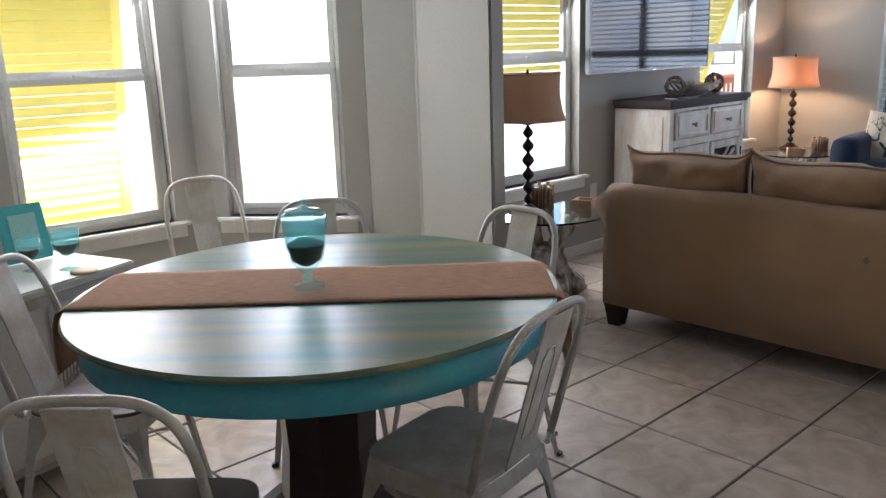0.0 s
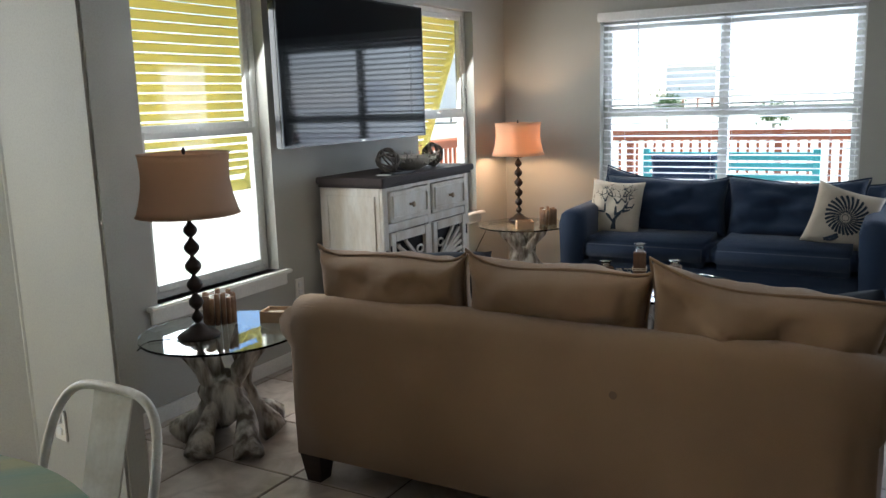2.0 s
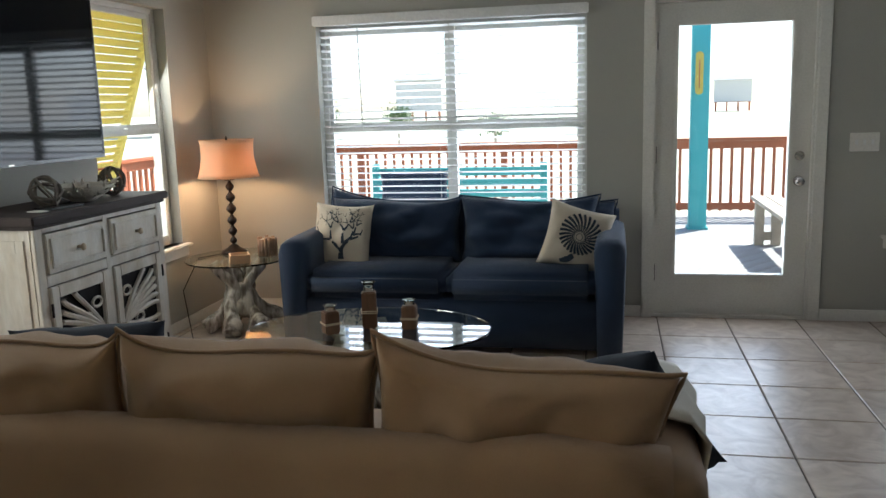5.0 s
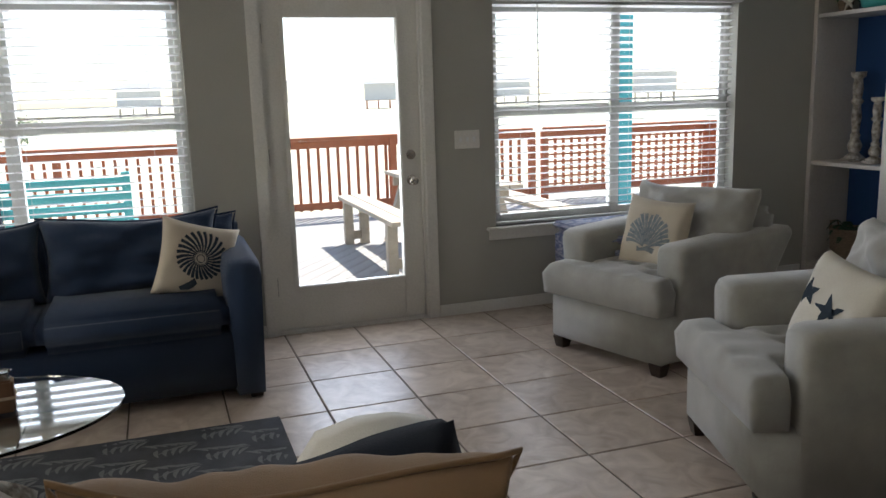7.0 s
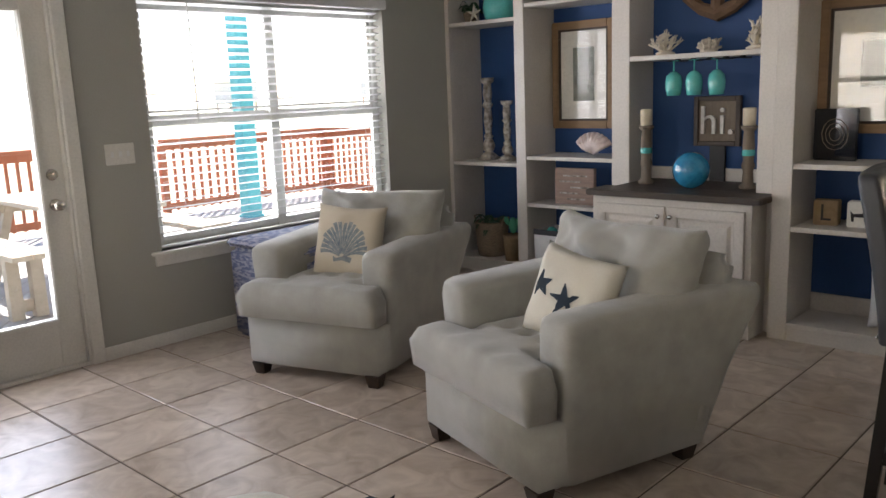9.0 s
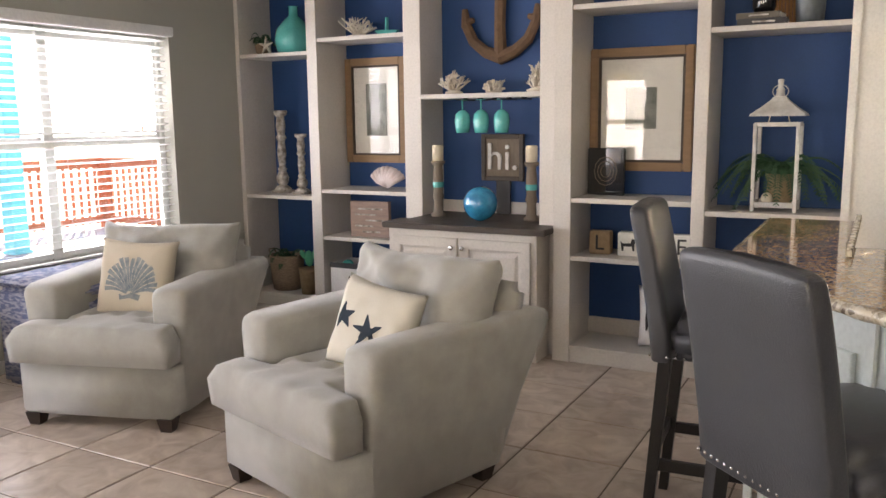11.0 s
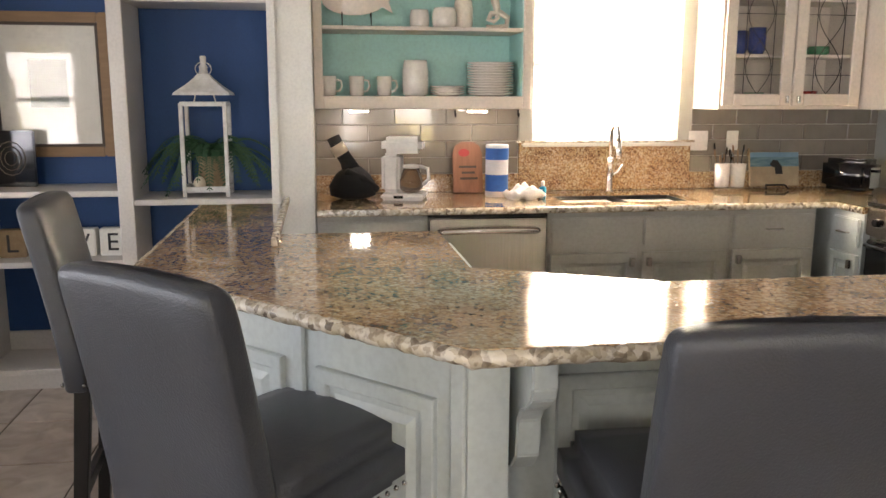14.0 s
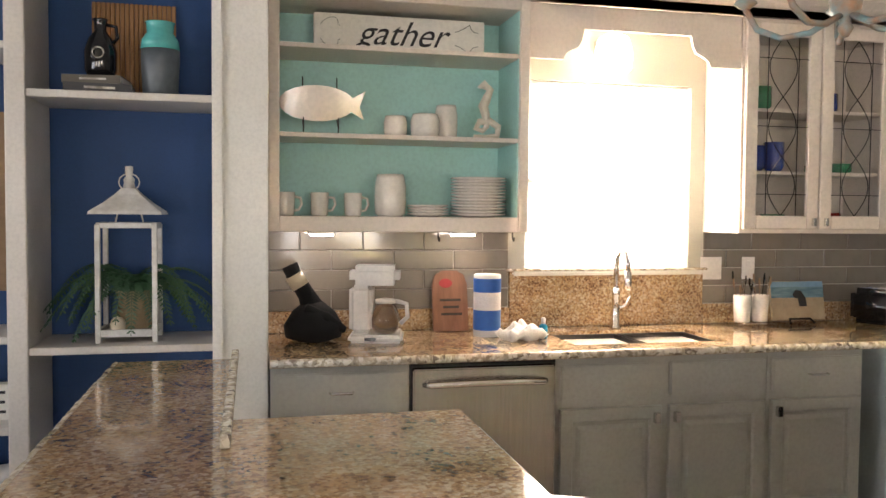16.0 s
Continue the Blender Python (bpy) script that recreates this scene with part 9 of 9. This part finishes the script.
for i, (x, z, r, h, mt, lb) in enumerate(((0.66, 1.665, 0.05, 0.13, "blue_glass", "cobalt blue tumbler"), (0.55, 1.665, 0.05, 0.15, "blue_glass", "cobalt blue tumbler"), (0.30, 1.665, 0.06, 0.04, "green_glass", "green glass plate stack"), (0.17, 1.665, 0.06, 0.05, "green_glass", "green glass plate stack"),
        (0.68, 1.366, 0.05, 0.08, "green_glass", "green glass bowl"), (0.55, 1.366, 0.06, 0.09, "green_glass", "green glass bowl"), (0.30, 1.366, 0.04, 0.10, "red_glass", "red glass tumbler"), (0.20, 1.366, 0.04, 0.10, "red_glass", "red glass tumbler"), (0.64, 1.965, 0.06, 0.12, "green_glass", "green glass pitcher"), (0.25, 1.965, 0.05, 0.10, "blue_glass", "cobalt blue bowl"))):
    o = part("glassware", bm_lathe([(r * 0.7, 0), (r, h * 0.2), (r, h), (r * 0.9, h * 0.98), (r * 0.85, h * 0.3)], 18), mt, label=lb + " inside the wall cabinet", category="glassware", smooth=True)
    o.matrix_world = at(x, -3.47, z - 0.02 + 0.001 if z < 1.4 else z - 0.019)
cc = thing("wall_cabinet", "cream corner wall cabinet with a raised-panel door", "cabinet", at(-0.345, -3.31, 1.345), "wall cabinets")
part("body", bm_box((-0.01, -0.32, 0), (0.344, 0.30, 1.02), 0.003, 1), "cab_white", cc)
part("door", bm_move(bm_raised(0.27, 0.98, 0.02, 0.055), Matrix.Translation((0.035, 0.301, 0.02))), "cab_white", cc)

# worktop items
birdx = thing("bottle_holder", "black plush long-necked bird bottle holder on the worktop", "decoration", at(2.84, -3.36, 0.875))
part("body", bm_lathe([(0.06, 0), (0.12, 0.02), (0.125, 0.07), (0.09, 0.13), (0.04, 0.17)], 20), "black_cloth", birdx, smooth=True)
part("neck", bm_tube([(0.0, 0, 0.13), (0.03, 0, 0.20), (0.075, 0.0, 0.27), (0.10, 0.0, 0.325)], [0.055, 0.038, 0.034, 0.036], 12), "black_cloth", birdx, smooth=True)
part("collar", bm_tube([(0.055, 0.0, 0.235), (0.085, 0.0, 0.285)], [0.040, 0.039], 12), "candle", birdx, "cream collar", smooth=True)
part("wing", bm_tube([(0.04, 0.06, 0.15), (-0.04, 0.06, 0.10), (-0.13, 0.04, 0.05)], [0.02, 0.04, 0.015], 8), "black_cloth", birdx, smooth=True)
cm = thing("coffee_maker", "white drip coffee maker with a glass carafe on the worktop", "coffee maker", at(2.58, -3.36, 0.875, -12))
part("base", bm_box((-0.13, -0.10, 0), (0.10, 0.13, 0.035), 0.012, 3), "appliance_white", cm)
part("tower", bm_box((0.0, -0.10, 0.035), (0.10, 0.09, 0.24), 0.02, 3), "appliance_white", cm)
part("head", bm_box((-0.115, -0.10, 0.24), (0.10, 0.09, 0.325), 0.025, 4), "appliance_white", cm)
car = part("carafe", bm_lathe([(0.045, 0.038), (0.062, 0.06), (0.064, 0.10), (0.045, 0.15), (0.04, 0.165)], 22, centre=(-0.055, 0.05, 0)), "dark_tint", cm, "clear glass carafe", smooth=True)
part("carafe_lid", bm_lathe([(0.045, 0.165), (0.046, 0.18), (0.02, 0.185)], 20, centre=(-0.055, 0.05, 0)), "appliance_white", cm, smooth=True)
part("carafe_handle", bm_tube([(-0.10, 0.06, 0.175), (-0.145, 0.075, 0.165), (-0.15, 0.08, 0.11), (-0.12, 0.07, 0.08)], 0.010, 8), "appliance_white", cm, smooth=True)
part("switch", bm_box((-0.02, 0.131, 0.012), (0.03, 0.134, 0.026), 0.001, 1), "black_gloss", cm)
cb = thing("cutting_board", "wooden cutting board with a red oval mark leaning on the backsplash", "cutting board", pose(2.19, -3.535, 0.876, 11, 0, 0))
part("board", extrude_xz([(-0.085, 0), (0.085, 0), (0.085, 0.22), (0.07, 0.265), (0.035, 0.285), (-0.035, 0.285), (-0.07, 0.265), (-0.085, 0.22)], -0.008, 0.008, 0.003), "board_wood", cb)
part("mark", extrude_xz([(0.02 + 0.032 * math.cos(0.5236 * k), 0.225 + 0.022 * math.sin(0.5236 * k)) for k in range(12)], 0.0085, 0.0100), "red_paint", cb)
for k, (a, b) in enumerate(((-0.05, 0.05), (-0.04, 0.035), (-0.055, 0.045))):
    part("writing", bm_box((a, 0.0085, 0.14 - 0.033 * k), (b, 0.0098, 0.152 - 0.033 * k)), "plank", cb)
pt = thing("paper_towel_roll", "wrapped paper towel roll printed blue and white on the worktop", "paper towel roll", at(2.06, -3.38, 0.875, 0))
part("roll", bm_lathe([(0.058, 0), (0.062, 0.004), (0.062, 0.275), (0.058, 0.28), (0.02, 0.281)], 28), "paper", pt, smooth=True)
for z0, z1 in ((0.03, 0.12), (0.20, 0.262)):
    part("blue_band", bm_lathe([(0.0626, z0), (0.0626, z1)], 28, cap=False), "blue_print", pt, "blue printed band", smooth=True)
cl = part("folded_cloth", bm_pillow(0.20, 0.13, 0.06, seed=9, wrinkle=0.014), "paper", label="crumpled white cloth on the worktop", category="cloth", smooth=True)
cl.matrix_world = pose(1.94, -3.24, 0.903, 90, 0, 15)
bt = thing("small_bottle", "small blue bottle with a white cap on the worktop", "bottle", at(1.83, -3.27, 0.875))
part("body", bm_lathe([(0.019, 0), (0.02, 0.004), (0.02, 0.055), (0.009, 0.065)], 16), "crackle", bt, smooth=True)
part("cap", bm_lathe([(0.010, 0.065), (0.010, 0.088), (0.006, 0.092)], 12), "appliance_white", bt, smooth=True)
ut = thing("utensil_stand", "wire stand with two white crocks of cooking utensils", "utensil holder", at(0.67, -3.46, 0.875))
part("stand", bm_tube([(-0.09, 0, 0.0025), (-0.085, 0, 0.02), (0.085, 0, 0.02), (0.09, 0, 0.0025), (0.06, 0.06, 0.02), (-0.06, 0.06, 0.02)], 0.003, 6), "chrome", ut)
rnd = random.Random(11)
for x in (-0.048, 0.048):
    part("crock", bm_lathe([(0.034, 0.024), (0.040, 0.03), (0.046, 0.16), (0.042, 0.158), (0.036, 0.05)], 20, centre=(x, 0.01, 0)), "china", ut, smooth=True)
    for k in range(7):
        a, ln = rnd.uniform(0, 6.28), rnd.uniform(0.20, 0.27)
        dx, dy = 0.05 * math.cos(a), 0.03 * math.sin(a)
        part("utensil", bm_tube([(x + dx * 0.3, 0.01 + dy * 0.3, 0.05), (x + dx, 0.01 + dy, ln - 0.04), (x + dx * 1.1, 0.01 + dy, ln - 0.02), (x + dx * 1.15, 0.01 + dy, ln + 0.01)], [0.004, 0.004, 0.013, 0.009], 6, flat=0.4), ("oak", "black_gloss", "chrome")[k % 3], ut)
ph = thing("photo_canvas", "canvas photo of a dark dog on a beach, on a stand", "picture", pose(0.36, -3.50, 0.895, 10, 0, 0))
part("canvas", bm_box((-0.155, -0.012, 0), (0.155, 0.008, 0.20), 0.003, 1), material("beach_sand_print", (0.42, 0.33, 0.22), 0.7, colour2=(0.34, 0.26, 0.17), scale=20), ph)
part("sea", bm_box((-0.153, 0.0082, 0.115), (0.153, 0.0092, 0.17)), material("sea_print", (0.05, 0.14, 0.20), 0.7, colour2=(0.20, 0.30, 0.34), scale=12, stretch=(1, 1, 6)), ph)
part("sky", bm_box((-0.153, 0.0082, 0.17), (0.153, 0.0092, 0.198)), material("sky_print", (0.20, 0.34, 0.48), 0.7), ph)
part("dog_shape", extrude_xz([(-0.05, 0.07), (-0.045, 0.115), (-0.02, 0.15), (0.01, 0.155), (0.03, 0.13), (0.02, 0.115), (0.0, 0.11), (-0.005, 0.07)], 0.0094, 0.0104), "ink", ph)
part("stand", bm_tube([(-0.07, 0.035, -0.018), (-0.06, 0.012, 0.006), (0.06, 0.012, 0.006), (0.07, 0.035, -0.018)], 0.006, 6), "black", ph)
ts = thing("toaster", "black and chrome two-slice toaster on the worktop", "toaster", at(-0.03, -3.36, 0.875, 25))
part("body", bm_box((-0.09, -0.14, 0.01), (0.09, 0.14, 0.19), 0.03, 4), "black_gloss", ts, smooth=True)
part("panel", bm_box((-0.05, 0.139, 0.03), (0.05, 0.144, 0.15), 0.004), "chrome", ts)
part("lever", bm_box((-0.02, 0.145, 0.12), (0.02, 0.165, 0.135), 0.003), "black_gloss", ts)
for s in (-0.035, 0.035):
    part("slot", bm_box((s - 0.012, -0.10, 0.188), (s + 0.012, 0.10, 0.1925)), "chrome", ts)
for x, w in ((0.80, 0.06), (0.585, 0.037)):
    op = thing("outlet", "white wall plate with sockets on the backsplash", "outlet", at(x, -3.614, 1.10))
    part("plate", bm_box((-w, 0, 0), (w, 0.006, 0.115), 0.002), "appliance_white", op)
    for k in (0.032, 0.083):
        part("socket", bm_box((-0.016, 0.006, k - 0.014), (0.016, 0.0085, k + 0.014), 0.001, 1), "appliance_white", op)
for x in (2.30, 1.96):
    hk = part("hook", bm_tube([(0, 0.0, 0.0), (0, 0, -0.03), (0, 0.015, -0.04), (0, 0.025, -0.025)], 0.004, 6), "black", label="small dark hook under the wall shelf", category="hook")
    hk.matrix_world = at(x, -3.33, 1.346)

# chandelier over the island
ch = thing("verdigris_chandelier", "blue-green distressed metal chandelier with curved arms hanging over the kitchen", "chandelier", at(1.70, -1.55, 1.86))
part("hub", bm_lathe([(0.008, 0), (0.02, 0.02), (0.012, 0.035), (0.035, 0.06), (0.04, 0.10), (0.015, 0.13), (0.012, 0.30), (0.02, 0.32)], 16), "verdigris", ch, smooth=True)
part("chain", bm_tube([(0, 0, 0.32), (0, 0, ROOM_H - 1.86 - 0.02)], 0.006, 6), "verdigris", ch)
part("canopy", bm_lathe([(0.02, 0.70), (0.05, 0.725), (0.055, 0.739)], 18), "verdigris", ch, smooth=True)
for k in range(5):
    a = 1.2566 * k + 0.35
    c, s = math.cos(a), math.sin(a)
    part("arm", bm_tube([(c * r, s * r, z) for r, z in ((0.02, 0.05), (0.08, 0.02), (0.15, 0.015), (0.21, 0.045), (0.24, 0.10))], 0.008, 8), "verdigris", ch, smooth=True)
    part("cup", bm_lathe([(0.01, 0.10), (0.03, 0.115), (0.022, 0.125), (0.014, 0.13), (0.014, 0.20)], 12, centre=(c * 0.24, s * 0.24, 0)), "verdigris", ch, smooth=True)
# ---- glazed tiles of the backsplash ----
bed = bm_box((-0.358, -3.628, 0.976), (0.845, -3.622, 1.343))
bm_box((1.886, -3.628, 0.976), (3.032, -3.622, 1.343), into=bed)
splash_bed = part("backsplash", bed, "tile_joint", kind="structure", label="backsplash of glossy taupe tiles in running bond")
tile_meshes = {}
for row in range(4):
    z = 0.979 + row * 0.092
    left = 3.030
    step = 0.145 if row % 2 else 0.29
    while left > -0.35:
        right = max(left - step, -0.355)
        step = 0.29
        for lo, high in ((max(right, 1.887), left), (right, min(left, 0.843))):
            w = round(high - lo - 0.004, 3)
            if w < 0.02:
                continue
            if w not in tile_meshes:
                t_ob = part("tile", bm_box((0, -3.6225, 0), (w, -3.6155, 0.088), 0.002, 1), "splash", splash_bed)
                tile_meshes[w] = t_ob.data
            else:
                t_ob = new("tile", tile_meshes[w])
                t_ob.parent = splash_bed
            t_ob.location = (lo + 0.002, 0, z)
        left = right

# ---- floor tiles, last ----
def tile_material():
    m = bpy.data.materials.new("ceramic_tile")
    m.use_nodes = True
    t, n = m.node_tree, m.node_tree.nodes
    b = n["Principled BSDF"]
    info, co = n.new("ShaderNodeObjectInfo"), n.new("ShaderNodeTexCoord")
    add = n.new("ShaderNodeVectorMath")
    add.operation = "ADD"
    comb = n.new("ShaderNodeCombineXYZ")
    mul = n.new("ShaderNodeMath")
    mul.operation, mul.inputs[1].default_value = "MULTIPLY", 37.0
    t.links.new(info.outputs["Random"], mul.inputs[0])
    for k in range(3):
        t.links.new(mul.outputs[0], comb.inputs[k])
    t.links.new(co.outputs["Object"], add.inputs[0])
    t.links.new(comb.outputs[0], add.inputs[1])
    big, small, cloud = n.new("ShaderNodeTexNoise"), n.new("ShaderNodeTexNoise"), n.new("ShaderNodeTexNoise")
    big.inputs["Scale"].default_value, big.inputs["Detail"].default_value, big.inputs["Distortion"].default_value = 7.0, 8.0, 1.2
    small.inputs["Scale"].default_value, small.inputs["Detail"].default_value = 26.0, 6.0
    cloud.inputs["Scale"].default_value, cloud.inputs["Detail"].default_value = 5.0, 3.0
    for q in (big, small, cloud):
        t.links.new(add.outputs[0], q.inputs["Vector"])
    r = n.new("ShaderNodeValToRGB")
    r.color_ramp.elements[0].position, r.color_ramp.elements[1].position = 0.32, 0.68
    r.color_ramp.elements[0].color, r.color_ramp.elements[1].color = (0.36, 0.285, 0.225, 1), (0.55, 0.465, 0.39, 1)
    t.links.new(big.outputs["Fac"], r.inputs[0])
    hsv = n.new("ShaderNodeHueSaturation")
    val = n.new("ShaderNodeMapRange")
    val.inputs["To Min"].default_value, val.inputs["To Max"].default_value = 0.88, 1.10
    t.links.new(info.outputs["Random"], val.inputs["Value"])
    t.links.new(val.outputs[0], hsv.inputs["Value"])
    t.links.new(r.outputs[0], hsv.inputs["Color"])
    t.links.new(hsv.outputs[0], b.inputs["Base Color"])
    rr = n.new("ShaderNodeMapRange")
    rr.inputs["To Min"].default_value, rr.inputs["To Max"].default_value = 0.22, 0.46
    t.links.new(small.outputs["Fac"], rr.inputs["Value"])
    t.links.new(rr.outputs[0], b.inputs["Roughness"])
    bp, bp2 = n.new("ShaderNodeBump"), n.new("ShaderNodeBump")
    bp.inputs["Strength"].default_value, bp.inputs["Distance"].default_value = 0.5, 0.006
    bp2.inputs["Strength"].default_value, bp2.inputs["Distance"].default_value = 0.35, 0.002
    t.links.new(cloud.outputs["Fac"], bp.inputs["Height"])
    t.links.new(small.outputs["Fac"], bp2.inputs["Height"])
    t.links.new(bp.outputs[0], bp2.inputs["Normal"])
    t.links.new(bp2.outputs[0], b.inputs["Normal"])
    return m


M["tile"] = tile_material()
PITCH = 0.438
tile_first, far_bm = None, bmesh.new()
cells = [(i, j) for i in range(-4, 18) for j in range(-10, 11)]


def tile_is_near(i, j):
    return math.hypot((i + 0.5) * PITCH - 4.1, (j + 0.5) * PITCH - 0.2) < 4.35


count = 0
for i, j in sorted(cells, key=lambda c: math.hypot((c[0] + 0.5) * PITCH - 4.1, (c[1] + 0.5) * PITCH - 0.2)):
    x, y = (i + 0.5) * PITCH, (j + 0.5) * PITCH
    half = PITCH / 2 - 0.004
    if x - half > EAST or y - half > 4.5:
        continue
    if count < 300:
        x0, x1 = -half, min(half, EAST - x)
        if tile_first is None and x1 == half:
            tile_first = part("tile", bm_box((-half, -half, -0.010), (half, half, 0.0), 0.003, 1), "tile", floor)
            ob = tile_first
        elif x1 == half:
            ob = new("tile", tile_first.data)
            ob.parent = floor
        else:
            ob = part("tile", bm_box((-half, -half, -0.010), (x1, half, 0.0), 0.003, 1), "tile", floor)
        ob.matrix_basis = pose(x, y, 0.0)
        count += 1
    else:
        bm_box((x - half, y - half, -0.010), (min(x + half, EAST), y + half, 0.0), into=far_bm)
part("tiles", far_bm, "tile", kind="stuff", label="beige ceramic floor tiles at the room's edges")
